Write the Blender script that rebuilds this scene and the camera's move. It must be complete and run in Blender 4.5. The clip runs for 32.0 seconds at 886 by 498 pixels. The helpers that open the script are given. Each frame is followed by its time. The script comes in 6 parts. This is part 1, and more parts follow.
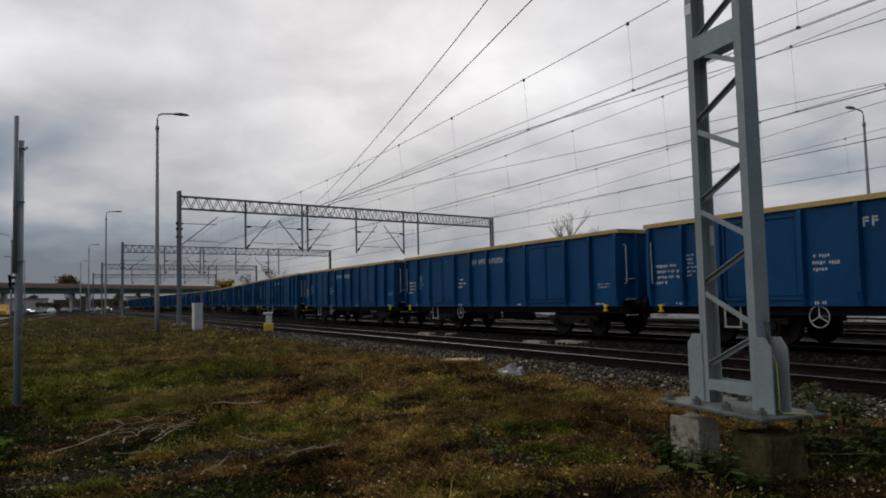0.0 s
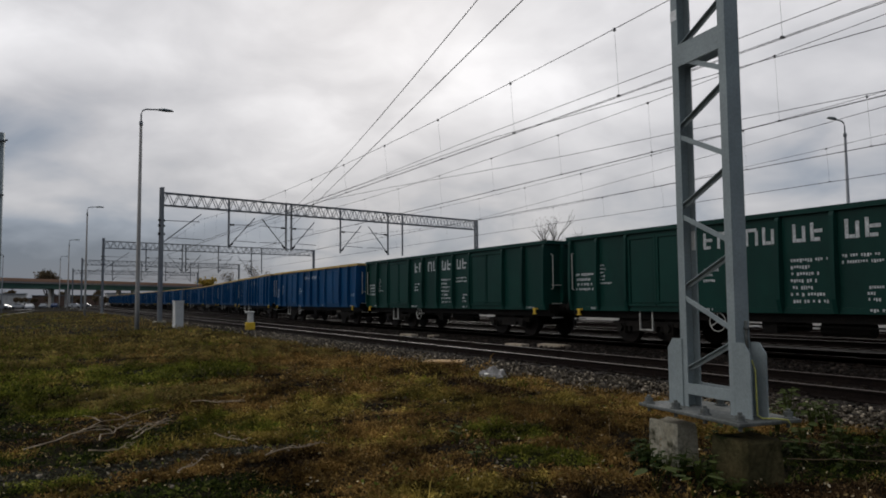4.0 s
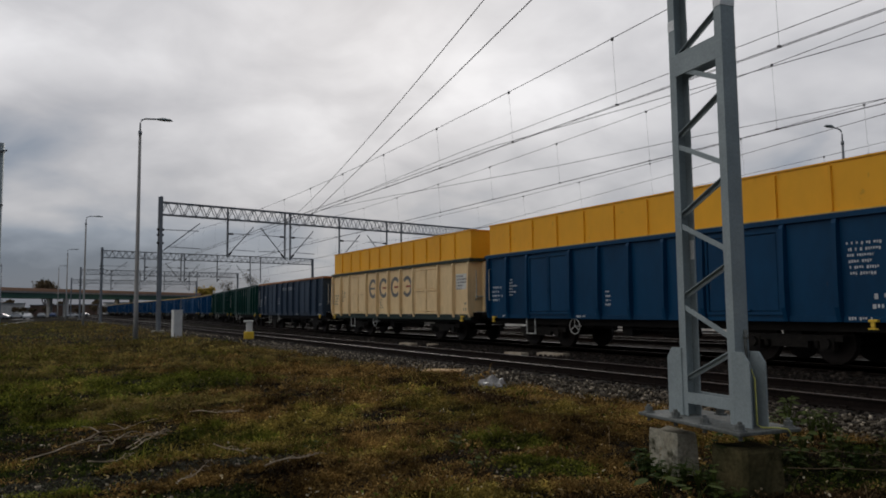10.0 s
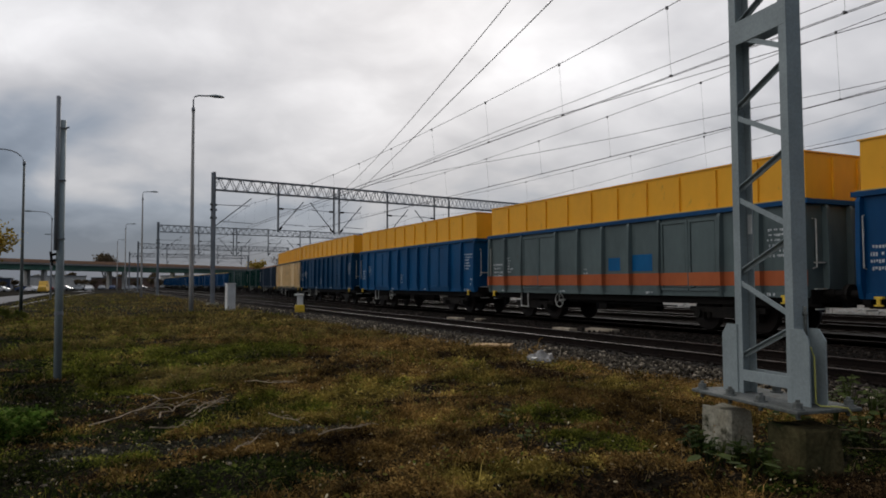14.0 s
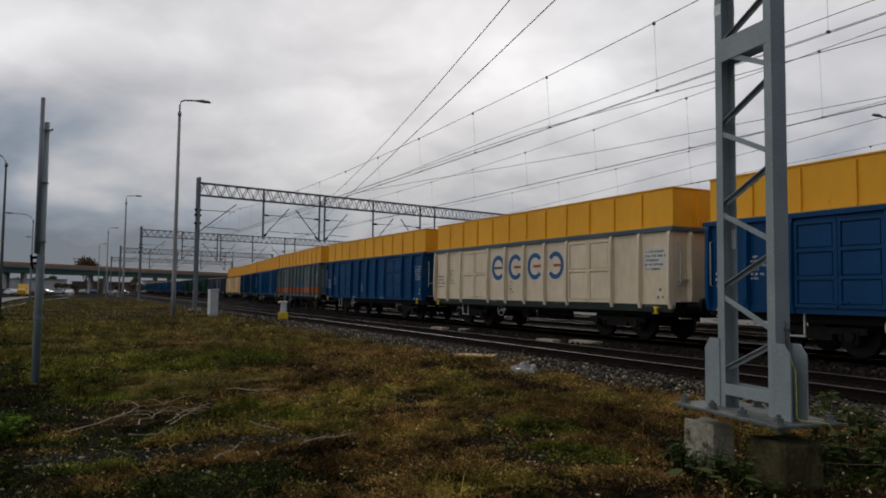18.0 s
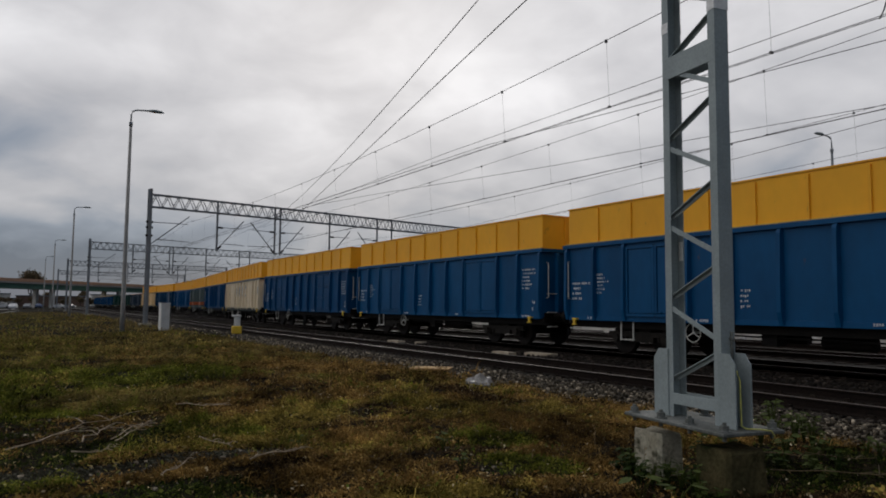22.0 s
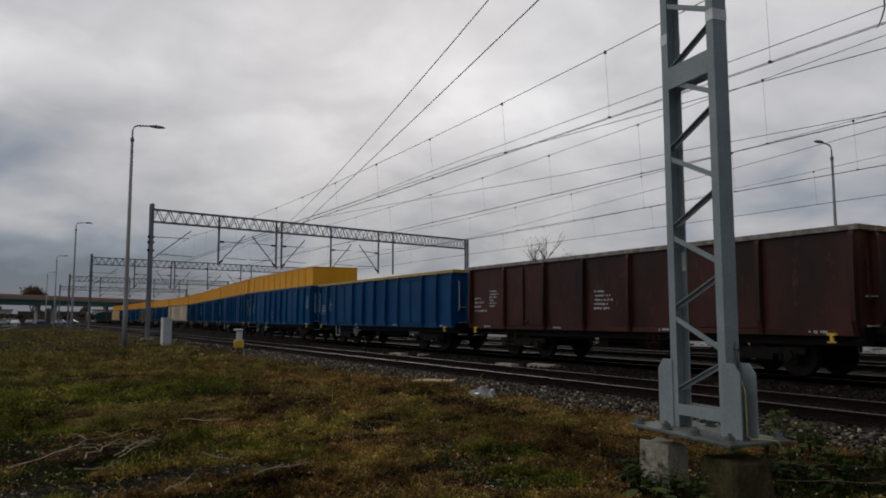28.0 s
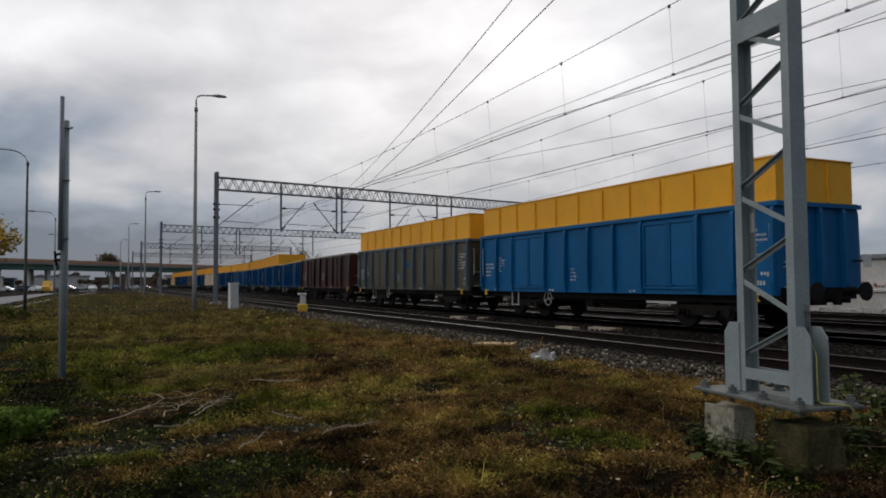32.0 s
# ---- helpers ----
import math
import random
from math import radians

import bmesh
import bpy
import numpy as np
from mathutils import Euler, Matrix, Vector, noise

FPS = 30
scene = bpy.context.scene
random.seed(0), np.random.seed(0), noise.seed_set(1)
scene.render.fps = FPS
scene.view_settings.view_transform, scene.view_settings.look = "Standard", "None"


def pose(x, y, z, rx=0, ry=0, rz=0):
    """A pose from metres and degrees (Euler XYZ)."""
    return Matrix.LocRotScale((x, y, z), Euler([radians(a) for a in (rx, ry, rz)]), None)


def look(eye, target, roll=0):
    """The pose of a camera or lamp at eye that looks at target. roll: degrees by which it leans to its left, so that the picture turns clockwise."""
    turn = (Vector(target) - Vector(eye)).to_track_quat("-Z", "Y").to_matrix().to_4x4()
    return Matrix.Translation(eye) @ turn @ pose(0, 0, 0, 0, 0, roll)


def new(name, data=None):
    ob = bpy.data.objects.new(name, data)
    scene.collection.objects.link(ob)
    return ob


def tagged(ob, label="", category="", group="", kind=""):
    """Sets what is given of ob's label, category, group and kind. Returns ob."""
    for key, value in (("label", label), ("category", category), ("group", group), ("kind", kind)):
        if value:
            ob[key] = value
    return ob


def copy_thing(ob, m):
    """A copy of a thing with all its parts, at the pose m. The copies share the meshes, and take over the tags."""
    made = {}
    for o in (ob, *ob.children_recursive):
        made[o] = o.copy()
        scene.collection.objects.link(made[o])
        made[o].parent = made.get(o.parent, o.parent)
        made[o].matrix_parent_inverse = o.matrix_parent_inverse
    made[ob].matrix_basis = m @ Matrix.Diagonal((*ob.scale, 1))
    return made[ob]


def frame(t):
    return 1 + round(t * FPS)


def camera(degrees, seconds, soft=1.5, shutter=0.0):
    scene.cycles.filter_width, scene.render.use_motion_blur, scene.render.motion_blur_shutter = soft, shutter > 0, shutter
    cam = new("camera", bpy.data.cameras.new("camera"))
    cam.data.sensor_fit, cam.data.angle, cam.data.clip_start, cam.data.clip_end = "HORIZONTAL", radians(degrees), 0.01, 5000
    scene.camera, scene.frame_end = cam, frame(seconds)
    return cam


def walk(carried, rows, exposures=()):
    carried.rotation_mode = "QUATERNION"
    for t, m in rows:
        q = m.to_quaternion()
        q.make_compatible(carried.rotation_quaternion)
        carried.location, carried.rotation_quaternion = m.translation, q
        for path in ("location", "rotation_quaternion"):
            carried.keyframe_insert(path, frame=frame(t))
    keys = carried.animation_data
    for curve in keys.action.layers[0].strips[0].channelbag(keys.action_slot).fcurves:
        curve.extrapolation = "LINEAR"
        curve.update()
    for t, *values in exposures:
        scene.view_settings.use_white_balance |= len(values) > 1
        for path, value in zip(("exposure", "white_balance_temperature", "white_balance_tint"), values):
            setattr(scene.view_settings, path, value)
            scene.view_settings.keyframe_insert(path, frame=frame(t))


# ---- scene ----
cam = camera(63.0, 32.0, soft=1.8)
PATH = [
    (0.0, pose(0.013, -0.003, 1.314, 93.844, 1.402, -28.084)),
    (0.5, pose(0.005, -0.003, 1.310, 93.447, 0.510, -27.861)),
    (1.0, pose(0.006, 0.004, 1.320, 93.039, 0.062, -27.627)),
    (1.5, pose(0.002, 0.007, 1.316, 93.291, -0.116, -27.156)),
    (2.0, pose(-0.004, 0.004, 1.317, 93.285, 0.082, -27.402)),
    (2.5, pose(0.012, 0.018, 1.324, 93.084, 0.122, -26.820)),
    (3.0, pose(0.001, 0.010, 1.309, 92.986, 0.097, -27.924)),
    (3.5, pose(0.012, -0.000, 1.316, 93.309, 0.606, -28.821)),
    (4.0, pose(0.026, 0.002, 1.302, 93.978, 0.469, -29.401)),
    (4.5, pose(0.032, -0.011, 1.292, 93.728, 1.073, -31.642)),
    (6.5, pose(0.031, -0.026, 1.295, 94.069, 1.279, -32.549)),
    (7.0, pose(0.035, -0.028, 1.306, 94.053, 1.090, -32.958)),
    (7.5, pose(0.033, -0.023, 1.313, 94.258, 0.720, -32.916)),
    (8.0, pose(0.016, -0.029, 1.311, 94.600, 0.085, -32.292)),
    (8.5, pose(0.014, -0.026, 1.301, 94.831, -0.031, -31.881)),
    (9.0, pose(0.017, -0.020, 1.321, 94.267, 0.779, -31.690)),
    (9.5, pose(0.014, -0.018, 1.315, 94.920, 0.669, -30.934)),
    (10.0, pose(0.018, -0.005, 1.313, 94.644, 0.616, -29.482)),
    (10.5, pose(0.017, -0.006, 1.304, 94.924, 0.346, -29.181)),
    (11.0, pose(0.011, -0.001, 1.317, 94.376, 0.358, -28.527)),
    (11.5, pose(-0.001, -0.014, 1.312, 93.889, 0.064, -28.625)),
    (12.0, pose(-0.007, -0.010, 1.314, 93.016, 0.310, -27.971)),
    (12.5, pose(-0.009, -0.001, 1.310, 92.700, 0.324, -26.532)),
    (13.0, pose(-0.005, 0.001, 1.304, 92.744, 0.110, -26.519)),
    (13.5, pose(-0.002, 0.006, 1.303, 92.429, 0.284, -26.649)),
    (14.0, pose(-0.012, 0.009, 1.305, 92.693, 0.243, -25.764)),
    (14.5, pose(-0.012, 0.006, 1.297, 93.074, 0.421, -25.757)),
    (16.5, pose(-0.008, 0.018, 1.306, 93.694, -0.330, -25.605)),
    (17.0, pose(-0.010, 0.013, 1.304, 93.444, -0.645, -26.471)),
    (17.5, pose(-0.006, 0.012, 1.307, 93.199, -0.553, -26.855)),
    (18.0, pose(-0.013, 0.017, 1.308, 93.452, -0.654, -26.991)),
    (18.5, pose(-0.001, 0.009, 1.288, 93.413, 0.134, -28.233)),
    (19.0, pose(0.002, 0.000, 1.305, 93.811, -0.064, -29.283)),
    (19.5, pose(0.008, -0.006, 1.306, 94.145, 0.275, -30.131)),
    (20.0, pose(0.012, -0.001, 1.296, 94.192, 0.252, -29.913)),
    (20.5, pose(0.005, -0.006, 1.309, 94.433, 0.374, -29.785)),
    (21.0, pose(0.007, -0.005, 1.308, 94.607, 0.446, -30.307)),
    (21.5, pose(0.005, -0.003, 1.310, 94.191, -0.626, -29.944)),
    (22.0, pose(0.012, -0.011, 1.292, 94.548, -0.523, -30.363)),
    (22.5, pose(0.014, -0.010, 1.311, 94.576, -0.279, -30.584)),
    (23.0, pose(0.012, -0.015, 1.301, 94.464, -0.144, -30.490)),
    (23.5, pose(0.019, -0.005, 1.319, 94.897, -0.232, -30.278)),
    (24.0, pose(0.001, -0.014, 1.300, 94.965, -0.339, -29.944)),
    (24.5, pose(0.010, -0.009, 1.301, 95.273, -0.300, -30.344)),
    (25.0, pose(0.018, -0.012, 1.301, 95.568, 0.296, -30.331)),
    (25.5, pose(0.024, -0.006, 1.303, 95.705, 0.081, -29.788)),
    (27.5, pose(-0.002, -0.010, 1.296, 95.764, -0.309, -29.778)),
    (28.0, pose(0.004, -0.006, 1.300, 95.474, 0.063, -30.205)),
    (28.5, pose(0.005, 0.000, 1.301, 95.410, 0.158, -29.291)),
    (29.0, pose(0.003, 0.002, 1.292, 95.037, -0.223, -28.176)),
    (29.5, pose(0.003, -0.017, 1.293, 92.459, -0.004, -27.920)),
    (30.0, pose(-0.012, -0.014, 1.298, 91.378, 0.600, -25.937)),
    (30.5, pose(-0.006, -0.014, 1.300, 91.597, 0.208, -26.258)),
    (31.0, pose(-0.016, -0.012, 1.302, 92.609, -0.026, -26.038)),
    (31.5, pose(-0.011, -0.007, 1.308, 92.802, 0.076, -25.901)),
    (32.0, pose(-0.022, -0.012, 1.301, 92.630, 0.346, -25.549)),
]
walk(cam, PATH, exposures=((0.0, -0.03), (4.0, 0.03), (8.0, -0.05), (12.0, -0.1), (14.0, 0.08), (17.0, 0.0), (21.0, -0.06), (25.0, -0.05), (28.0, -0.2), (29.0, -0.24), (30.0, 0.0), (32.0, 0.17)))
# World: x across the tracks, y along them, z up from the rail heads; the camera is held by hand near (0, 0, 1.3).

# ---- world and sun ----
world = bpy.data.worlds.new("overcast")
scene.world = world
world.use_nodes = True
wn, wl = world.node_tree.nodes, world.node_tree.links
wn.clear()


def wnode(kind, **kw):
    n = wn.new(kind)
    for k, v in kw.items():
        if k == "ins":
            for i, val in v.items():
                n.inputs[i].default_value = val
        elif k == "operation":
            n.operation = v
        elif k == "blend_type":
            n.blend_type = v
        elif k == "data_type":
            n.data_type = v
    return n


SUN_EL, SUN_AZ = radians(27), radians(25)
w_out = wnode("ShaderNodeOutputWorld")
w_bg = wnode("ShaderNodeBackground", ins={"Strength": 1.0})
w_co = wnode("ShaderNodeTexCoord")
w_sky = wnode("ShaderNodeTexSky")
w_sky.sky_type, w_sky.sun_disc = "NISHITA", False
w_sky.sun_elevation, w_sky.sun_rotation = SUN_EL, SUN_AZ
w_skyk = wnode("ShaderNodeVectorMath", operation="SCALE", ins={"Scale": 0.005})
wl.new(w_sky.outputs[0], w_skyk.inputs[0])
# cloud layer: the direction is flattened onto a plane overhead so that clouds shrink towards the horizon
w_sep = wnode("ShaderNodeSeparateXYZ")
wl.new(w_co.outputs["Generated"], w_sep.inputs[0])
w_h = wnode("ShaderNodeMath", operation="MAXIMUM", ins={1: 0.0})
wl.new(w_sep.outputs[2], w_h.inputs[0])
w_h2 = wnode("ShaderNodeMath", operation="ADD", ins={1: 0.40})
wl.new(w_h.outputs[0], w_h2.inputs[0])
w_inv = wnode("ShaderNodeMath", operation="DIVIDE", ins={0: 1.0})
wl.new(w_h2.outputs[0], w_inv.inputs[1])
w_pl = wnode("ShaderNodeVectorMath", operation="SCALE")
wl.new(w_co.outputs["Generated"], w_pl.inputs[0])
wl.new(w_inv.outputs[0], w_pl.inputs["Scale"])
w_n1 = wnode("ShaderNodeTexNoise", ins={"Scale": 1.55, "Detail": 4.0, "Roughness": 0.46, "Distortion": 0.5})
w_n2 = wnode("ShaderNodeTexNoise", ins={"Scale": 5.2, "Detail": 5.0, "Roughness": 0.5, "Distortion": 0.35})
w_map = wnode("ShaderNodeMapping")
w_map.inputs["Location"].default_value = (3.1, 1.7, 0.0)
wl.new(w_pl.outputs[0], w_map.inputs[0])
wl.new(w_map.outputs[0], w_n1.inputs["Vector"])
wl.new(w_map.outputs[0], w_n2.inputs["Vector"])
w_mix = wnode("ShaderNodeMath", operation="MULTIPLY_ADD", ins={1: 0.46})
wl.new(w_n2.outputs["Fac"], w_mix.inputs[0])
w_n1s = wnode("ShaderNodeMath", operation="MULTIPLY_ADD", ins={1: 0.62, 2: 0.09})
wl.new(w_n1.outputs["Fac"], w_n1s.inputs[0])
wl.new(w_n1s.outputs[0], w_mix.inputs[2])
# brighter cloud round the sun's place
w_dot = wnode("ShaderNodeVectorMath", operation="DOT_PRODUCT")
w_dot.inputs[1].default_value = (math.sin(SUN_AZ) * math.cos(SUN_EL), math.cos(SUN_AZ) * math.cos(SUN_EL), math.sin(SUN_EL))
wl.new(w_co.outputs["Generated"], w_dot.inputs[0])
w_glow = wnode("ShaderNodeMapRange", ins={1: 0.66, 2: 1.0, 3: 0.0, 4: 0.17})
wl.new(w_dot.outputs["Value"], w_glow.inputs[0])
# duller cloud behind, away from the sun
w_bdot = wnode("ShaderNodeVectorMath", operation="DOT_PRODUCT")
w_bdot.inputs[1].default_value = (math.sin(radians(155)), math.cos(radians(155)), 0.0)
wl.new(w_co.outputs["Generated"], w_bdot.inputs[0])
w_back = wnode("ShaderNodeMapRange", ins={1: 0.1, 2: 0.8, 3: 0.0, 4: -0.42})
wl.new(w_bdot.outputs["Value"], w_back.inputs[0])
w_s1 = wnode("ShaderNodeMath", operation="ADD")
wl.new(w_mix.outputs[0], w_s1.inputs[0])
wl.new(w_glow.outputs[0], w_s1.inputs[1])
# thinner, brighter cloud in the west
w_wdot = wnode("ShaderNodeVectorMath", operation="DOT_PRODUCT")
w_wdot.inputs[1].default_value = (math.sin(radians(-78)) * 0.9, math.cos(radians(-78)) * 0.9, 0.43)
wl.new(w_co.outputs["Generated"], w_wdot.inputs[0])
w_west = wnode("ShaderNodeMapRange", ins={1: 0.45, 2: 0.95, 3: 0.0, 4: 0.26})
wl.new(w_wdot.outputs["Value"], w_west.inputs[0])
w_s1b = wnode("ShaderNodeMath", operation="ADD")
wl.new(w_s1.outputs[0], w_s1b.inputs[0])
wl.new(w_west.outputs[0], w_s1b.inputs[1])
w_s2 = wnode("ShaderNodeMath", operation="ADD")
wl.new(w_s1b.outputs[0], w_s2.inputs[0])
wl.new(w_back.outputs[0], w_s2.inputs[1])
# a bank of darker rain cloud low down over the road, with a ragged upper edge
w_bank = wnode("ShaderNodeVectorMath", operation="DOT_PRODUCT")
w_bank.inputs[1].default_value = (math.sin(radians(-10)), math.cos(radians(-10)), 0.0)
wl.new(w_co.outputs["Generated"], w_bank.inputs[0])
w_ba = wnode("ShaderNodeMapRange", ins={1: 0.86, 2: 0.965, 3: 0.0, 4: 1.0})
wl.new(w_bank.outputs["Value"], w_ba.inputs[0])
w_rag = wnode("ShaderNodeMath", operation="MULTIPLY_ADD", ins={1: 0.34})
wl.new(w_n1.outputs["Fac"], w_rag.inputs[0])
wl.new(w_h.outputs[0], w_rag.inputs[2])
w_be = wnode("ShaderNodeMapRange", ins={1: 0.26, 2: 0.47, 3: -0.40, 4: 0.0})
w_be.interpolation_type = "SMOOTHSTEP"
wl.new(w_rag.outputs[0], w_be.inputs[0])
w_bk = wnode("ShaderNodeMath", operation="MULTIPLY")
wl.new(w_ba.outputs[0], w_bk.inputs[0])
wl.new(w_be.outputs[0], w_bk.inputs[1])
w_s3 = wnode("ShaderNodeMath", operation="ADD")
wl.new(w_s2.outputs[0], w_s3.inputs[0])
wl.new(w_bk.outputs[0], w_s3.inputs[1])
# duller towards the horizon
w_low = wnode("ShaderNodeMapRange", ins={1: 0.0, 2: 0.26, 3: -0.40, 4: 0.0})
wl.new(w_h.outputs[0], w_low.inputs[0])
w_s4 = wnode("ShaderNodeMath", operation="ADD")
wl.new(w_s3.outputs[0], w_s4.inputs[0])
wl.new(w_low.outputs[0], w_s4.inputs[1])
# a paler break in the cloud above the bank
w_gap = wnode("ShaderNodeVectorMath", operation="DOT_PRODUCT")
w_gap.inputs[1].default_value = (math.sin(radians(-5)) * 0.98, math.cos(radians(-5)) * 0.98, 0.2)
wl.new(w_co.outputs["Generated"], w_gap.inputs[0])
w_ga = wnode("ShaderNodeMapRange", ins={1: 0.962, 2: 0.998, 3: 0.0, 4: 0.09})
w_ga.interpolation_type = "SMOOTHSTEP"
wl.new(w_gap.outputs["Value"], w_ga.inputs[0])
w_s5 = wnode("ShaderNodeMath", operation="ADD")
wl.new(w_s4.outputs[0], w_s5.inputs[0])
wl.new(w_ga.outputs[0], w_s5.inputs[1])
w_ramp = wnode("ShaderNodeValToRGB")
cr = w_ramp.color_ramp
cr.elements[0].position, cr.elements[0].color = 0.12, (0.115, 0.145, 0.195, 1)
cr.elements[1].position, cr.elements[1].color = 0.95, (0.88, 0.87, 0.885, 1)
for p, c in ((0.35, (0.245, 0.28, 0.34)), (0.55, (0.46, 0.46, 0.485)), (0.75, (0.65, 0.642, 0.66))):
    e = cr.elements.new(p)
    e.color = (*c, 1)
wl.new(w_s5.outputs[0], w_ramp.inputs[0])
w_add = wnode("ShaderNodeVectorMath", operation="ADD")
wl.new(w_skyk.outputs[0], w_add.inputs[0])
wl.new(w_ramp.outputs[0], w_add.inputs[1])
wl.new(w_add.outputs[0], w_bg.inputs["Color"])
wl.new(w_bg.outputs[0], w_out.inputs[0])

sun = new("sun", bpy.data.lights.new("sun", "SUN"))
sun.data.energy, sun.data.angle, sun.data.color = 1.0, radians(14), (1.0, 0.96, 0.9)
sun.matrix_world = look((math.sin(SUN_AZ) * 50, math.cos(SUN_AZ) * 50, 50 * math.tan(SUN_EL)), (0, 0, 0))


# ---- materials ----
def material(name, base, other=None, rough=0.6, metal=0.0, big=1.2, fine=25.0, amount=0.5, grain=0.25, bump=0.0,
             third=None, third_at=0.62, third_scale=5.0, stretch=(1, 1, 1), vary=0.0, spec=0.5):
    """Two colours mixed by coarse noise, darkened and lightened by fine noise, with stains of a third colour."""
    m = bpy.data.materials.new(name)
    m.use_nodes = True
    nt = m.node_tree
    n, l = nt.nodes, nt.links
    b = n["Principled BSDF"]
    b.inputs["Roughness"].default_value, b.inputs["Metallic"].default_value = rough, metal
    b.inputs["Specular IOR Level"].default_value = spec
    co = n.new("ShaderNodeTexCoord")
    mp = n.new("ShaderNodeMapping")
    mp.inputs["Scale"].default_value = stretch
    l.new(co.outputs["Object"], mp.inputs[0])
    info = n.new("ShaderNodeObjectInfo")
    sh = n.new("ShaderNodeVectorMath")
    sh.operation = "MULTIPLY_ADD"
    l.new(info.outputs["Random"], sh.inputs[0])
    sh.inputs[1].default_value = (37.0, 17.0, 53.0)
    l.new(mp.outputs[0], sh.inputs[2])
    n1 = n.new("ShaderNodeTexNoise")
    n1.inputs["Scale"].default_value, n1.inputs["Detail"].default_value = big, 5.0
    n2 = n.new("ShaderNodeTexNoise")
    n2.inputs["Scale"].default_value, n2.inputs["Detail"].default_value = fine, 4.0
    l.new(sh.outputs[0], n1.inputs["Vector"])
    l.new(sh.outputs[0], n2.inputs["Vector"])
    mr = n.new("ShaderNodeMapRange")
    mr.inputs[1].default_value, mr.inputs[2].default_value, mr.inputs[4].default_value = 0.35, 0.68, amount * 2
    l.new(n1.outputs["Fac"], mr.inputs[0])
    mix = n.new("ShaderNodeMix")
    mix.data_type = "RGBA"
    mix.inputs["A"].default_value, mix.inputs["B"].default_value = (*base, 1), (*(other or base), 1)
    l.new(mr.outputs[0], mix.inputs["Factor"])
    last = mix.outputs["Result"]
    if third:
        n3 = n.new("ShaderNodeTexNoise")
        n3.inputs["Scale"].default_value, n3.inputs["Detail"].default_value, n3.inputs["Roughness"].default_value = third_scale, 6.0, 0.65
        l.new(sh.outputs[0], n3.inputs["Vector"])
        m3 = n.new("ShaderNodeMapRange")
        m3.inputs[1].default_value, m3.inputs[2].default_value = third_at, third_at + 0.12
        l.new(n3.outputs["Fac"], m3.inputs[0])
        x3 = n.new("ShaderNodeMix")
        x3.data_type = "RGBA"
        l.new(m3.outputs[0], x3.inputs["Factor"])
        l.new(last, x3.inputs["A"])
        x3.inputs["B"].default_value = (*third, 1)
        last = x3.outputs["Result"]
    g = n.new("ShaderNodeMapRange")
    g.inputs[1].default_value, g.inputs[2].default_value = 0.3, 0.7
    g.inputs[3].default_value, g.inputs[4].default_value = 1 - grain, 1 + grain
    l.new(n2.outputs["Fac"], g.inputs[0])
    sc = n.new("ShaderNodeVectorMath")
    sc.operation = "SCALE"
    l.new(last, sc.inputs[0])
    if vary:
        v = n.new("ShaderNodeMapRange")
        v.inputs[3].default_value, v.inputs[4].default_value = 1 - vary, 1 + vary
        l.new(info.outputs["Random"], v.inputs[0])
        vm = n.new("ShaderNodeMath")
        vm.operation = "MULTIPLY"
        l.new(v.outputs[0], vm.inputs[0])
        l.new(g.outputs[0], vm.inputs[1])
        l.new(vm.outputs[0], sc.inputs["Scale"])
    else:
        l.new(g.outputs[0], sc.inputs["Scale"])
    l.new(sc.outputs[0], b.inputs["Base Color"])
    if bump:
        bp = n.new("ShaderNodeBump")
        bp.inputs["Strength"].default_value, bp.inputs["Distance"].default_value = bump, 0.02
        l.new(n2.outputs["Fac"], bp.inputs["Height"])
        l.new(bp.outputs[0], b.inputs["Normal"])
    return m


def paint(name, base, other, rust=(0.10, 0.055, 0.035), at=0.68, rough=0.42, spec=0.14):
    """Weathered enamel on sheet steel: broad fading, faint streaks and small rusty patches."""
    return material(name, base, other, rough=rough, big=0.7, fine=5.0, amount=0.5, grain=0.07, third=rust, third_at=at,
                    third_scale=4.0, stretch=(1, 1, 0.5), bump=0.03, spec=spec)


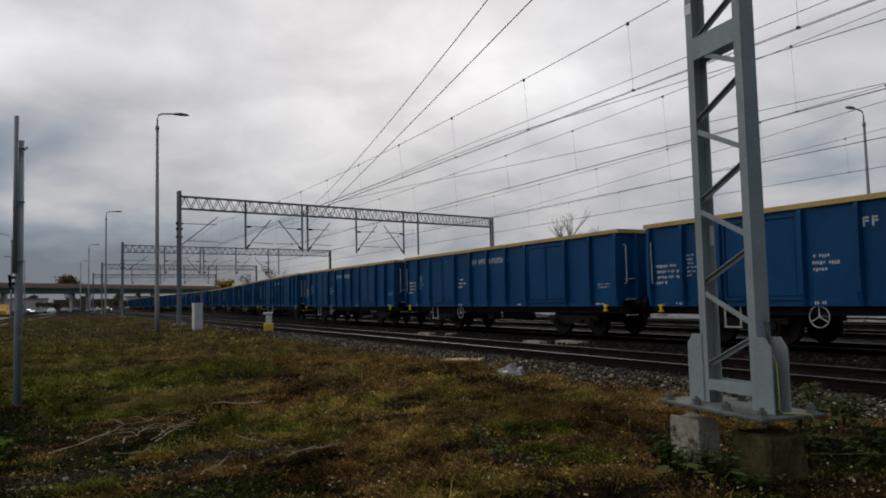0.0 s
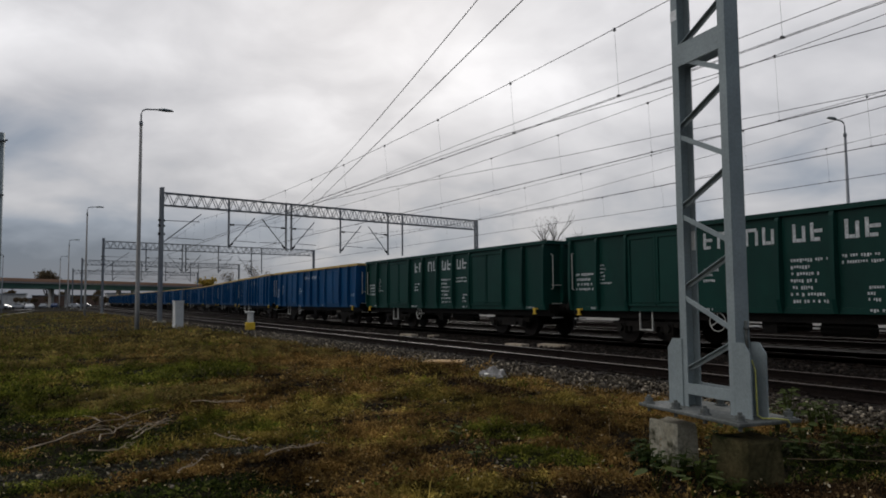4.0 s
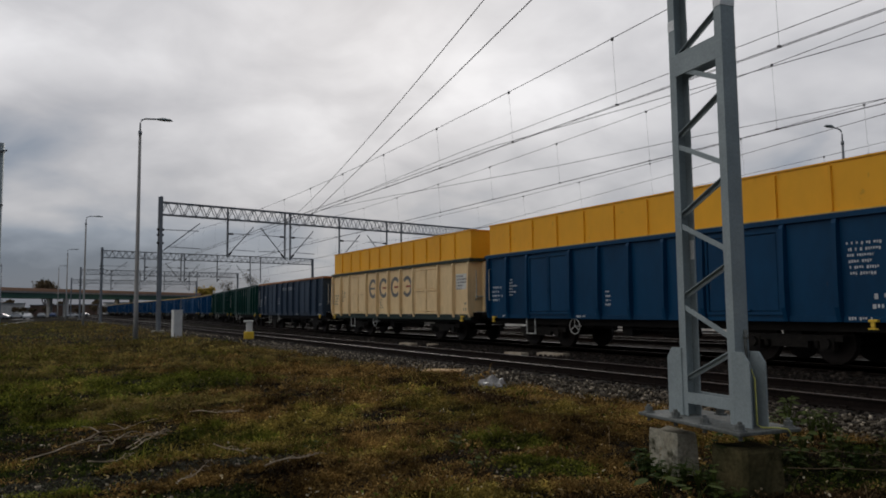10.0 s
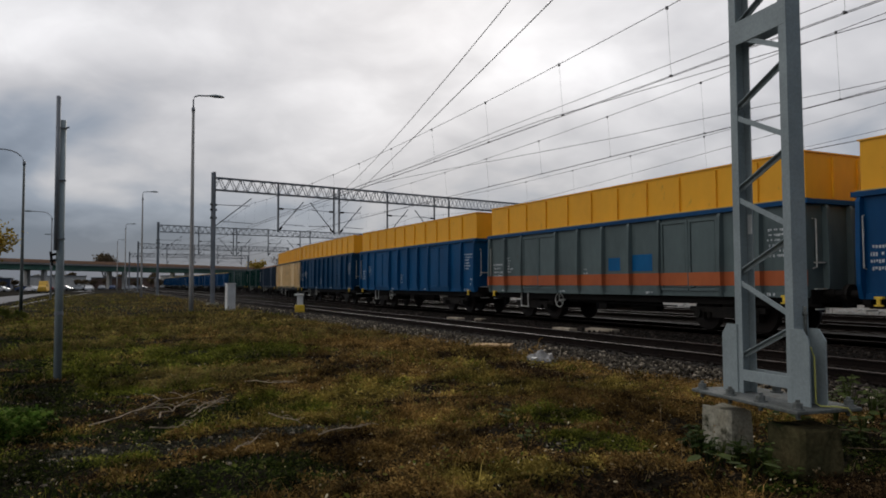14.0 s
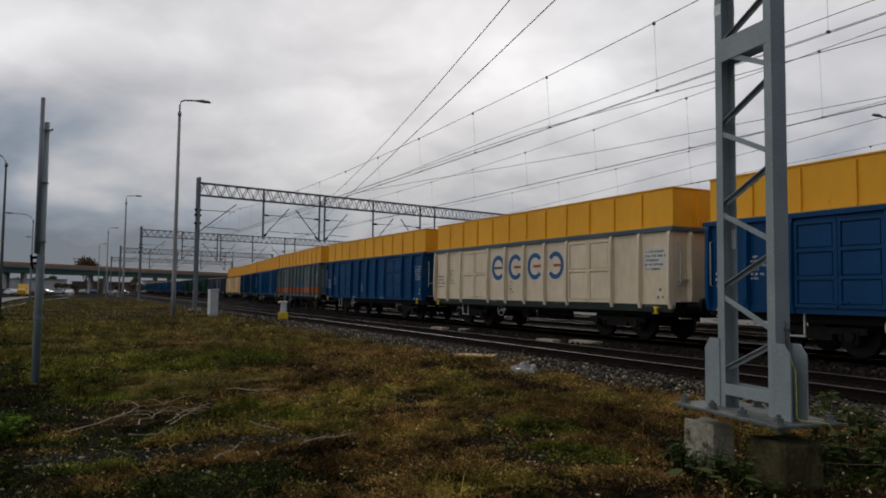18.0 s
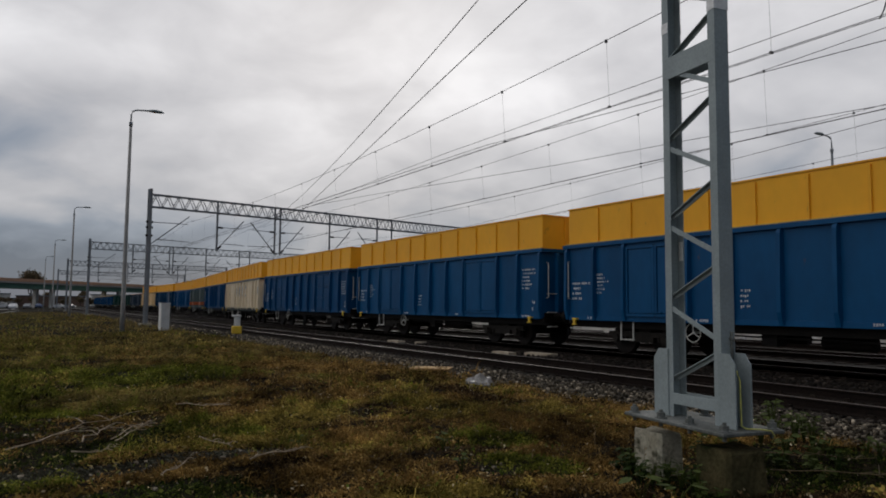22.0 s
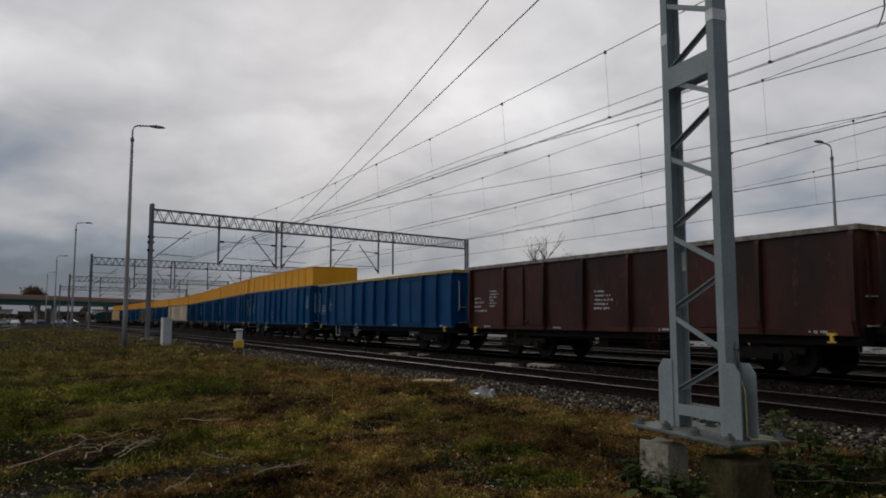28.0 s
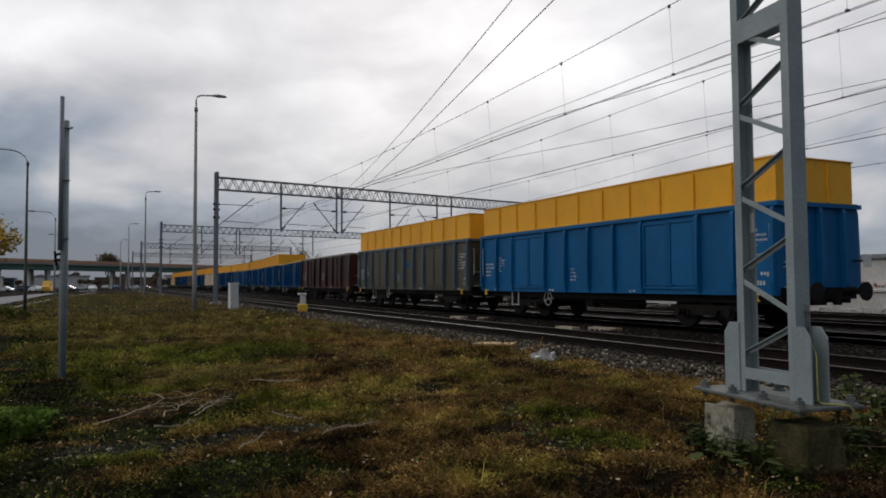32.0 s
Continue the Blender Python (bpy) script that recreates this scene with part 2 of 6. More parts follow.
M = {
    "blue": paint("blue_paint", (0.004, 0.062, 0.165), (0.003, 0.042, 0.118)),
    "blue_teal": paint("mid_blue_paint", (0.004, 0.070, 0.180), (0.003, 0.050, 0.132)),
    "blue_royal": paint("royal_blue_paint", (0.003, 0.056, 0.155), (0.0025, 0.040, 0.110)),
    "foot_green": paint("dark_green_foot_paint", (0.026, 0.040, 0.034), (0.018, 0.028, 0.024)),
    "notice": material("white_notice_panel", (0.66, 0.65, 0.61), (0.55, 0.54, 0.5), rough=0.7, big=3, grain=0.15),
    "rib_grey": paint("blue_grey_rib_paint", (0.085, 0.125, 0.165), (0.065, 0.095, 0.125)),
    "band_white": material("white_band_paint", (0.78, 0.79, 0.78), (0.66, 0.67, 0.66), rough=0.6, big=6, grain=0.12),
    "slab": material("pale_slab_concrete", (0.40, 0.34, 0.26), (0.27, 0.22, 0.16), rough=0.9, big=3, fine=30, grain=0.25, bump=0.3, spec=0.2),
    "blue_dark": paint("dark_blue_paint", (0.003, 0.044, 0.105), (0.0025, 0.032, 0.078)),
    "blue_light": paint("bright_blue_paint", (0.006, 0.110, 0.27), (0.005, 0.085, 0.215), at=0.72),
    "blue_slate": paint("slate_blue_paint", (0.036, 0.056, 0.085), (0.026, 0.040, 0.062)),
    "green": paint("dark_green_paint", (0.006, 0.044, 0.034), (0.005, 0.031, 0.025), rust=(0.03, 0.035, 0.03)),
    "cream": paint("cream_paint", (0.80, 0.60, 0.33), (0.72, 0.52, 0.28), rust=(0.42, 0.28, 0.14), at=0.72),
    "white": paint("off_white_paint", (0.74, 0.63, 0.455), (0.66, 0.555, 0.40), rust=(0.45, 0.37, 0.26), at=0.72),
    "grey": paint("grey_green_paint", (0.108, 0.142, 0.140), (0.082, 0.108, 0.108)),
    "taupe": paint("grey_brown_paint", (0.086, 0.075, 0.048), (0.060, 0.056, 0.037), rust=(0.06, 0.038, 0.022), rough=0.38, spec=0.26),
    "brown": paint("red_brown_paint", (0.070, 0.025, 0.019), (0.022, 0.012, 0.009), rust=(0.10, 0.027, 0.017), at=0.58, rough=0.4, spec=0.2),
    "orange": paint("dull_orange_paint", (0.42, 0.115, 0.04), (0.34, 0.085, 0.035)),
    "yellow": material("yellow_paint", (0.865, 0.42, 0.025), (0.775, 0.365, 0.024), rough=0.42, big=0.5, fine=4.0, amount=0.5,
                       grain=0.04, third=(0.46, 0.27, 0.04), third_at=0.64, third_scale=3.0, stretch=(1, 1, 0.6), spec=0.18),
    "rim_yellow": material("pale_yellow_paint", (0.52, 0.36, 0.10), (0.40, 0.27, 0.09), rough=0.6, grain=0.2),
    "rim_orange": material("rusty_orange_paint", (0.36, 0.16, 0.06), (0.25, 0.12, 0.06), rough=0.7, grain=0.25),
    "rim_pale": material("dusty_rim", (0.30, 0.28, 0.25), (0.15, 0.11, 0.09), rough=0.85, grain=0.3, big=4),
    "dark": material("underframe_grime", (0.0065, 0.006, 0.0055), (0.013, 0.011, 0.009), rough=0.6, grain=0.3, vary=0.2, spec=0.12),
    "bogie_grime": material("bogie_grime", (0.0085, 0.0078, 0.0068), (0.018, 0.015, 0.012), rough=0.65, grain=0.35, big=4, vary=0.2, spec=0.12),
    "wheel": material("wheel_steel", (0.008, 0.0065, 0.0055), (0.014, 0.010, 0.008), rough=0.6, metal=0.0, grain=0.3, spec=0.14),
    "rust_dark": material("rusted_fitting", (0.07, 0.028, 0.018), (0.03, 0.016, 0.012), rough=0.8, big=8, grain=0.3, spec=0.1),
    "marking": material("white_marking", (0.56, 0.58, 0.58), (0.38, 0.40, 0.40), rough=0.6, big=6, grain=0.3),
    "handle": material("white_handle_paint", (0.50, 0.50, 0.46), (0.32, 0.31, 0.28), rough=0.6, big=8, grain=0.2),
    "logo": material("dark_logo_paint", (0.11, 0.108, 0.105), (0.14, 0.135, 0.13), rough=0.5),
    "logo_blue": material("blue_logo_paint", (0.014, 0.075, 0.19), (0.02, 0.09, 0.22), rough=0.5),
    "logo_red": material("red_logo_paint", (0.35, 0.09, 0.04), (0.3, 0.07, 0.04), rough=0.6),
    "label_yellow": material("yellow_label", (0.75, 0.5, 0.03), (0.6, 0.38, 0.03), rough=0.6),
    "rail": material("rail_steel", (0.013, 0.0088, 0.0068), (0.0085, 0.006, 0.005), rough=0.85, big=4, grain=0.3, spec=0.1),
    "railhead": material("rail_head_steel", (0.11, 0.09, 0.08), (0.07, 0.055, 0.048), rough=0.55, metal=0.2, big=4, grain=0.2, spec=0.2),
    "board_tan": material("weathered_plywood", (0.40, 0.25, 0.10), (0.28, 0.17, 0.07), rough=0.85, big=4, fine=30, grain=0.2, spec=0.15),
    "concrete_mossy": material("mossy_brown_concrete", (0.085, 0.070, 0.034), (0.035, 0.034, 0.016), rough=0.95, big=3, fine=30, grain=0.3, bump=0.5, third=(0.011, 0.014, 0.005), third_at=0.5, third_scale=4, spec=0.05),
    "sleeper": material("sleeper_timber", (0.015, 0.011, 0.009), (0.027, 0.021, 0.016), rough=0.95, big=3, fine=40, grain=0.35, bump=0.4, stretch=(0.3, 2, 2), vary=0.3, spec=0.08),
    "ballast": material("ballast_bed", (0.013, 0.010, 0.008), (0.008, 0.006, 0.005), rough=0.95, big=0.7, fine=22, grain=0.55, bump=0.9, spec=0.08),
    "galv": material("galvanised_steel", (0.29, 0.335, 0.34), (0.235, 0.275, 0.28), rough=0.6, metal=0.1, big=2.5, fine=40, grain=0.10, bump=0.03, spec=0.3),
    "cable": material("cable_sheath", (0.42, 0.40, 0.10), (0.30, 0.32, 0.08), rough=0.6, big=20, grain=0.2),
    "branch": material("dry_branch_bark", (0.42, 0.34, 0.25), (0.24, 0.19, 0.13), rough=0.9, big=8, grain=0.3, spec=0.1),
    "plate": material("weathered_steel_plate", (0.135, 0.145, 0.14), (0.09, 0.095, 0.085), rough=0.8, big=5, fine=30, grain=0.3, bump=0.1, spec=0.2),
    "platform": material("pale_platform_concrete", (0.62, 0.60, 0.56), (0.50, 0.48, 0.44), rough=0.9, big=1.0, fine=20, grain=0.2, third=(0.3, 0.28, 0.25), third_at=0.6, third_scale=2),
    "leaf_dark": material("dark_weed_leaf", (0.024, 0.040, 0.008), (0.014, 0.026, 0.005), rough=0.85, big=5, grain=0.3, spec=0.04),
    "leaf_bush": material("yellow_green_leaves", (0.17, 0.17, 0.03), (0.10, 0.12, 0.02), rough=0.8, big=3, grain=0.35, spec=0.15),
    "galv_far": material("galvanised_gantry_steel", (0.21, 0.225, 0.24), (0.17, 0.18, 0.195), rough=0.6, metal=0.1, big=2, grain=0.12),
    "wire": material("wire_copper_dark", (0.085, 0.085, 0.09), rough=0.6, metal=0.4),
    "concrete": material("weathered_concrete", (0.43, 0.41, 0.33), (0.26, 0.24, 0.18), rough=0.9, big=3, fine=35, grain=0.25, bump=0.4, third=(0.045, 0.045, 0.026), third_at=0.53, third_scale=4, spec=0.1),
    "pole_concrete": material("pole_concrete", (0.33, 0.32, 0.30), (0.25, 0.24, 0.225), rough=0.85, big=1.5, fine=30, grain=0.2, bump=0.2, stretch=(1, 1, 0.3), spec=0.25),
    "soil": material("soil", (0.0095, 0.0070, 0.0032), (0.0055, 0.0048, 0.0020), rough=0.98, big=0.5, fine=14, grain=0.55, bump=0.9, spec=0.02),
    "asphalt": material("asphalt", (0.12, 0.12, 0.125), (0.09, 0.09, 0.093), rough=0.8, big=0.3, fine=30, grain=0.2),
    "plastic_white": material("white_cabinet_shell", (0.68, 0.68, 0.65), (0.56, 0.56, 0.53), rough=0.6, big=2, grain=0.12, third=(0.36, 0.34, 0.29), third_at=0.66),
    "straw": material("straw_stalk", (0.24, 0.17, 0.085), (0.15, 0.10, 0.05), rough=0.85, big=3, grain=0.25, spec=0.1),
    "leaf": material("weed_leaf", (0.050, 0.066, 0.014), (0.030, 0.042, 0.010), rough=0.85, big=5, grain=0.3, spec=0.05),
    "bark": material("bark", (0.05, 0.042, 0.035), (0.035, 0.03, 0.026), rough=0.95, big=4, grain=0.3),
    "leaf_yellow": material("autumn_leaves", (0.55, 0.38, 0.06), (0.36, 0.26, 0.05), rough=0.8, big=0.8, grain=0.35, spec=0.2),
    "leaf_brown": material("brown_leaves", (0.13, 0.085, 0.035), (0.085, 0.062, 0.03), rough=0.85, big=0.8, grain=0.35),
    "bridge_orange": material("orange_bridge_rail", (0.47, 0.25, 0.14), (0.40, 0.22, 0.13), rough=0.7, big=0.3),
    "bridge_green": material("green_bridge_girder", (0.06, 0.17, 0.115), (0.05, 0.14, 0.10), rough=0.6, big=0.3),
}


# ---- mesh helpers ----
def box(bm, x0, x1, y0, y1, z0, z1):
    v = [bm.verts.new(p) for p in ((x0, y0, z0), (x1, y0, z0), (x1, y1, z0), (x0, y1, z0),
                                   (x0, y0, z1), (x1, y0, z1), (x1, y1, z1), (x0, y1, z1))]
    for f in ((3, 2, 1, 0), (4, 5, 6, 7), (0, 1, 5, 4), (1, 2, 6, 5), (2, 3, 7, 6), (3, 0, 4, 7)):
        bm.faces.new([v[i] for i in f])
    return v


def boxes(*specs):
    bm = bmesh.new()
    for s in specs:
        box(bm, *s)
    return bm


def soft_box(x0, x1, y0, y1, z0, z1, r=0.01, seg=1):
    bm = boxes((x0, x1, y0, y1, z0, z1))
    bmesh.ops.bevel(bm, geom=bm.edges[:], offset=r, segments=seg, affect="EDGES", profile=0.5)
    return bm


def tube(bm, pts, radii, sides=8, cap=True):
    """A tapered tube through the points."""
    pts = [Vector(p) for p in pts]
    if not hasattr(radii, "__len__"):
        radii = [radii] * len(pts)
    rings = []
    for i, p in enumerate(pts):
        d = (pts[min(i + 1, len(pts) - 1)] - pts[max(i - 1, 0)]).normalized()
        a = d.cross(Vector((0, 0, 1)) if abs(d.z) < 0.9 else Vector((1, 0, 0))).normalized()
        b = d.cross(a)
        rings.append([bm.verts.new(p + (a * math.cos(2 * math.pi * k / sides) + b * math.sin(2 * math.pi * k / sides)) * radii[i])
                      for k in range(sides)])
    for r0, r1 in zip(rings, rings[1:]):
        for k in range(sides):
            bm.faces.new((r0[k], r0[(k + 1) % sides], r1[(k + 1) % sides], r1[k]))
    if cap:
        bm.faces.new(rings[0])
        bm.faces.new(rings[-1][::-1])
    return bm


def bar(bm, p, q, w, h, up=(0, 0, 1)):
    """A rectangular bar from p to q, w wide and h deep."""
    p, q = Vector(p), Vector(q)
    d = (q - p).normalized()
    a = d.cross(Vector(up))
    a = (a if a.length > 1e-3 else d.cross(Vector((1, 0, 0)))).normalized()
    b = a.cross(d)
    rings = [[bm.verts.new(c + a * sa * w / 2 + b * sb * h / 2) for sa, sb in ((-1, -1), (1, -1), (1, 1), (-1, 1))] for c in (p, q)]
    for k in range(4):
        bm.faces.new((rings[0][k], rings[0][(k + 1) % 4], rings[1][(k + 1) % 4], rings[1][k]))
    bm.faces.new(rings[0][::-1])
    bm.faces.new(rings[1])
    return bm


def mesh_of(name, bm, mat_, smooth=False):
    bmesh.ops.recalc_face_normals(bm, faces=bm.faces)
    me = bpy.data.meshes.new(name)
    bm.to_mesh(me)
    bm.free()
    me.materials.append(mat_)
    if smooth:
        for p in me.polygons:
            p.use_smooth = True
    return me


def part(name, bm, mat_, parent, label="", smooth=False, at=None):
    """One mesh object under a thing or a part. bm may be a finished mesh, to be shared."""
    me = mesh_of(name, bm, mat_, smooth) if isinstance(bm, bmesh.types.BMesh) else bm
    ob = new(name, me)
    ob.parent = parent
    if at is not None:
        ob.matrix_basis = at
    return tagged(ob, label=label) if label else ob


def thing(name, label, category, at=None, group="", kind=""):
    ob = new(name)
    ob.empty_display_size = 0.2
    if at is not None:
        ob.matrix_basis = at
    return tagged(ob, label, category, group, kind)


def sheet(name, verts, faces, mat_, smooth=False):
    me = bpy.data.meshes.new(name)
    me.from_pydata(verts, [], faces)
    me.materials.append(mat_)
    me.update()
    if smooth:
        me.polygons.foreach_set("use_smooth", [True] * len(me.polygons))
    return me


# ---- track plan ----
TRACKS = (10.83, 15.95, 21.10, 26.25, 31.40)
BEND_Y, BEND_R = 200.0, 1000.0


def along(s, offset):
    """Point and heading on a line that lies offset to the right of y's axis, straight at first, then bending right."""
    if s <= BEND_Y:
        return Vector((offset, s, 0)), 0.0
    a = (s - BEND_Y) / BEND_R
    c = Vector((BEND_R, BEND_Y, 0))
    return c + Vector((-(BEND_R - offset) * math.cos(a), (BEND_R - offset) * math.sin(a), 0)), -a


def cross_offset(s):
    """The train's line: from the second track over to the third."""
    s0, s1 = 44.0, 110.0
    t = min(1.0, max(0.0, (s - s0) / (s1 - s0)))
    k = 0.22                                       # share of the length in each bend
    if t < k:
        f = t * t / (2 * k)
    elif t > 1 - k:
        f = (1 - k) - (1 - t) ** 2 / (2 * k)
    else:
        f = t - k / 2
    return TRACKS[1] + (TRACKS[2] - TRACKS[1]) * f / (1 - k)


def train_point(s):
    return along(s, cross_offset(s))[0]


# ---- ground ----
def ground_z(x, y):
    """Height of the field beside the tracks."""
    z = -0.22 + 0.09 * noise.noise(Vector((x * 0.22, y * 0.22, 0.3))) + 0.05 * noise.noise(Vector((x * 1.1, y * 1.1, 4.1)))
    z -= 0.10 * max(0.0, min(1.0, (4.5 - x) / 6))
    if x > 7.2:
        z += (-0.27 - z) * min(1.0, (x - 7.2) / 1.2)
    if x < -6.0:
        z += (-0.45 - z) * min(1.0, (-6.0 - x) / 2.5)
    return z


def axis(*runs):
    out = []
    for a, b, step in runs:
        n = max(1, round((b - a) / step))
        out += [a + (b - a) * i / n for i in range(n)]
    return out + [runs[-1][1]]


gx = axis((-900, -100, 100), (-100, -14, 14), (-14, 9, 0.35), (9, 60, 6), (60, 900, 105))
gy = axis((-900, -60, 120), (-60, -2, 8), (-2, 30, 0.4), (30, 90, 2.5), (90, 400, 20), (400, 2600, 200))
gv = [(x, y, ground_z(x, y) if -40 < x < 12 and -40 < y < 200 else (-0.33 if x > 0 else -0.45)) for y in gy for x in gx]
gf = [(j * len(gx) + i, j * len(gx) + i + 1, (j + 1) * len(gx) + i + 1, (j + 1) * len(gx) + i)
      for j in range(len(gy) - 1) for i in range(len(gx) - 1)]
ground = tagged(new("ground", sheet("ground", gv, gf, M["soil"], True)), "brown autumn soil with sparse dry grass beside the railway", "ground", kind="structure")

# ballast bed under all the tracks, with a sloped shoulder
bs = axis((-60, 60, 4), (60, 420, 12))
bv, bf = [], []
prof = ((8.55, -0.36), (9.15, -0.20), (12.6, -0.19), (13.4, -0.25), (14.2, -0.19), (33.5, -0.19), (34.6, -0.40))
for s in bs:
    for off, z in prof:
        p, _ = along(s, off)
        bv.append((p.x, p.y, z))
k = len(prof)
for j in range(len(bs) - 1):
    for i in range(k - 1):
        bf.append((j * k + i, j * k + i + 1, (j + 1) * k + i + 1, (j + 1) * k + i))
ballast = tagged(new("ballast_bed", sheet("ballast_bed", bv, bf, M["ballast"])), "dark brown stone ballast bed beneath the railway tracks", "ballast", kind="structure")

RAIL = ((-0.065, -0.17), (0.065, -0.17), (0.065, -0.155), (0.012, -0.13), (0.012, -0.045), (0.035, -0.03), (0.035, -0.002), (0.028, 0.0),
        (-0.028, 0.0), (-0.035, -0.002), (-0.035, -0.03), (-0.012, -0.045), (-0.012, -0.13), (-0.065, -0.155))


def rail_mesh(line, off, drop=0.0):
    """A rail along line(s), off to the side of it; its head in brighter steel."""
    vv, ff, n = [], [], len(RAIL)
    for s in bs:
        p, q = line(s), line(s + 0.5)
        d = (q - p).normalized()
        side = Vector((d.y, -d.x, 0))
        for a, z in RAIL:
            c = p + side * (off + a)
            vv.append((c.x, c.y, z - drop))
    for j in range(len(bs) - 1):
        for i in range(n):
            ff.append((j * n + i, j * n + (i + 1) % n, (j + 1) * n + (i + 1) % n, (j + 1) * n + i))
    me = sheet("rail", vv, ff, M["rail"])
    me.materials.append(M["railhead"])
    for idx, p in enumerate(me.polygons):
        if idx % n in (6, 7, 8):
            p.material_index = 1
    return me


def railway(name, line, label, drop=0.0):
    t = thing(name, label, "railway track", kind="structure")
    for off in (-0.7525, 0.7525):
        part("rail", rail_mesh(line, off, drop), None, t, "steel rail with a worn bright head")
    return t


track_things = []
for off in TRACKS[:4]:
    track_things.append(railway("railway_track", lambda s, o=off: along(s, o)[0], "railway track of rusty steel rails on timber sleepers"))
crossover = railway("crossover_track", train_point, "crossover track leading from one railway line to the next", 0.004)

sl = soft_box(-1.3, 1.3, -0.125, 0.125, -0.33, -0.172, 0.012)
for f in (-0.7525, 0.7525):
    box(sl, f - 0.11, f + 0.11, -0.08, 0.08, -0.174, -0.152)
    for e in (-0.085, 0.085):
        box(sl, f + e - 0.018, f + e + 0.018, -0.05, 0.05, -0.155, -0.115)
sleeper_me = mesh_of("sleeper", sl, M["sleeper"])
for off, t, y0, y1 in ((TRACKS[0], track_things[0], 2.0, 70.0), (TRACKS[1], track_things[1], 6.0, 60.0)):
    y = y0
    while y < y1:
        part("sleeper", sleeper_me, None, t, at=pose(off + 0.02 * math.sin(y * 7), y, 0.004 * math.sin(y * 3), 0, 0, 0.6 * math.sin(y * 11)))
        y += 0.6
far_bm = bmesh.new()
for off, y0, y1 in ((TRACKS[0], 70.4, 190), (TRACKS[1], 60.4, 190), (TRACKS[2], 6, 120), (TRACKS[3], 10, 120)):
    y = y0
    while y < y1:
        box(far_bm, off - 1.3, off + 1.3, y - 0.125, y + 0.125, -0.32, -0.168)
        y += 0.6
tagged(new("far_sleepers", mesh_of("far_sleepers", far_bm, M["sleeper"])), "rows of timber sleepers under the further tracks", "sleepers", kind="stuff")


# ---- wagons ----
HL, HW, Z0, Z1, ZY = 7.25, 1.43, 0.95, 3.19, 4.27      # half length, half width, body foot, rim, extension top
SHARED = {}
WHEEL_Y = {"big_named": 1.8, "logo": 1.7, "rusty": -1.7, "yellow": 2.5}
STEP_Y = {"big_named": 4.2, "named": 4.6, "logo": 4.6}


def shared(key, make):
    if key not in SHARED:
        SHARED[key] = make()
    return SHARED[key]


def bogie(parent, y):
    def frame_():
        bm = bmesh.new()
        for s in (-1, 1):
            x0, x1 = sorted((s * 0.98, s * 1.10))
            box(bm, x0, x1, -1.25, 1.25, 0.50, 0.64)
            box(bm, x0, x1, -0.45, 0.45, 0.36, 0.50)
            for yy in (-0.9, 0.9):
                box(bm, x0 - 0.02, x1 + 0.02, yy - 0.16, yy + 0.16, 0.30, 0.60)
                tube(bm, ((s * 1.08, yy, 0.46), (s * 1.20, yy, 0.46)), 0.115, 10)
            for yy in (-0.62, -0.38, -0.14, 0.14, 0.38, 0.62):
                tube(bm, ((s * 1.04, yy, 0.36), (s * 1.04, yy, 0.58)), 0.055, 7)
        box(bm, -0.98, 0.98, -0.22, 0.22, 0.52, 0.78)
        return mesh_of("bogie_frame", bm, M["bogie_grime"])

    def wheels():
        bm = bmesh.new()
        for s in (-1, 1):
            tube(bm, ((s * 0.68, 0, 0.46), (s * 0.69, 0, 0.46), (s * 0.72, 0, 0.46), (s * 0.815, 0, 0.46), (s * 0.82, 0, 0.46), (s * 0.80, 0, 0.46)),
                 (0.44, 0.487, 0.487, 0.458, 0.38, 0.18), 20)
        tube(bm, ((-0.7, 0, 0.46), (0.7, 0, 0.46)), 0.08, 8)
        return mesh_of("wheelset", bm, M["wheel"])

    b = part("bogie", shared("bogie", frame_), None, parent, "dark grimy two-axle bogie frame", at=pose(0, y, 0))
    for yy in (-0.9, 0.9):
        part("wheelset", shared("wheels", wheels), None, b, at=pose(0, yy, 0))


def ring(bm, c, r, tube_r, axis_="x", n=18, a0=0.0, a1=2 * math.pi):
    pts = [(c[0], c[1] + r * math.cos(a0 + (a1 - a0) * i / n), c[2] + r * math.sin(a0 + (a1 - a0) * i / n)) for i in range(n + 1)]
    return tube(bm, pts, tube_r, 6, cap=True)


def text_bars(bm, x, y, z, lines, size, rnd, width=1.1):
    """Rows of short bars in place of small lettering, on the side that faces -x; y falls as the line goes on."""
    for i in range(lines):
        zz = z - i * size * 1.75
        yy, end = y - rnd.random() * size, y - width * (0.45 + 0.55 * rnd.random())
        while yy > end:
            w = size * rnd.choice((0.35, 0.45, 0.5, 0.6))
            h = size * rnd.choice((0.62, 0.75, 0.9))
            box(bm, x - 0.004, x, yy - w, yy, zz - h, zz)
            yy -= w + size * rnd.choice((0.25, 0.28, 0.3, 1.0))


def arc_band(y, z, r0, r1, sgn, a0, a1, proud):
    """A flat open ring on the side that faces -x; its gap is towards -y, or +y if sgn is 1."""
    bm = bmesh.new()
    n, rows = 28, []
    for k in range(n + 1):
        a = a0 + (a1 - a0) * k / n
        rows.append([bm.verts.new((-HW - d, y + sgn * r * math.cos(a), z + r * math.sin(a))) for r, d in ((r0, 0.001), (r0, proud), (r1, proud), (r1, 0.001))])
    for p, q in zip(rows, rows[1:]):
        for k in range(3):
            bm.faces.new((p[k], p[k + 1], q[k + 1], q[k]))
    return bm


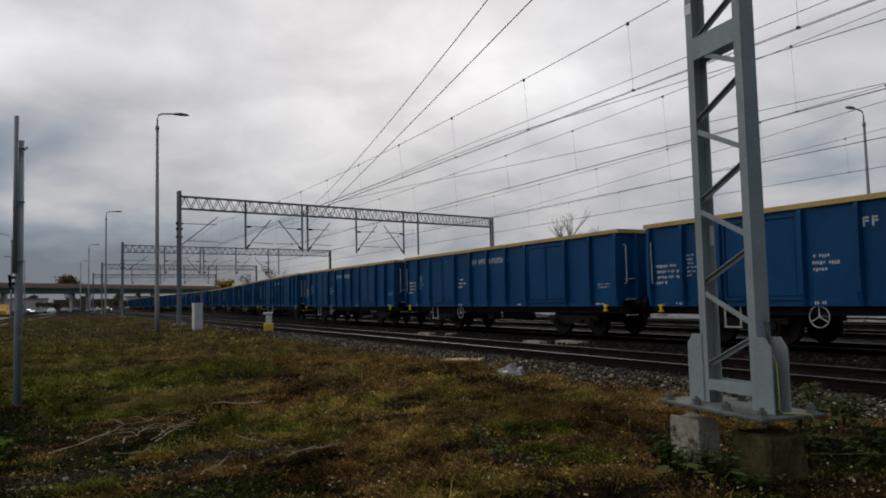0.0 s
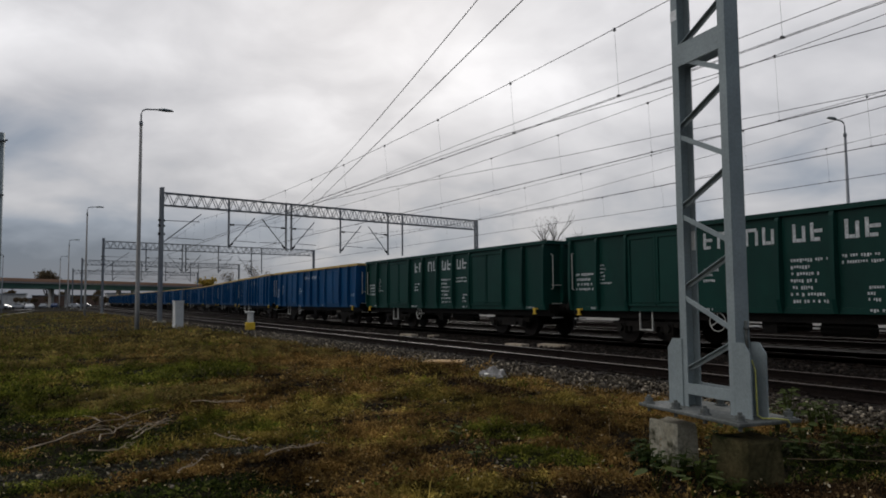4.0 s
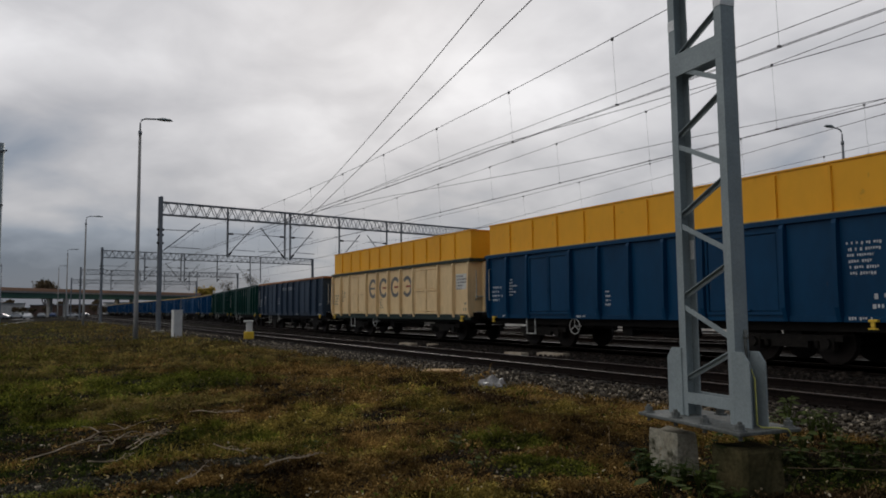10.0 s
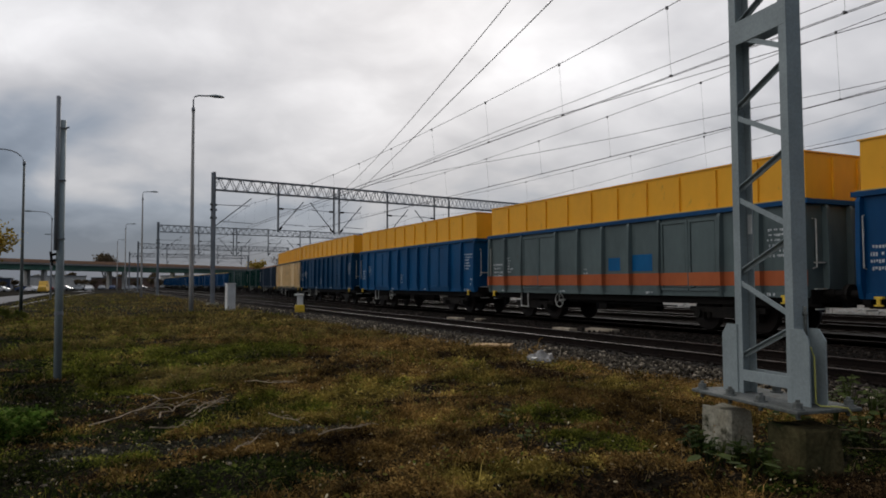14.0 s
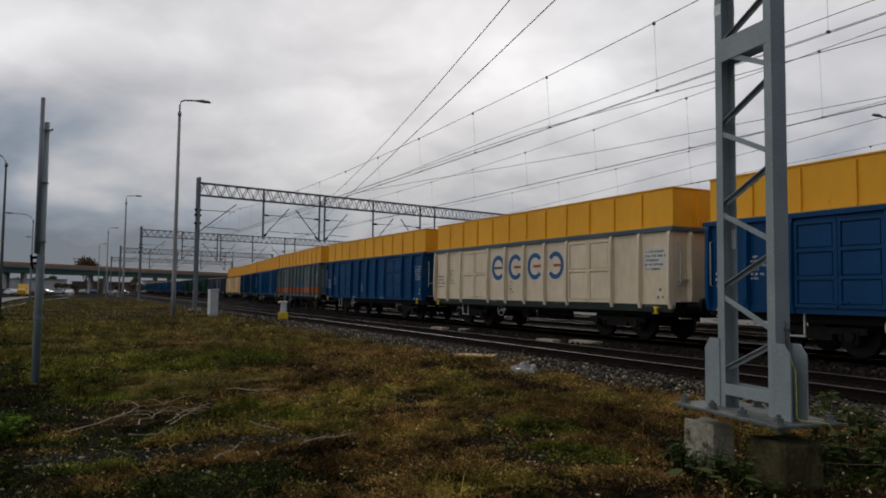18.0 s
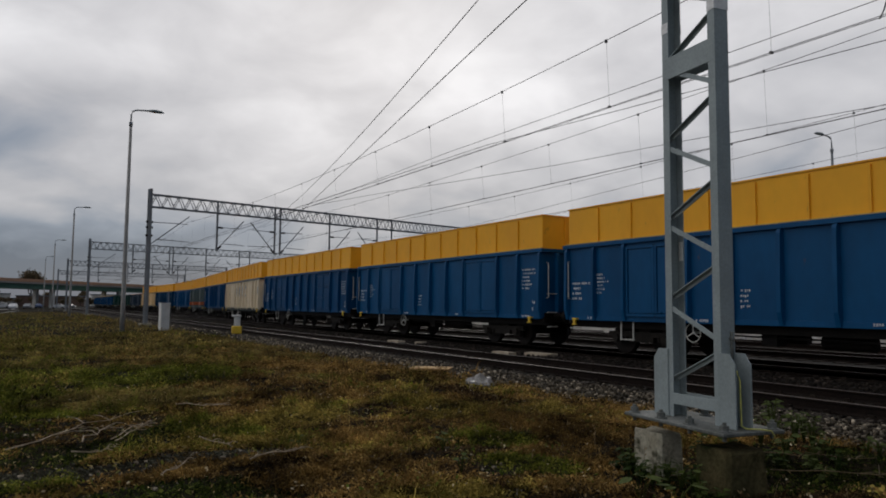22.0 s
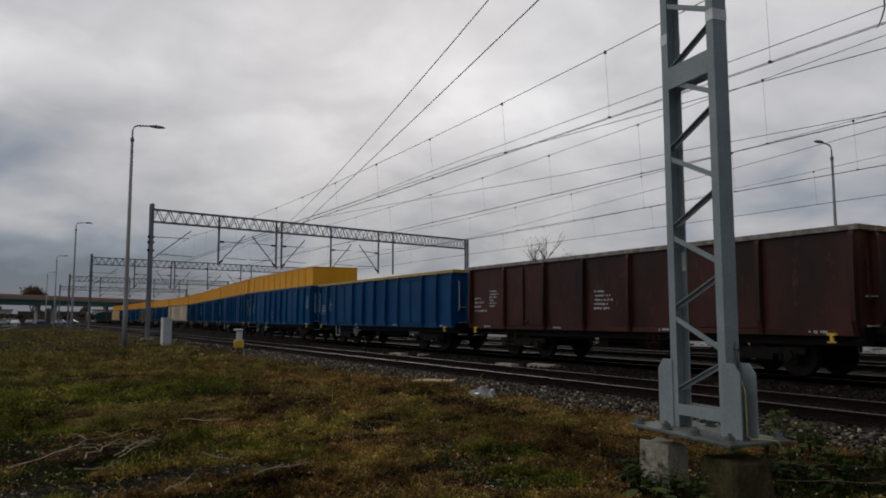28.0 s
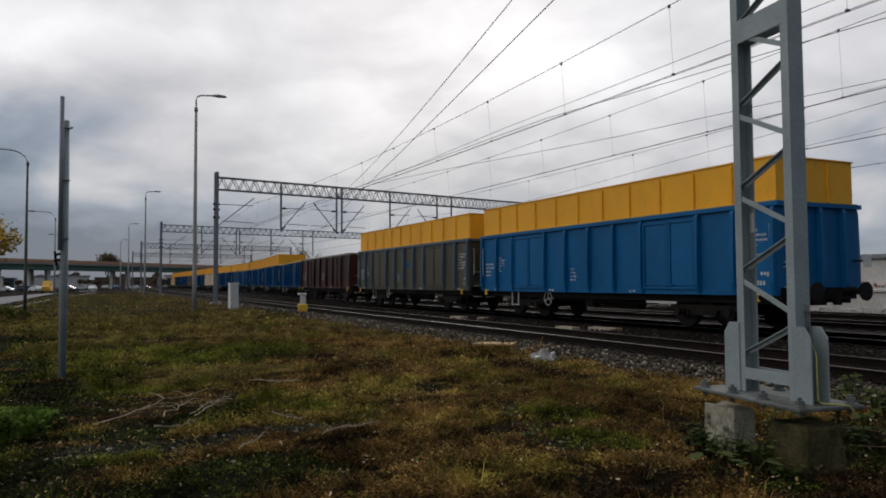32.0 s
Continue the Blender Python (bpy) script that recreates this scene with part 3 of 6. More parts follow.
def big_letters(bm, x, y, z, widths, size, gap, stroke):
    """Stencilled blocks, each an upright with short arms, in place of a painted company name."""
    for i, w in enumerate(widths):
        if w < 0:
            y += w
            continue
        box(bm, x - 0.005, x, y - stroke, y, z, z + size)
        k = int(abs(y) * 37 + i * 3) % 4
        if k in (0, 1):
            box(bm, x - 0.005, x, y - w + stroke * 0.4, y - stroke * 1.15, z + size - stroke, z + size)
        if k in (0, 2):
            box(bm, x - 0.005, x, y - w + stroke * 0.4, y - stroke * 1.15, z + size * 0.45, z + size * 0.45 + stroke)
        if k in (1, 3):
            box(bm, x - 0.005, x, y - w, y - w + stroke, z, z + size * 0.86)
        if k in (2, 3):
            box(bm, x - 0.005, x, y - w + stroke * 1.15, y - stroke * 1.15, z, z + stroke)
        y -= w + gap


def door_mesh(w, h, deep, bars):
    """A door leaf in one piece with panels set off by deep grooves; bars are the cross rails' heights as shares of h."""
    bm = bmesh.new()
    t = 0.07
    ys = (-w / 2, -w / 2 + t, w / 2 - t, w / 2)
    zs = [0, t] + [q for k in bars for q in (h * k, h * k + t)] + [h - t, h]
    v = [[bm.verts.new((-deep, y, z)) for y in ys] for z in zs]
    sunk = []
    for j in range(len(zs) - 1):
        for i in range(3):
            f = bm.faces.new((v[j][i], v[j][i + 1], v[j + 1][i + 1], v[j + 1][i]))
            if i == 1 and j % 2 == 1:
                sunk.append(f)
    for f in sunk:
        bmesh.ops.inset_individual(bm, faces=[f], thickness=0.012, depth=0.0)
        for q in f.verts:
            q.co.x += 0.05
        bmesh.ops.inset_individual(bm, faces=[f], thickness=0.03, depth=0.0)
        bmesh.ops.inset_individual(bm, faces=[f], thickness=0.012, depth=0.0)
        for q in f.verts:
            q.co.x -= 0.03
    rim_ = [e for e in bm.edges if e.is_boundary]
    g = bmesh.ops.extrude_edge_only(bm, edges=rim_)
    for q in g["geom"]:
        if isinstance(q, bmesh.types.BMVert):
            q.co.x = 0.0
    return bm


def wagon(name, label, body, doors=(-3.67, 3.67), fields=4, rim=None, ext=False, rib=None, stripe=None, inset=0.0, style="plain", load=None, brake_side=1):
    """An open bogie wagon, 15.74 m over buffers; +y is the way it runs, -x the side towards the field."""
    w = thing(name, label, "freight wagon", group="wagons of the goods train")
    rnd = random.Random(len(name) * 31 + len(label))
    bm_, rm_ = M[body], M[rib or body]
    low = Z0 + 0.02
    # side, end and floor sheets
    for x0, x1 in ((-HW, -HW + 0.05), (HW - 0.05, HW)):
        part("side_wall", boxes((x0, x1, -HL, HL, low, Z1 - 0.08)), bm_, w)
    for y0, y1 in ((-HL, -HL + 0.05), (HL - 0.05, HL)):
        part("end_wall", boxes((-HW + 0.05, HW - 0.05, y0, y1, low, Z1 - 0.08)), bm_, w)
    part("floor", boxes((-HW + 0.05, HW - 0.05, -HL + 0.05, HL - 0.05, low + 0.2, low + 0.26)), M["dark"], w)
    # rim
    bm = bmesh.new()
    r = 0.10
    for x0, x1 in ((-HW - r, -HW + 0.06), (HW - 0.06, HW + r)):
        box(bm, x0, x1, -HL - r, HL + r, Z1 - 0.11, Z1)
    for y0, y1 in ((-HL - r, -HL + 0.06), (HL - 0.06, HL + r)):
        box(bm, -HW + 0.06, HW - 0.06, y0, y1, Z1 - 0.11, Z1)
    part("rim", bm, M[rim or body], w)
    # foot rail of the body
    bm = bmesh.new()
    for s in (-1, 1):
        x0, x1 = sorted((s * (HW - 0.05), s * (HW + 0.03)))
        box(bm, x0, x1, -HL, HL, Z0 - 0.02 - (0.09 if style == "logo" else 0), Z0 + 0.10)
    part("foot_rail", bm, M[body] if style != "logo" else M["foot_green"], w)
    # ribs
    dw = 2.10
    ys = set()
    for d in doors:
        ys |= {d - dw / 2 - 0.06, d + dw / 2 + 0.06}
    a, b = doors[0] + dw / 2 + 0.06, doors[1] - dw / 2 - 0.06
    ys |= {a + (b - a) * i / fields for i in range(1, fields)}
    for s, d in ((-1, doors[0] - dw / 2 - 0.06), (1, doors[1] + dw / 2 + 0.06)):
        ys |= {s * (HL - 0.06), s * 6.0} if style != "rusty" else {s * (HL - 0.06)}

    def rib_mesh():
        bm = bmesh.new()
        z0, z1 = Z0 - 0.015, Z1 - 0.111
        lv = ((z0, 0.07), (z0 + 0.30, 0.15), (z0 + 0.9, 0.155), (z1 - 0.1, 0.12), (z1, 0.08))
        rows = []
        for z, d in lv:
            rows.append([bm.verts.new((0.0, -0.062, z)), bm.verts.new((-d, -0.05, z)), bm.verts.new((-d, 0.05, z)), bm.verts.new((0.0, 0.062, z))])
        for r0, r1 in zip(rows, rows[1:]):
            for k in range(3):
                bm.faces.new((r0[k], r0[k + 1], r1[k + 1], r1[k]))
        bm.faces.new(rows[0])
        bm.faces.new(rows[-1][::-1])
        return mesh_of("rib", bm, rm_)

    rmesh = shared(("rib", rib or body), rib_mesh)
    for y in sorted(ys):
        part("rib", rmesh, None, w, at=pose(-HW, y, 0))
        part("rib", rmesh, None, w, at=pose(HW, y, 0, 0, 0, 180))
    for e in (-1, 1):
        for x in (-0.85, 0.0, 0.85):
            part("rib", rmesh, None, w, at=pose(x, e * HL, 0, 0, 0, 90 if e < 0 else -90))
    # doors, two leaves in each opening
    dm = shared(("door", body, style), lambda: mesh_of("door", door_mesh(dw / 2 - 0.035, 1.92, 0.075, (0.5,) if style == "logo" else (0.32, 0.64) if body == "blue_royal" else ()) if style != "rusty" else soft_box(-0.03, 0.0, -dw / 4 + 0.01, dw / 4 - 0.01, 0, 1.92, 0.006), bm_))
    lm = shared(("latch", body), lambda: mesh_of("latch", boxes((-0.085, -0.05, -0.014, 0.014, 0.05, 1.85), (-0.11, -0.04, -0.035, 0.035, 0.72, 0.78), (-0.10, -0.04, -0.24, -0.02, 0.10, 0.13), (-0.10, -0.04, 0.02, 0.24, 0.10, 0.13)), bm_))
    seam = shared("seam", lambda: mesh_of("door_seam", boxes((-0.06, 0.0, -0.016, 0.016, 0.0, 1.92)), M["dark"]))
    for side in (-1, 1):
        for d in doors:
            for k in (-1, 1):
                part("door", dm, None, w, at=pose(side * (HW + 0.002), d + k * dw / 4, Z0 + 0.12, 0, 0, 0 if side < 0 else 180))
            for k in (-1, 0, 1) if side < 0 else (0,):
                part("door_seam", seam, None, w, "dark gap beside a door leaf", at=pose(side * (HW + 0.003), d + k * (dw / 2 - 0.004), Z0 + 0.12, 0, 0, 0 if side < 0 else 180))
            part("latch", lm, None, w, at=pose(side * (HW + 0.004), d, Z0 + 0.12, 0, 0, 0 if side < 0 else 180))
    # under the body
    def frame_mesh():
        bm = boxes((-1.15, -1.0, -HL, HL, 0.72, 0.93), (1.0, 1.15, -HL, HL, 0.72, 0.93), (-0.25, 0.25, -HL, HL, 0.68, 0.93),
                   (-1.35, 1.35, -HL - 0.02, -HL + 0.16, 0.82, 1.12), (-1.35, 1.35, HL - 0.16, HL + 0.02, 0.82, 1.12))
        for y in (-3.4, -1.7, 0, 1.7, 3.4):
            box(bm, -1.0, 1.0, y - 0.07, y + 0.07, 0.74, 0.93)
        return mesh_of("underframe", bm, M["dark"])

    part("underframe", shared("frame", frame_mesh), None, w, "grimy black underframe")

    def brake_mesh():
        bm = bmesh.new()
        tube(bm, ((-0.55, -1.5, 0.58), (-0.55, -0.4, 0.58)), 0.17, 12)
        tube(bm, ((0.1, 0.4, 0.6), (0.1, 1.3, 0.6)), 0.13, 10)
        box(bm, -0.95, -0.6, 0.5, 0.9, 0.45, 0.74)
        bar(bm, (-0.9, -2.6, 0.62), (-0.9, 2.6, 0.66), 0.04, 0.04)
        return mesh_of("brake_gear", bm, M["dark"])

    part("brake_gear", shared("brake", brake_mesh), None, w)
    for y in (-4.55, 4.55):
        bogie(w, y)

    def buffer_mesh():
        bm = bmesh.new()
        tube(bm, ((0, 0, 0), (0, 0.3, 0), (0, 0.301, 0), (0, 0.56, 0), (0, 0.561, 0), (0, 0.615, 0)), (0.12, 0.11, 0.085, 0.085, 0.225, 0.235), 14)
        return mesh_of("buffer", bm, M["dark"])

    for e in (-1, 1):
        for x in (-0.875, 0.875):
            part("buffer", shared("buffer", buffer_mesh), None, w, at=pose(x, e * HL, 1.02, 0, 0, 0 if e > 0 else 180))
        part("coupling", shared("coupling", lambda: mesh_of("coupling", boxes((-0.05, 0.05, 0, 0.55, 0.95, 1.03), (-0.09, 0.09, 0.4, 0.52, 0.7, 1.0)), M["dark"])), None, w,
             at=pose(0, e * HL, 0, 0, 0, 0 if e > 0 else 180))
    # hand-brake wheel, step and grab rails, painted white, but for the rusty wagon
    old = style == "rusty"
    trim, tint = ("rust_dark", "rusty brown") if old else ("handle", "white")

    def wheel_mesh():
        bm = bmesh.new()
        ring(bm, (0, 0, 0), 0.235, 0.014)
        for a in (90, 210, 330):
            bar(bm, (0, 0, 0), (0, 0.235 * math.cos(radians(a)), 0.235 * math.sin(radians(a))), 0.022, 0.014, (1, 0, 0))
        tube(bm, ((0.0, 0, 0), (0.25, 0, 0)), 0.03, 6)
        return mesh_of("brake_wheel", bm, M[trim])

    def step_mesh():
        bm = bmesh.new()
        for yy in (-0.23, 0.23):
            bar(bm, (0, yy, 0), (0, yy, -0.5), 0.035, 0.035)
        box(bm, -0.02, 0.03, -0.25, 0.25, -0.52, -0.485)
        return mesh_of("step", bm, M[trim])

    def grab_mesh():
        bm = bmesh.new()
        tube(bm, ((0.05, 0, 0), (-0.06, 0, 0.03), (-0.06, 0, 1.12), (0.05, 0, 1.15)), 0.018, 6)
        return mesh_of("grab_rail", bm, M[trim])

    part("brake_wheel", shared("bwheel" + trim, wheel_mesh), None, w, tint + " three-spoked hand-brake wheel", at=pose(-1.40, WHEEL_Y.get(style, 2.3), 0.70))
    part("step", shared("step" + trim, step_mesh), None, w, tint + " steel foot step", at=pose(-1.36, STEP_Y.get(style, 4.8), 0.93))
    for e in (-1, 1):
        part("grab_rail", shared("grab" + trim, grab_mesh), None, w, tint + " grab rail", at=pose(-HW - 0.02, e * (HL - 0.14), 1.55))
        part("grab_rail", shared("grab" + trim, grab_mesh), None, w, tint + " grab rail", at=pose(-HW + 0.18, e * (HL + 0.04), 1.6, 0, 0, 90 if e < 0 else -90))
    for e in (-1, 1):
        for z in (0.66, 1.12, 1.72):
            part("end_step", shared("end_step", lambda: mesh_of("end_step", boxes((-0.2, 0.2, 0, 0.07, 0, 0.03)), M["handle"])), None, w, "narrow white end step",
                 at=pose(-1.05, e * (HL + 0.02), z, 0, 0, 0 if e > 0 else 180))
    part("lashing_hook", shared("hook", lambda: mesh_of("lashing_hook", boxes((-0.06, 0.03, -0.09, 0.09, 0, 0.05), (-0.07, -0.02, -0.035, 0.035, -0.13, 0.0), (-0.07, -0.02, -0.09, 0.09, -0.15, -0.12)), M["label_yellow"])),
         None, w, "yellow lashing hook", at=pose(-HW - 0.06, -HL + 0.55, Z0 - 0.01))
    part("lashing_hook", SHARED["hook"], None, w, "yellow lashing hook", at=pose(-HW - 0.06, HL - 0.45, Z0 - 0.01))
    # painted lettering, as bars
    bm = bmesh.new()
    x = -HW - 0.001
    text_bars(bm, x, HL - 0.22, 2.05, 4, 0.085, rnd, 0.85)
    text_bars(bm, x, HL - 1.2, 2.28, 6, 0.06, rnd, 0.6)
    for yy in (HL - 0.9, -HL + 1.1, 2.4, -1.9):
        text_bars(bm, -HW - 0.031, yy, Z0 + 0.085, 1, 0.075, rnd, 0.5)
    if style in ("yellow", "logo"):
        text_bars(bm, x if style == "yellow" else x - 0.008, -HL + 1.08, 2.56, 6 if style == "yellow" else 5, 0.07, rnd, 0.8)
        text_bars(bm, x, -HL + 0.6, 1.5, 2, 0.12, rnd, 0.35)
        text_bars(bm, x, 1.1, 1.75, 4, 0.07, rnd, 0.35)
    if style == "named":
        big_letters(bm, x, 1.20, 2.55, (0.14, 0.14, -0.12, 0.1, 0.14, 0.12, 0.12, -0.1, 0.14, 0.14, 0.14, 0.16, 0.12, 0.14, 0.14), 0.2, 0.05, 0.04)
        text_bars(bm, x, 2.43, 2.05, 3, 0.085, rnd, 0.85)
        text_bars(bm, x, -HL + 1.0, 1.62, 2, 0.05, rnd, 0.6)
    if style == "big_named":
        for y0, ws in ((2.12, (0.30, 0.30)), (0.90, (0.34, 0.30)), (-0.32, (0.30, 0.30)), (-1.50, (0.30, 0.34))):
            big_letters(bm, x, y0, 2.48, ws, 0.40, 0.12, 0.075)
        text_bars(bm, x, -0.2, 2.12, 7, 0.085, rnd, 0.95)
        text_bars(bm, x, -1.36, 2.16, 2, 0.075, rnd, 1.0)
        text_bars(bm, x, 2.2, 2.0, 3, 0.075, rnd, 0.6)
        text_bars(bm, x, -1.9, 1.5, 3, 0.07, rnd, 0.5)
    if style == "rusty":
        text_bars(bm, x, 0.55, 2.1, 5, 0.07, rnd, 0.8)
    tagged(part("lettering", bm, M["logo" if style == "logo" else "marking"], w, "rows of small painted lettering"), kind="stuff")
    if stripe:
        bm = bmesh.new()
        for y0, y1 in zip(sorted(ys), sorted(ys)[1:]):
            door = any(abs((y0 + y1) / 2 - d) < 0.2 for d in doors)
            box(bm, -HW - (0.082 if door else 0.006), -HW - 0.001, y0 + 0.063, y1 - 0.063, 1.21, 1.56)
        for y in sorted(ys):
            box(bm, -HW - 0.159, -HW - 0.001, y - 0.0625, y + 0.0625, 1.21, 1.56)
        part("stripe", bm, M[stripe], w, "dull orange painted band")
        bm = boxes((-HW - 0.006, -HW - 0.001, -0.78, -0.22, 1.66, 2.06))
        part("blue_panel", bm, M["blue_light"], w, "blue painted patch")
        part("blue_panel", boxes((-HW - 0.006, -HW - 0.001, -2.2, -1.1, 1.63, 2.12)), M["blue_light"], w, "blue painted patch")
    if rib:
        part("blue_panel", boxes((-HW - 0.006, -HW - 0.001, -0.62, -0.12, 2.1, 2.32)), M["blue_light"], w, "small blue painted patch")
    if style == "logo":
        c1, c2 = (("logo", "logo_red") if body == "cream" else ("logo_blue", "logo_red"))
        for i, yy in enumerate((1.88, 0.66, -0.62, -1.84)):
            sgn = 1 if i == 3 else -1
            lo, hi = (radians(8), radians(318)) if i == 0 else (radians(38), radians(322))
            if body != "cream":
                part("logo_halo", arc_band(yy, 2.28, 0.25, 0.54, sgn, lo - 0.2, hi + 0.2, 0.003), M["notice"], w, "pale halo behind the logo")
            part("logo_ring", arc_band(yy, 2.28, 0.31, 0.47, sgn, lo, hi, 0.007), M[c1], w, "open ring of a painted logo")
            part("logo_mark", boxes((-HW - 0.012, -HW - 0.002, yy - (0.44 if i == 0 else 0.36), yy + (0.3 if i == 0 else 0.10), 2.235, 2.325)), M[c1 if i == 0 else c2], w)
        part("notice", boxes((-HW - 0.008, -HW - 0.002, -HL + 0.22, -HL + 1.12, 2.02, 2.62)), M["notice"], w, "white painted notice panel")
    if load:
        bm = bmesh.new()
        nx, ny = 5, 30
        grid = [[bm.verts.new((-HW + 0.06 + (2 * HW - 0.12) * i / nx, -HL + 0.06 + (2 * HL - 0.12) * j / ny,
                               Z1 - 0.12 + (0.16 * math.sin(math.pi * i / nx)) * (0.7 + 0.5 * noise.noise(Vector((i * 0.7, j * 0.5, 2.0)))))) for i in range(nx + 1)] for j in range(ny + 1)]
        for j in range(ny):
            for i in range(nx):
                bm.faces.new((grid[j][i], grid[j][i + 1], grid[j + 1][i + 1], grid[j + 1][i]))
        part("load", bm, M[load], w, "heaped bulk load", True)
    if ext:
        # sheet-steel extension set inside the rim, with flat outer ribs
        e0 = HW - 0.05
        l0 = HL - 0.04 - inset
        bm = bmesh.new()
        for x0, x1 in ((-e0, -e0 + 0.04), (e0 - 0.04, e0)):
            box(bm, x0, x1, -l0, l0, Z1 + 0.002, ZY)
        for y0, y1 in ((-l0, -l0 + 0.04), (l0 - 0.04, l0)):
            box(bm, -e0 + 0.04, e0 - 0.04, y0, y1, Z1 + 0.002, ZY)
        x_ = part("extension", bm, M["yellow"], w, "yellow sheet-steel side extension")
        em = shared("ext_rib", lambda: mesh_of("extension_rib", boxes((-0.05, 0.0, -0.03, 0.03, 0, ZY - Z1 - 0.12)), M["yellow"]))
        n = 12 if style == "logo" else 11
        for i in range(1, n):
            y = -l0 + 2 * l0 * i / n
            part("extension_rib", em, None, x_, at=pose(-e0, y, Z1 + 0.06))
            part("extension_rib", em, None, x_, at=pose(e0, y, Z1 + 0.06, 0, 0, 180))
        for e in (-1, 1):
            for x in (-0.45, 0.45):
                part("extension_rib", em, None, x_, at=pose(x, e * l0, Z1 + 0.06, 0, 0, 90 if e < 0 else -90))
        bm = bmesh.new()
        for x0, x1 in ((-e0 - 0.03, -e0 + 0.05), (e0 - 0.05, e0 + 0.03)):
            box(bm, x0, x1, -l0 - 0.03, l0 + 0.03, ZY, ZY + 0.035)
        for y0, y1 in ((-l0 - 0.03, -l0 + 0.05), (l0 - 0.05, l0 + 0.03)):
            box(bm, -e0 + 0.05, e0 - 0.05, y0, y1, ZY, ZY + 0.035)
        part("top_edge", bm, M["yellow"], x_)
        # thin pale strip between rim and extension
        bm = bmesh.new()
        for x0, x1 in ((-HW - 0.06, -e0 - 0.001), (e0 + 0.001, HW + 0.06)):
            box(bm, x0, x1, -l0 - 0.05, l0 + 0.05, Z1 + 0.003, Z1 + 0.03)
        part("foot_flange", bm, M["rim_yellow"], x_, "pale yellow strip along the rim")
    return w


PITCH = 15.74
blue_plain = wagon("open_wagon", "blue open freight wagon with pale yellow rim and white lettering", "blue", rim="rim_yellow", style="named", load="rim_yellow")
train = []            # (thing, number of wagons behind the boundary of the two green ones)
for i in range(2, 20):
    train.append((blue_plain if i == 2 else copy_thing(blue_plain, Matrix()), -i))
green = wagon("open_wagon", "dark green open freight wagon with large pale company lettering", "green", style="big_named")
train += [(green, -1), (copy_thing(green, Matrix()), 0)]
train.append((wagon("open_wagon", "dark slate-blue open wagon with a rusty orange rim", "blue_slate", rim="rim_orange", style="named", load="rim_orange"), 1))
train.append((wagon("open_wagon", "cream wagon with dark ring logo and yellow side extension", "cream", rim="foot_green", ext=True, style="logo"), 2))
train.append((wagon("open_wagon", "dark blue open wagon with tall yellow side extension", "blue_dark", ext=True, style="yellow"), 3))
mid = wagon("open_wagon", "blue open wagon with tall yellow side extension", "blue_teal", ext=True, style="yellow")
train.append((mid, 4))
train.append((wagon("open_wagon", "grey wagon with orange band, blue patches and yellow extension", "grey", rim="blue", ext=True, style="yellow", stripe="orange"), 5))
royal = wagon("open_wagon", "deep blue open wagon with tall yellow side extension", "blue_royal", ext=True, style="yellow")
train.append((royal, 6))
train.append((wagon("open_wagon", "off-white wagon with blue ring logo and yellow side extension", "white", rim="rib_grey", ext=True, style="logo"), 7))
for i in (8, 9, 10, 11):
    train.append((copy_thing(royal if i == 8 else mid, Matrix()), i))
train.append((wagon("open_wagon", "blue open wagon with pale rim and no extension", "blue", rim="rim_yellow", style="plain", load="rim_yellow"), 12))
train.append((wagon("open_wagon", "rusty red-brown open wagon with a dusty pale rim", "brown", doors=(-3.92, 3.92), fields=3, rim="rim_pale", style="rusty", load="rim_pale"), 13))
train.append((wagon("open_wagon", "grey-brown open wagon with blue-grey ribs and yellow extension", "taupe", rib="rib_grey", ext=True, style="yellow", rim="rib_grey"), 14))
last = wagon("open_wagon", "bright blue last wagon of the train with yellow extension", "blue_light", ext=True, style="yellow")
tail = part("tail_marker", soft_box(HW + 0.12, HW + 0.44, -HL - 0.09, -HL - 0.06, 1.62, 1.95, 0.01), M["notice"], last, "white tail marker plate on a bracket")
part("bracket", boxes((HW - 0.2, HW + 0.2, -HL - 0.06, -HL - 0.03, 1.76, 1.80)), M["dark"], tail)
train.append((last, 15))


def train_s(t):
    """Where the boundary between the two green wagons is, in metres along the line; the train slowly gathers speed."""
    return -15.909 + 8.4797 * t + 0.013644 * t * t - 0.00018866 * t ** 3


def train_rows(index):
    rows = []
    for i in range(33):
        s = train_s(i) - (index + 0.5) * PITCH
        a, b = train_point(s + 4.55), train_point(s - 4.55)
        c, d = (a + b) / 2, a - b
        rows.append((float(i), pose(c.x, c.y, 0, 0, 0, math.degrees(math.atan2(-d.x, d.y)))))
    return rows


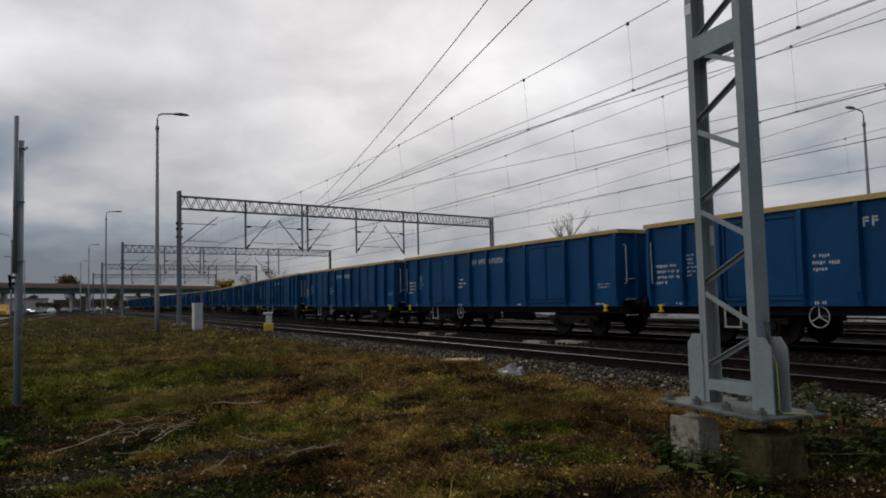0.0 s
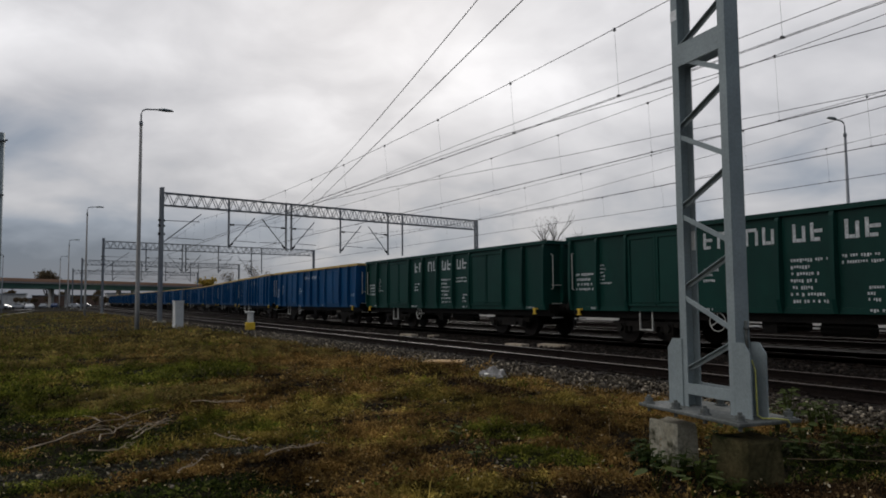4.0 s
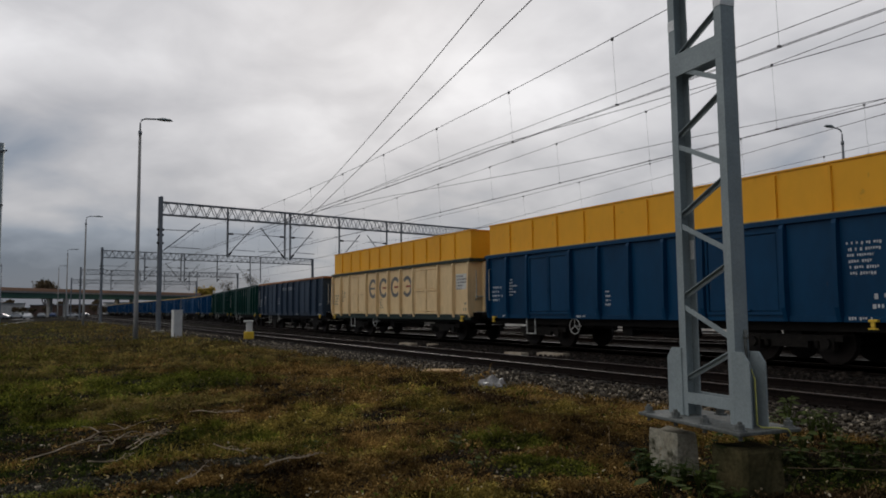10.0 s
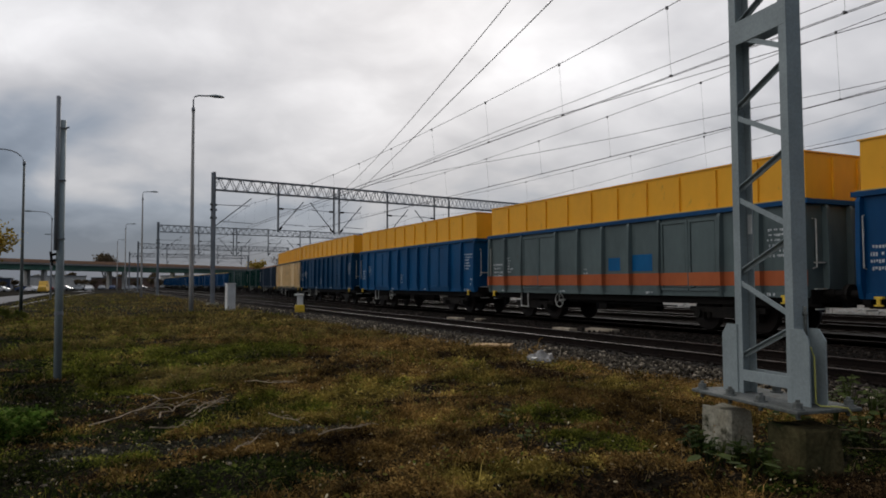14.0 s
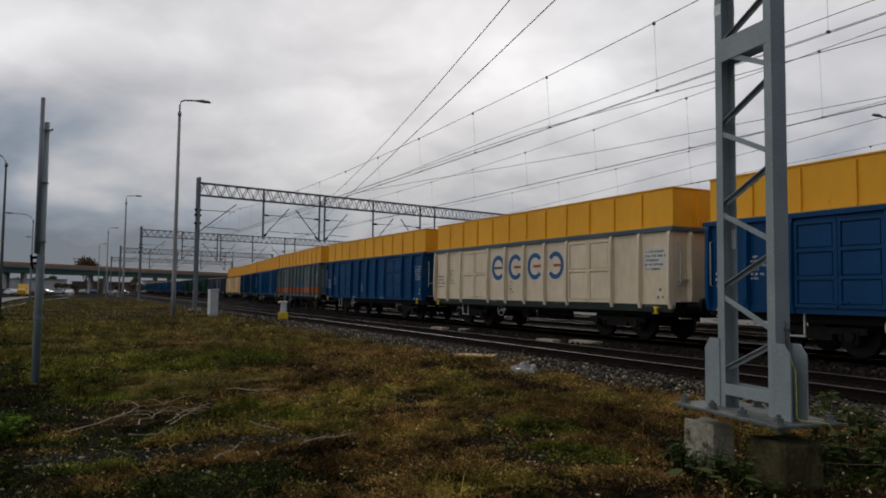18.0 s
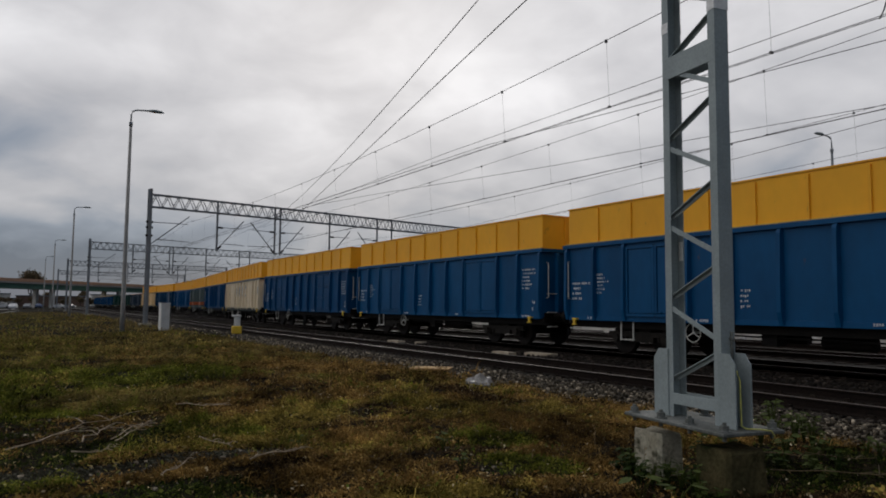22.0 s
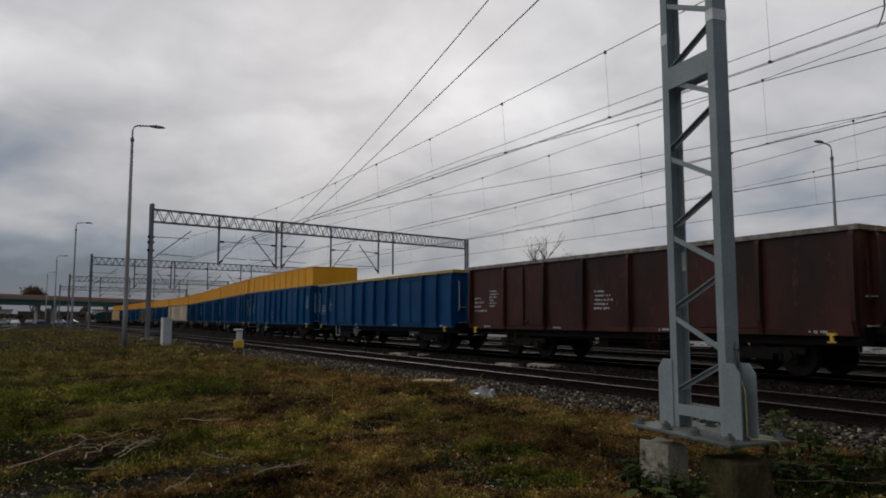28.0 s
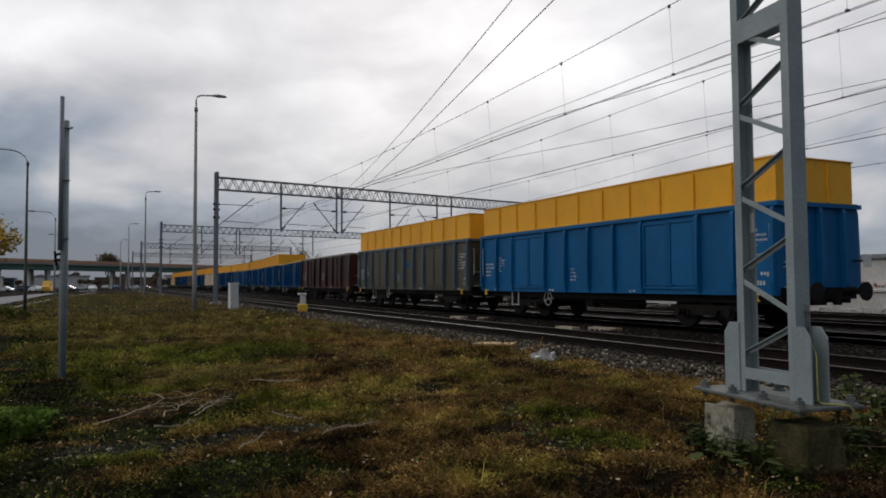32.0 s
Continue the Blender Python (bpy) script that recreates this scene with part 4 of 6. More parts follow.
# ---- anchor mast beside the field ----
MA = pose(5.30, 4.52, 0.0, 0, 0, -9)
mast = thing("lattice_mast", "grey galvanised lattice mast on concrete blocks, anchoring overhead wires", "catenary mast", MA)
part("base_plate", soft_box(-0.32, 0.32, -0.70, 0.62, 0.275, 0.305, 0.006), M["plate"], mast, "thick steel base plate")
LEG, LEG_FAR, WEB, FL, TH = 0.39, 0.258, 0.15, 0.088, 0.009
for s in (-1, 1):
    y = -LEG - 0.03 if s < 0 else LEG_FAR + 0.03
    bm = bmesh.new()
    sec = [(-WEB / 2, y), (WEB / 2, y), (WEB / 2, y - s * FL), (WEB / 2 - TH, y - s * FL), (WEB / 2 - TH, y - s * TH), (-WEB / 2 + TH, y - s * TH), (-WEB / 2 + TH, y - s * FL), (-WEB / 2, y - s * FL)]
    lo, hi = [bm.verts.new((a, b, 0.306)) for a, b in sec], [bm.verts.new((a, b, 7.4)) for a, b in sec]
    for i in range(8):
        bm.faces.new((lo[i], lo[(i + 1) % 8], hi[(i + 1) % 8], hi[i]))
    bm.faces.new(hi)
    part("leg", bm, M["galv"], mast, "upright steel channel")
    # base fins with a cut top corner
    for e in (-1, 1):
        bm = bmesh.new()
        x0, x1 = sorted((e * (WEB / 2 + 0.001), e * (WEB / 2 + 0.013)))
        out = [(y + s * 0.17, 0.306), (y + s * 0.17, 0.83), (y + s * 0.10, 0.92), (y - s * 0.03, 0.92), (y - s * 0.03, 0.306)]
        a = [bm.verts.new((x0, p, z)) for p, z in out]
        b = [bm.verts.new((x1, p, z)) for p, z in out]
        bm.faces.new(a)
        bm.faces.new(b[::-1])
        for i in range(5):
            bm.faces.new((a[i], a[(i + 1) % 5], b[(i + 1) % 5], b[i]))
        part("base_fin", bm, M["galv"], mast)
    bm = boxes(*[(x0, x1, *sorted((y + s * 0.001, y + s * 0.004)), 3.93, 4.03) for x0, x1 in ((-WEB / 2 - 0.003, WEB / 2 + 0.003),)])
    for e in (-1, 1):
        box(bm, *sorted((e * (WEB / 2 + 0.001), e * (WEB / 2 + 0.004))), *sorted((y - s * FL, y + s * 0.001)), 3.93, 4.03)
    part("white_band", bm, M["band_white"], mast, "white painted band")
# zigzag lacing, battens at foot and at half height
z, k = 0.605, 1
while z < 6.8:
    xx = -(WEB / 2 - 0.012)
    bm = bmesh.new()
    p, q = (xx, (LEG_FAR if k > 0 else -LEG) - 0.01 * k, z + 0.045), (xx, (LEG_FAR if k < 0 else -LEG) + 0.01 * k, z + 0.331)
    if k < 0:
        bar(bm, p, q, 0.008, 0.045)
        bar(bm, (p[0] + 0.022, p[1], p[2] - 0.021), (q[0] + 0.022, q[1], q[2] - 0.021), 0.036, 0.008)
    else:
        bar(bm, (p[0] + 0.022, p[1], p[2]), (q[0] + 0.022, q[1], q[2]), 0.045, 0.008)
        bar(bm, (p[0] + 0.041, p[1], p[2] - 0.018), (q[0] + 0.041, q[1], q[2] - 0.018), 0.008, 0.036)
    part("lacing_bar", bm, M["galv"], mast)
    z, k = z + 0.37625, -k
for e in (-1, 1):
    for z0, z1 in ((0.42, 0.52), (3.47, 3.68), (6.9, 7.1)):
        part("batten", soft_box(*sorted((e * (WEB / 2 + 0.001), e * (WEB / 2 - 0.008))), -LEG - 0.02, LEG_FAR + 0.02, z0, z1, 0.002), M["galv"], mast)
bm = bmesh.new()
tube(bm, ((0.03, -LEG - 0.045, 0.86), (0.03, -LEG - 0.045, 1.10)), 0.013, 8)
tube(bm, ((0.03, -LEG - 0.032, 1.04), (0.03, -LEG - 0.06, 1.04)), 0.02, 8)
part("earthing_rod", bm, M["plate"], mast, "short earthing rod clamped to the leg", True)
bolt = bmesh.new()
tube(bolt, ((0, 0, -0.075), (0, 0, 0.075)), 0.018, 8)
tube(bolt, ((0, 0, 0.001), (0, 0, 0.010)), 0.056, 12)
tube(bolt, ((0, 0, 0.010), (0, 0, 0.052)), 0.037, 6)
bolt_me = mesh_of("anchor_bolt", bolt, M["plate"])
for x in (-0.25, 0.25):
    for y in (-0.63, -0.22, 0.16, 0.55):
        part("anchor_bolt", bolt_me, None, mast, "rusty anchor bolt with nut and washer", at=pose(x, y, 0.305))
part("number_plate", soft_box(WEB / 2 - TH - 0.010, WEB / 2 - TH - 0.002, LEG_FAR - 0.055, LEG_FAR - 0.005, 1.74, 1.92, 0.002), M["plastic_white"], mast, "small white enamel plate")
bm = bmesh.new()
tube(bm, ((-0.03, -0.545, 0.78), (-0.035, -0.585, 0.70), (-0.035, -0.59, 0.34), (-0.01, -0.61, 0.317), (0.08, -0.67, 0.317), (0.15, -0.72, 0.31), (0.17, -0.735, 0.27), (0.14, -0.73, 0.22)), 0.007, 6)
part("earth_cable", bm, M["cable"], mast, "yellow and green earthing cable", True)


def block(cx, cy, r, z0, z1, seed, deep):
    """A worn square concrete block with chipped corners."""
    rr = random.Random(seed)
    bm = bmesh.new()
    c = r * 0.86
    out = [(-r, -c), (-c, -r), (0, -r), (c, -r), (r, -c), (r, 0), (r, c), (c, r), (0, r), (-c, r), (-r, c), (-r, 0)]
    rings = []
    for z, k in ((z0, 1.05), (z0 + (z1 - z0) * 0.35, 1.03), (z0 + (z1 - z0) * 0.7, 1.01), (z1 - 0.03, 1.0), (z1, 0.94)):
        rings.append([bm.verts.new((cx + p * deep * k * (1 + rr.uniform(-0.03, 0.03)), cy + q * k * (1 + rr.uniform(-0.03, 0.03)), z + rr.uniform(-0.012, 0.012))) for p, q in out])
    for a, b in zip(rings, rings[1:]):
        for i in range(12):
            bm.faces.new((a[i], a[(i + 1) % 12], b[(i + 1) % 12], b[i]))
    bm.faces.new(rings[-1])
    bm.faces.new(rings[0][::-1])
    return bm


for y, x, deep in ((0.38, -0.12, 0.62), (-0.47, -0.05, 1.0)):
    part("foundation_block", block(x, y, 0.205, -0.55, 0.15, int(y * 100), deep), M["concrete" if y > 0 else "concrete_mossy"], mast, "stained concrete foundation block")


# ---- gantries over the tracks ----
def gantry(y_left, y_right, x_left, x_right, label, detail=True):
    """A portal over the tracks: two masts, a lattice beam, hanging tubes and brackets for the wires."""
    g = thing("portal_gantry", label, "catenary gantry", group="gantries over the tracks")
    L, R = Vector((x_left, y_left, 0)), Vector((x_right, y_right, 0))
    d = (R - L).normalized()
    n = Vector((-d.y, d.x, 0))

    def P(u, side, z):
        p = L + d * u + n * side
        return (p.x, p.y, z)

    W = (R - L).length
    zt, zb, zl = 9.34, 8.42, 9.75
    for u in (0.0, W):
        for sd in (-0.17, 0.17):
            bm = bmesh.new()
            bar(bm, P(u, sd, -0.4), P(u, sd, zl if u == 0 else 9.4), 0.07, 0.22, d)
            part("leg", bm, M["galv_far"], g)
        bm = bmesh.new()
        z, s = 0.3, 1
        while z < 8.0:
            bar(bm, P(u, -0.17 * s, z), P(u, 0.17 * s, z + 0.5), 0.04, 0.05)
            z, s = z + 0.5, -s
        part("leg_lacing", bm, M["galv_far"], g)
        part("footing", boxes((*sorted((P(u, 0, 0)[0] - 0.4, P(u, 0, 0)[0] + 0.4)), P(u, 0, 0)[1] - 0.5, P(u, 0, 0)[1] + 0.5, -0.6, -0.12)), M["concrete"], g)
    for sd in (-0.22, 0.22):
        for z in (zt, zb):
            bm = bmesh.new()
            bar(bm, P(0, sd, z), P(W, sd, z), 0.09, 0.09)
            part("chord", bm, M["galv_far"], g)
        k = int(W / 0.43)
        for i in range(k):
            bm = bmesh.new()
            z0, z1 = (zb, zt) if i % 2 == 0 else (zt, zb)
            bar(bm, P(W * i / k, sd, z0), P(W * (i + 1) / k, sd, z1), 0.045, 0.045)
            part("diagonal", bm, M["galv_far"], g)
    if not detail:
        return g
    T = [o - x_left for o in TRACKS]
    for u, arms in ((T[0] + 2.45, (1,)), (T[1] + 2.35, (-1,)), (T[1] + 2.85, (1,)), (T[2] + 2.55, (1,)), (T[3] + 2.6, (-1,)), (T[3] + 4.3, ())):
        bm = bmesh.new()
        tube(bm, (P(u, 0, 9.36), P(u, 0, 5.42)), 0.085, 8)
        h = part("hanger", bm, M["galv_far"], g, "vertical hanging steel tube")
        for a in arms:
            bm = bmesh.new()
            tube(bm, (P(u, 0, 5.55), P(u + a * 2.2, 0, 7.95)), 0.04, 6)
            tube(bm, (P(u, 0, 7.3), P(u + a * 2.1, 0, 7.35)), 0.03, 6)
            tube(bm, (P(u + a * 0.55, 0, 6.05), P(u + a * 2.35, 0, 6.0)), 0.028, 6)
            part("cantilever", bm, M["galv_far"], h, "slanting cantilever bracket")
            for u0, z0, u1, z1 in ((0.10, 5.63, 0.34, 5.85), (0.10, 7.3, 0.45, 7.3)):
                bm = bmesh.new()
                tube(bm, (P(u + a * u0, 0, z0), P(u + a * u1, 0, z1)), 0.073, 8)
                part("insulator", bm, M["rail"], h, "brown ribbed insulator")
    bm = bmesh.new()
    tube(bm, (P(0, 0, 5.55), P(T[0] + 0.2, 0, 7.95)), 0.04, 6)
    tube(bm, (P(0, 0, 7.3), P(T[0] + 0.1, 0, 7.35)), 0.03, 6)
    tube(bm, (P(0.5, 0, 6.05), P(T[0] + 0.3, 0, 6.0)), 0.028, 6)
    part("cantilever", bm, M["galv_far"], g, "slanting cantilever bracket")
    for z in (6.3, 6.9, 7.3):
        bm = bmesh.new()
        tube(bm, (P(-0.22, 0, z), P(0.25, 0, z)), 0.085, 8)
        part("insulator", bm, M["rail"], g, "brown ribbed insulator")
    return g


gantry(56.5, 63.0, 8.03, 39.5, "grey steel lattice portal gantry carrying the overhead wires")
gantry(105.0, 111.5, 7.75, 39.0, "more distant grey lattice portal gantry over the tracks")
gantry(154.0, 160.5, 7.75, 39.0, "far lattice portal gantry over the tracks", True)
gantry(203.0, 209.5, 8.2, 39.5, "far lattice portal gantry over the tracks", False)


# ---- overhead wires ----
def wire(pts, r):
    return tube(bmesh.new(), pts, r, 5)


def catenary(off, label, top, sagging, near, far, y, step):
    c = thing("overhead_line", label, "overhead wire", group="overhead lines")
    sup = (-46.0, near, far, far + 48.5, far + 97.0, far + 146.0)
    mess = []
    for y0, y1 in zip(sup, sup[1:]):
        for i in range(12):
            t = i / 12
            mess.append((off, y0 + (y1 - y0) * t, top - sagging * 4 * t * (1 - t)))
    part("messenger_wire", wire(mess, 0.0085), M["wire"], c)
    for e in (-0.03, 0.03):
        part("contact_wire", wire([(off + e + 0.12 * math.sin(y * 0.065), y, 5.65) for y in axis((-46, 200, 8))], 0.0068), M["wire"], c)
    while y < 150:
        for y0, y1 in zip(sup, sup[1:]):
            if y0 <= y < y1:
                t = (y - y0) / (y1 - y0)
                z = top - sagging * 4 * t * (1 - t)
        w = part("dropper", wire(((off, y, z), (off + 0.12 * math.sin(y * 0.065), y, 5.65)), 0.0028), M["wire"], c)
        if y < 70:
            x = off + 0.12 * math.sin(y * 0.065)
            part("clamp", boxes((x - 0.035, x + 0.035, y - 0.02, y + 0.02, 5.64, 5.68)), M["wire"], w)
            part("clamp", boxes((off - 0.02, off + 0.02, y - 0.025, y + 0.025, z - 0.05, z + 0.02)), M["wire"], w)
        y += step
    return c


for off, *args in zip(TRACKS, (7.50, 7.42, 7.27, 7.30), (0.72, 0.51, 0.48, 0.70), (3.2, 8.0, 8.0, 8.7), (56.8, 58.2, 59.2, 60.3), (7.55, 7.0, 7.75, 8.2), (3.95, 4.3, 4.26, 4.19)):
    catenary(off, "overhead contact wires hung by droppers from a messenger wire", *args)


def loose_wire(label, *lines):
    c = thing("anchor_wire", label, "overhead wire", group="overhead lines")
    for pts, r in lines:
        part("wire", wire(pts, r), M["wire"], c)
    return c


def sagged(p, q, sag, n=16):
    p, q = Vector(p), Vector(q)
    return [tuple(p.lerp(q, i / n) - Vector((0, 0, sag * 4 * (i / n) * (1 - i / n)))) for i in range(n + 1)]


loose_wire("slanting wires running from the gantry down to the anchor mast", (sagged((16.4, 57.6, 7.5), (5.4, 4.8, 6.65), 0.78), 0.0095),
           (sagged((16.4, 57.6, 5.6), (5.4, 4.8, 5.70), 0.06), 0.0095))
loose_wire("contact wire crossing from one line to the next", (((10.6, 57, 5.7), (10.75, 16.1, 5.66), (13.4, -6, 5.66)), 0.008))
loose_wire("contact wire crossing from one line to the next", (((10.9, 30, 5.65), (12.0, 25, 5.65), (13.15, 20.8, 5.65), (14.1, 17.0, 5.65), (14.75, 13.0, 5.65), (15.64, 8.6, 5.65), (19.0, -6, 5.66)), 0.008))
loose_wire("thin feeder wire beside the overhead line", (((11.0, 57, 5.9), (10.83, 25, 5.74), (10.83, 18.5, 5.86), (10.83, -10, 5.95)), 0.007))
loose_wire("thin feeder wire beside the overhead line", (((21.05, 34, 5.65), (19.92, 26.1, 5.65), (19.18, 21.8, 5.65), (17.81, 13.7, 5.65), (15.6, 2, 5.65)), 0.008))
bm = bmesh.new()
for k in range(2):
    tube(bm, [(10.83 + 0.1 * k, 5.64 + 0.19 * k + 0.18 * math.sin(a * 0.5), 7.2 - 0.13 * a) for a in range(13)], 0.012, 5)
part("jumper", bm, M["wire"], thing("wire_jumper", "curved jumper cable between messenger and contact wire", "overhead wire"))


# ---- street lamps and poles ----
M["lamp_dark"] = material("dark_lamp_paint", (0.045, 0.055, 0.05), (0.03, 0.036, 0.033), rough=0.6, grain=0.2)


def street_lamp(x, y, h, label, arm=2.0, turn=0.0, mat_="pole_concrete", r0=0.13, r1=0.075, collar=True, curved=False):
    g = thing("street_lamp", label, "street lamp", pose(x, y, ground_z(x, y) if abs(x) < 30 and y < 150 else -0.35, 0, 0, turn), group="street lamps")
    bm = bmesh.new()
    tube(bm, ((0, 0, -0.3), (0, 0, 1.6), (0, 0, h - 0.9)), (r0, r0 * 0.93, r1), 12)
    part("pole", bm, M[mat_], g, "", True)
    bm = bmesh.new()
    if curved:
        tube(bm, [(0, 0, h - 0.92)] + [(1.0 * (1 - math.cos(a)), 0, h - 0.9 + 0.75 * math.sin(a)) for a in (0, 0.3, 0.6, 0.9, 1.2, 1.57)] + [(arm, 0, h - 0.13)], 0.035, 8)
    else:
        tube(bm, ((0, 0, h - 0.95), (0, 0, h - 0.35), (0.06, 0, h - 0.16), (0.25, 0, h - 0.06), (arm * 0.55, 0, h)), 0.045, 8)
    part("arm", bm, M["galv_far"], g, "", True)
    bm = bmesh.new()
    a0 = arm if curved else arm * 0.5
    z0 = h - 0.13 if curved else h - 0.01
    tube(bm, ((a0 - 0.1, 0, z0), (a0 + 0.05, 0, z0 + 0.01), (a0 + 0.35, 0, z0 + 0.04), (a0 + 0.7, 0, z0 + 0.02), (a0 + 0.85, 0, z0 - 0.02)), (0.05, 0.11, 0.17, 0.13, 0.03), 10)
    for v in bm.verts:
        v.co.z = z0 + (v.co.z - z0) * 0.55
    part("lamp_head", bm, M["galv"], g, "grey lamp head", True)
    if collar:
        bm = bmesh.new()
        tube(bm, ((0, 0, h - 1.0), (0, 0, h - 0.78)), r1 + 0.025, 12)
        part("collar", bm, M["galv_far"], g, "", True)
    return g


for x, y in ((4.95, 43.0), (4.98, 91.0), (5.0, 141.0), (5.0, 190.0)):
    street_lamp(x, y, 12.4, "tall concrete street lamp beside the railway", arm=1.75)
street_lamp(43.1, 26.0, 12.4, "concrete street lamp beyond the tracks", arm=1.75, turn=180, mat_="galv_far")
street_lamp(-3.75, 48.0, 9.6, "dark street lamp with a curved arm beside the road", arm=1.9, turn=180, mat_="lamp_dark", r0=0.10, r1=0.06, curved=True)
street_lamp(-4.15, 88.0, 9.6, "dark street lamp with a curved arm beside the road", arm=1.9, turn=180, mat_="galv_far", r0=0.10, r1=0.06, curved=True)
street_lamp(-4.3, 128.0, 9.6, "dark street lamp with a curved arm beside the road", arm=1.9, turn=180, mat_="galv_far", r0=0.10, r1=0.06, curved=True)

pole = thing("signal_pole", "grey steel tube pole with a thinner pipe strapped beside it", "pole", pose(-0.56, 14.0, ground_z(-0.56, 14), 0, 0, 0))
bm = bmesh.new()
tube(bm, ((0.02, 0, -0.3), (0.02, 0, 4.45)), 0.064, 14)
part("main_tube", bm, M["galv"], pole, "", True)
bm = bmesh.new()
tube(bm, ((-0.042, -0.088, 2.2), (-0.042, -0.088, 4.85)), 0.037, 10)
part("side_pipe", bm, M["galv_far"], pole, "thin dark pipe", True)
for z in (2.4, 3.4, 4.3):
    part("strap", boxes((-0.080, 0.09, -0.12, 0.07, z, z + 0.012)), M["galv_far"], pole)
bm = bmesh.new()
for z in (2.04, 2.14):
    tube(bm, ((-0.04, -0.04, z), (-0.13, -0.06, z - 0.02)), 0.022, 8)
tube(bm, ((-0.12, -0.06, 2.18), (-0.09, -0.06, 1.94)), 0.02, 8)
part("bracket", bm, M["dark"], pole, "small dark bracket")
bm = bmesh.new()
tube(bm, ((0.07, 0, 4.33), (0.125, 0, 4.34)), 0.016, 8)
tube(bm, ((0.02, 0, 1.1), (0.02, 0, 1.16)), 0.073, 14)
part("collar", bm, M["galv_far"], pole)

# ---- cabinet, dwarf signal, slabs ----
cab = thing("relay_cabinet", "white trackside relay cabinet standing in the grass", "cabinet", pose(7.3, 44.2, -0.3, 0, 0, 8))
part("shell", soft_box(-0.25, 0.25, -0.22, 0.22, 0.0, 1.58, 0.02), M["plastic_white"], cab)
part("lid", soft_box(-0.28, 0.28, -0.25, 0.25, 1.58, 1.65, 0.015), M["plastic_white"], cab)
part("door", soft_box(-0.21, 0.21, -0.235, -0.221, 0.15, 1.5, 0.005), M["plastic_white"], cab)
bm = bmesh.new()
tube(bm, ((0.22, 0, 1.66), (0.22, 0, 2.45)), 0.02, 6)
part("rod", bm, M["galv_far"], cab)
sig = thing("dwarf_signal", "white and yellow dwarf marker box beside the track", "signal", pose(9.55, 36.8, -0.28, 0, 0, -12))
part("foot", soft_box(-0.15, 0.15, -0.12, 0.12, 0.0, 0.12, 0.01), M["dark"], sig)
part("yellow_box", soft_box(-0.24, 0.24, -0.17, 0.17, 0.12, 0.50, 0.03, 2), M["label_yellow"], sig, "yellow lower box")
bm = soft_box(-0.13, 0.17, -0.12, 0.12, 0.50, 0.98, 0.03, 2)
part("white_box", bm, M["plastic_white"], sig, "white upper box")
part("cap", soft_box(-0.26, 0.21, -0.15, 0.15, 0.96, 1.06, 0.03, 2), M["plastic_white"], sig, "white overhanging cap")


def slab(x, y, w, l, h, rz, label, mat_="concrete", lift=0.0, tilt=0.0, name="concrete_slab", category="slab", z=-0.235):
    bm = soft_box(-w / 2, w / 2, -l / 2, l / 2, 0, h, min(w, h) * 0.12)
    rr = random.Random(int(x * 100 + y))
    for v in bm.verts:
        v.co += Vector((rr.uniform(-1, 1), rr.uniform(-1, 1), rr.uniform(-1, 1))) * 0.008
    ob = new(name, mesh_of(name, bm, M[mat_]))
    ob.matrix_basis = pose(x, y, z + lift, tilt, 0, rz)
    return tagged(ob, label, category, group="slabs beside the tracks")


pit = thing("cable_pit", "weathered tan board covering a low cable pit beside the ballast", "cable pit", pose(8.15, 14.4, -0.33, 0, 0, 52))
# dark block in place of the shade beneath the raised board
part("frame", soft_box(-0.24, 0.24, -0.38, 0.38, 0.0, 0.20, 0.02), M["dark"], pit, "dark block standing in for the shade under the board")
part("board", soft_box(-0.30, 0.30, -0.46, 0.46, 0.20, 0.245, 0.01), M["board_tan"], pit, "weathered tan board")
for x, y, l, rz in ((13.55, 26.9, 0.85, 8), (13.35, 18.9, 0.8, 6), (14.1, 18.0, 1.1, 10), (14.0, 25.6, 0.35, 20)):
    slab(x, y, 0.34, l, 0.12, rz, "pale concrete duct cover lying between the tracks", "slab")
bm = bmesh.new()
bmesh.ops.create_icosphere(bm, subdivisions=3, radius=0.3)
for v in bm.verts:
    v.co = Vector((v.co.x * 1.0, v.co.y * 1.25, max(v.co.z, -0.12) * 0.75)) * (1 + 0.55 * noise.noise(v.co * 7))
bag = new("plastic_bag", mesh_of("plastic_bag", bm, material("grubby_plastic", (0.32, 0.31, 0.29), (0.13, 0.125, 0.12), rough=0.5, big=6, grain=0.3)))
bag.matrix_basis = pose(7.45, 11.35, -0.2, 0, 0, 30) @ Matrix.Diagonal((0.7, 0.7, 1.0, 1))
tagged(bag, "crumpled whitish plastic bag lying at the ballast edge", "litter")


# ---- road, bridge and what lies beyond ----
EDGE = ((-6.2, -60), (-6.2, 20), (-5.4, 62), (-4.6, 92), (-1.0, 150), (6.0, 215), (12.0, 262))


def edge_x(y):
    """The road's edge towards the field: straight, then bending under the bridge."""
    return float(np.interp(y, [q[1] for q in EDGE], [q[0] for q in EDGE]))


rv = [(edge_x(y) - w_, y, -0.40) for y in (-60, 20, 62, 92, 120, 150, 185, 215, 262, 330) for w_ in (9.0, 0.0)]
road = tagged(new("road", sheet("road", rv, [(2 * i, 2 * i + 1, 2 * i + 3, 2 * i + 2) for i in range(9)], M["asphalt"])), "grey asphalt road beside the field", "road", kind="structure")
kerb = thing("kerb", "pale concrete kerb along the road", "kerb", kind="structure")
kme = mesh_of("kerb_stone", soft_box(-0.09, 0.09, -0.98, 0.98, -0.25, 0.12, 0.015), M["pole_concrete"])
y = 20.0
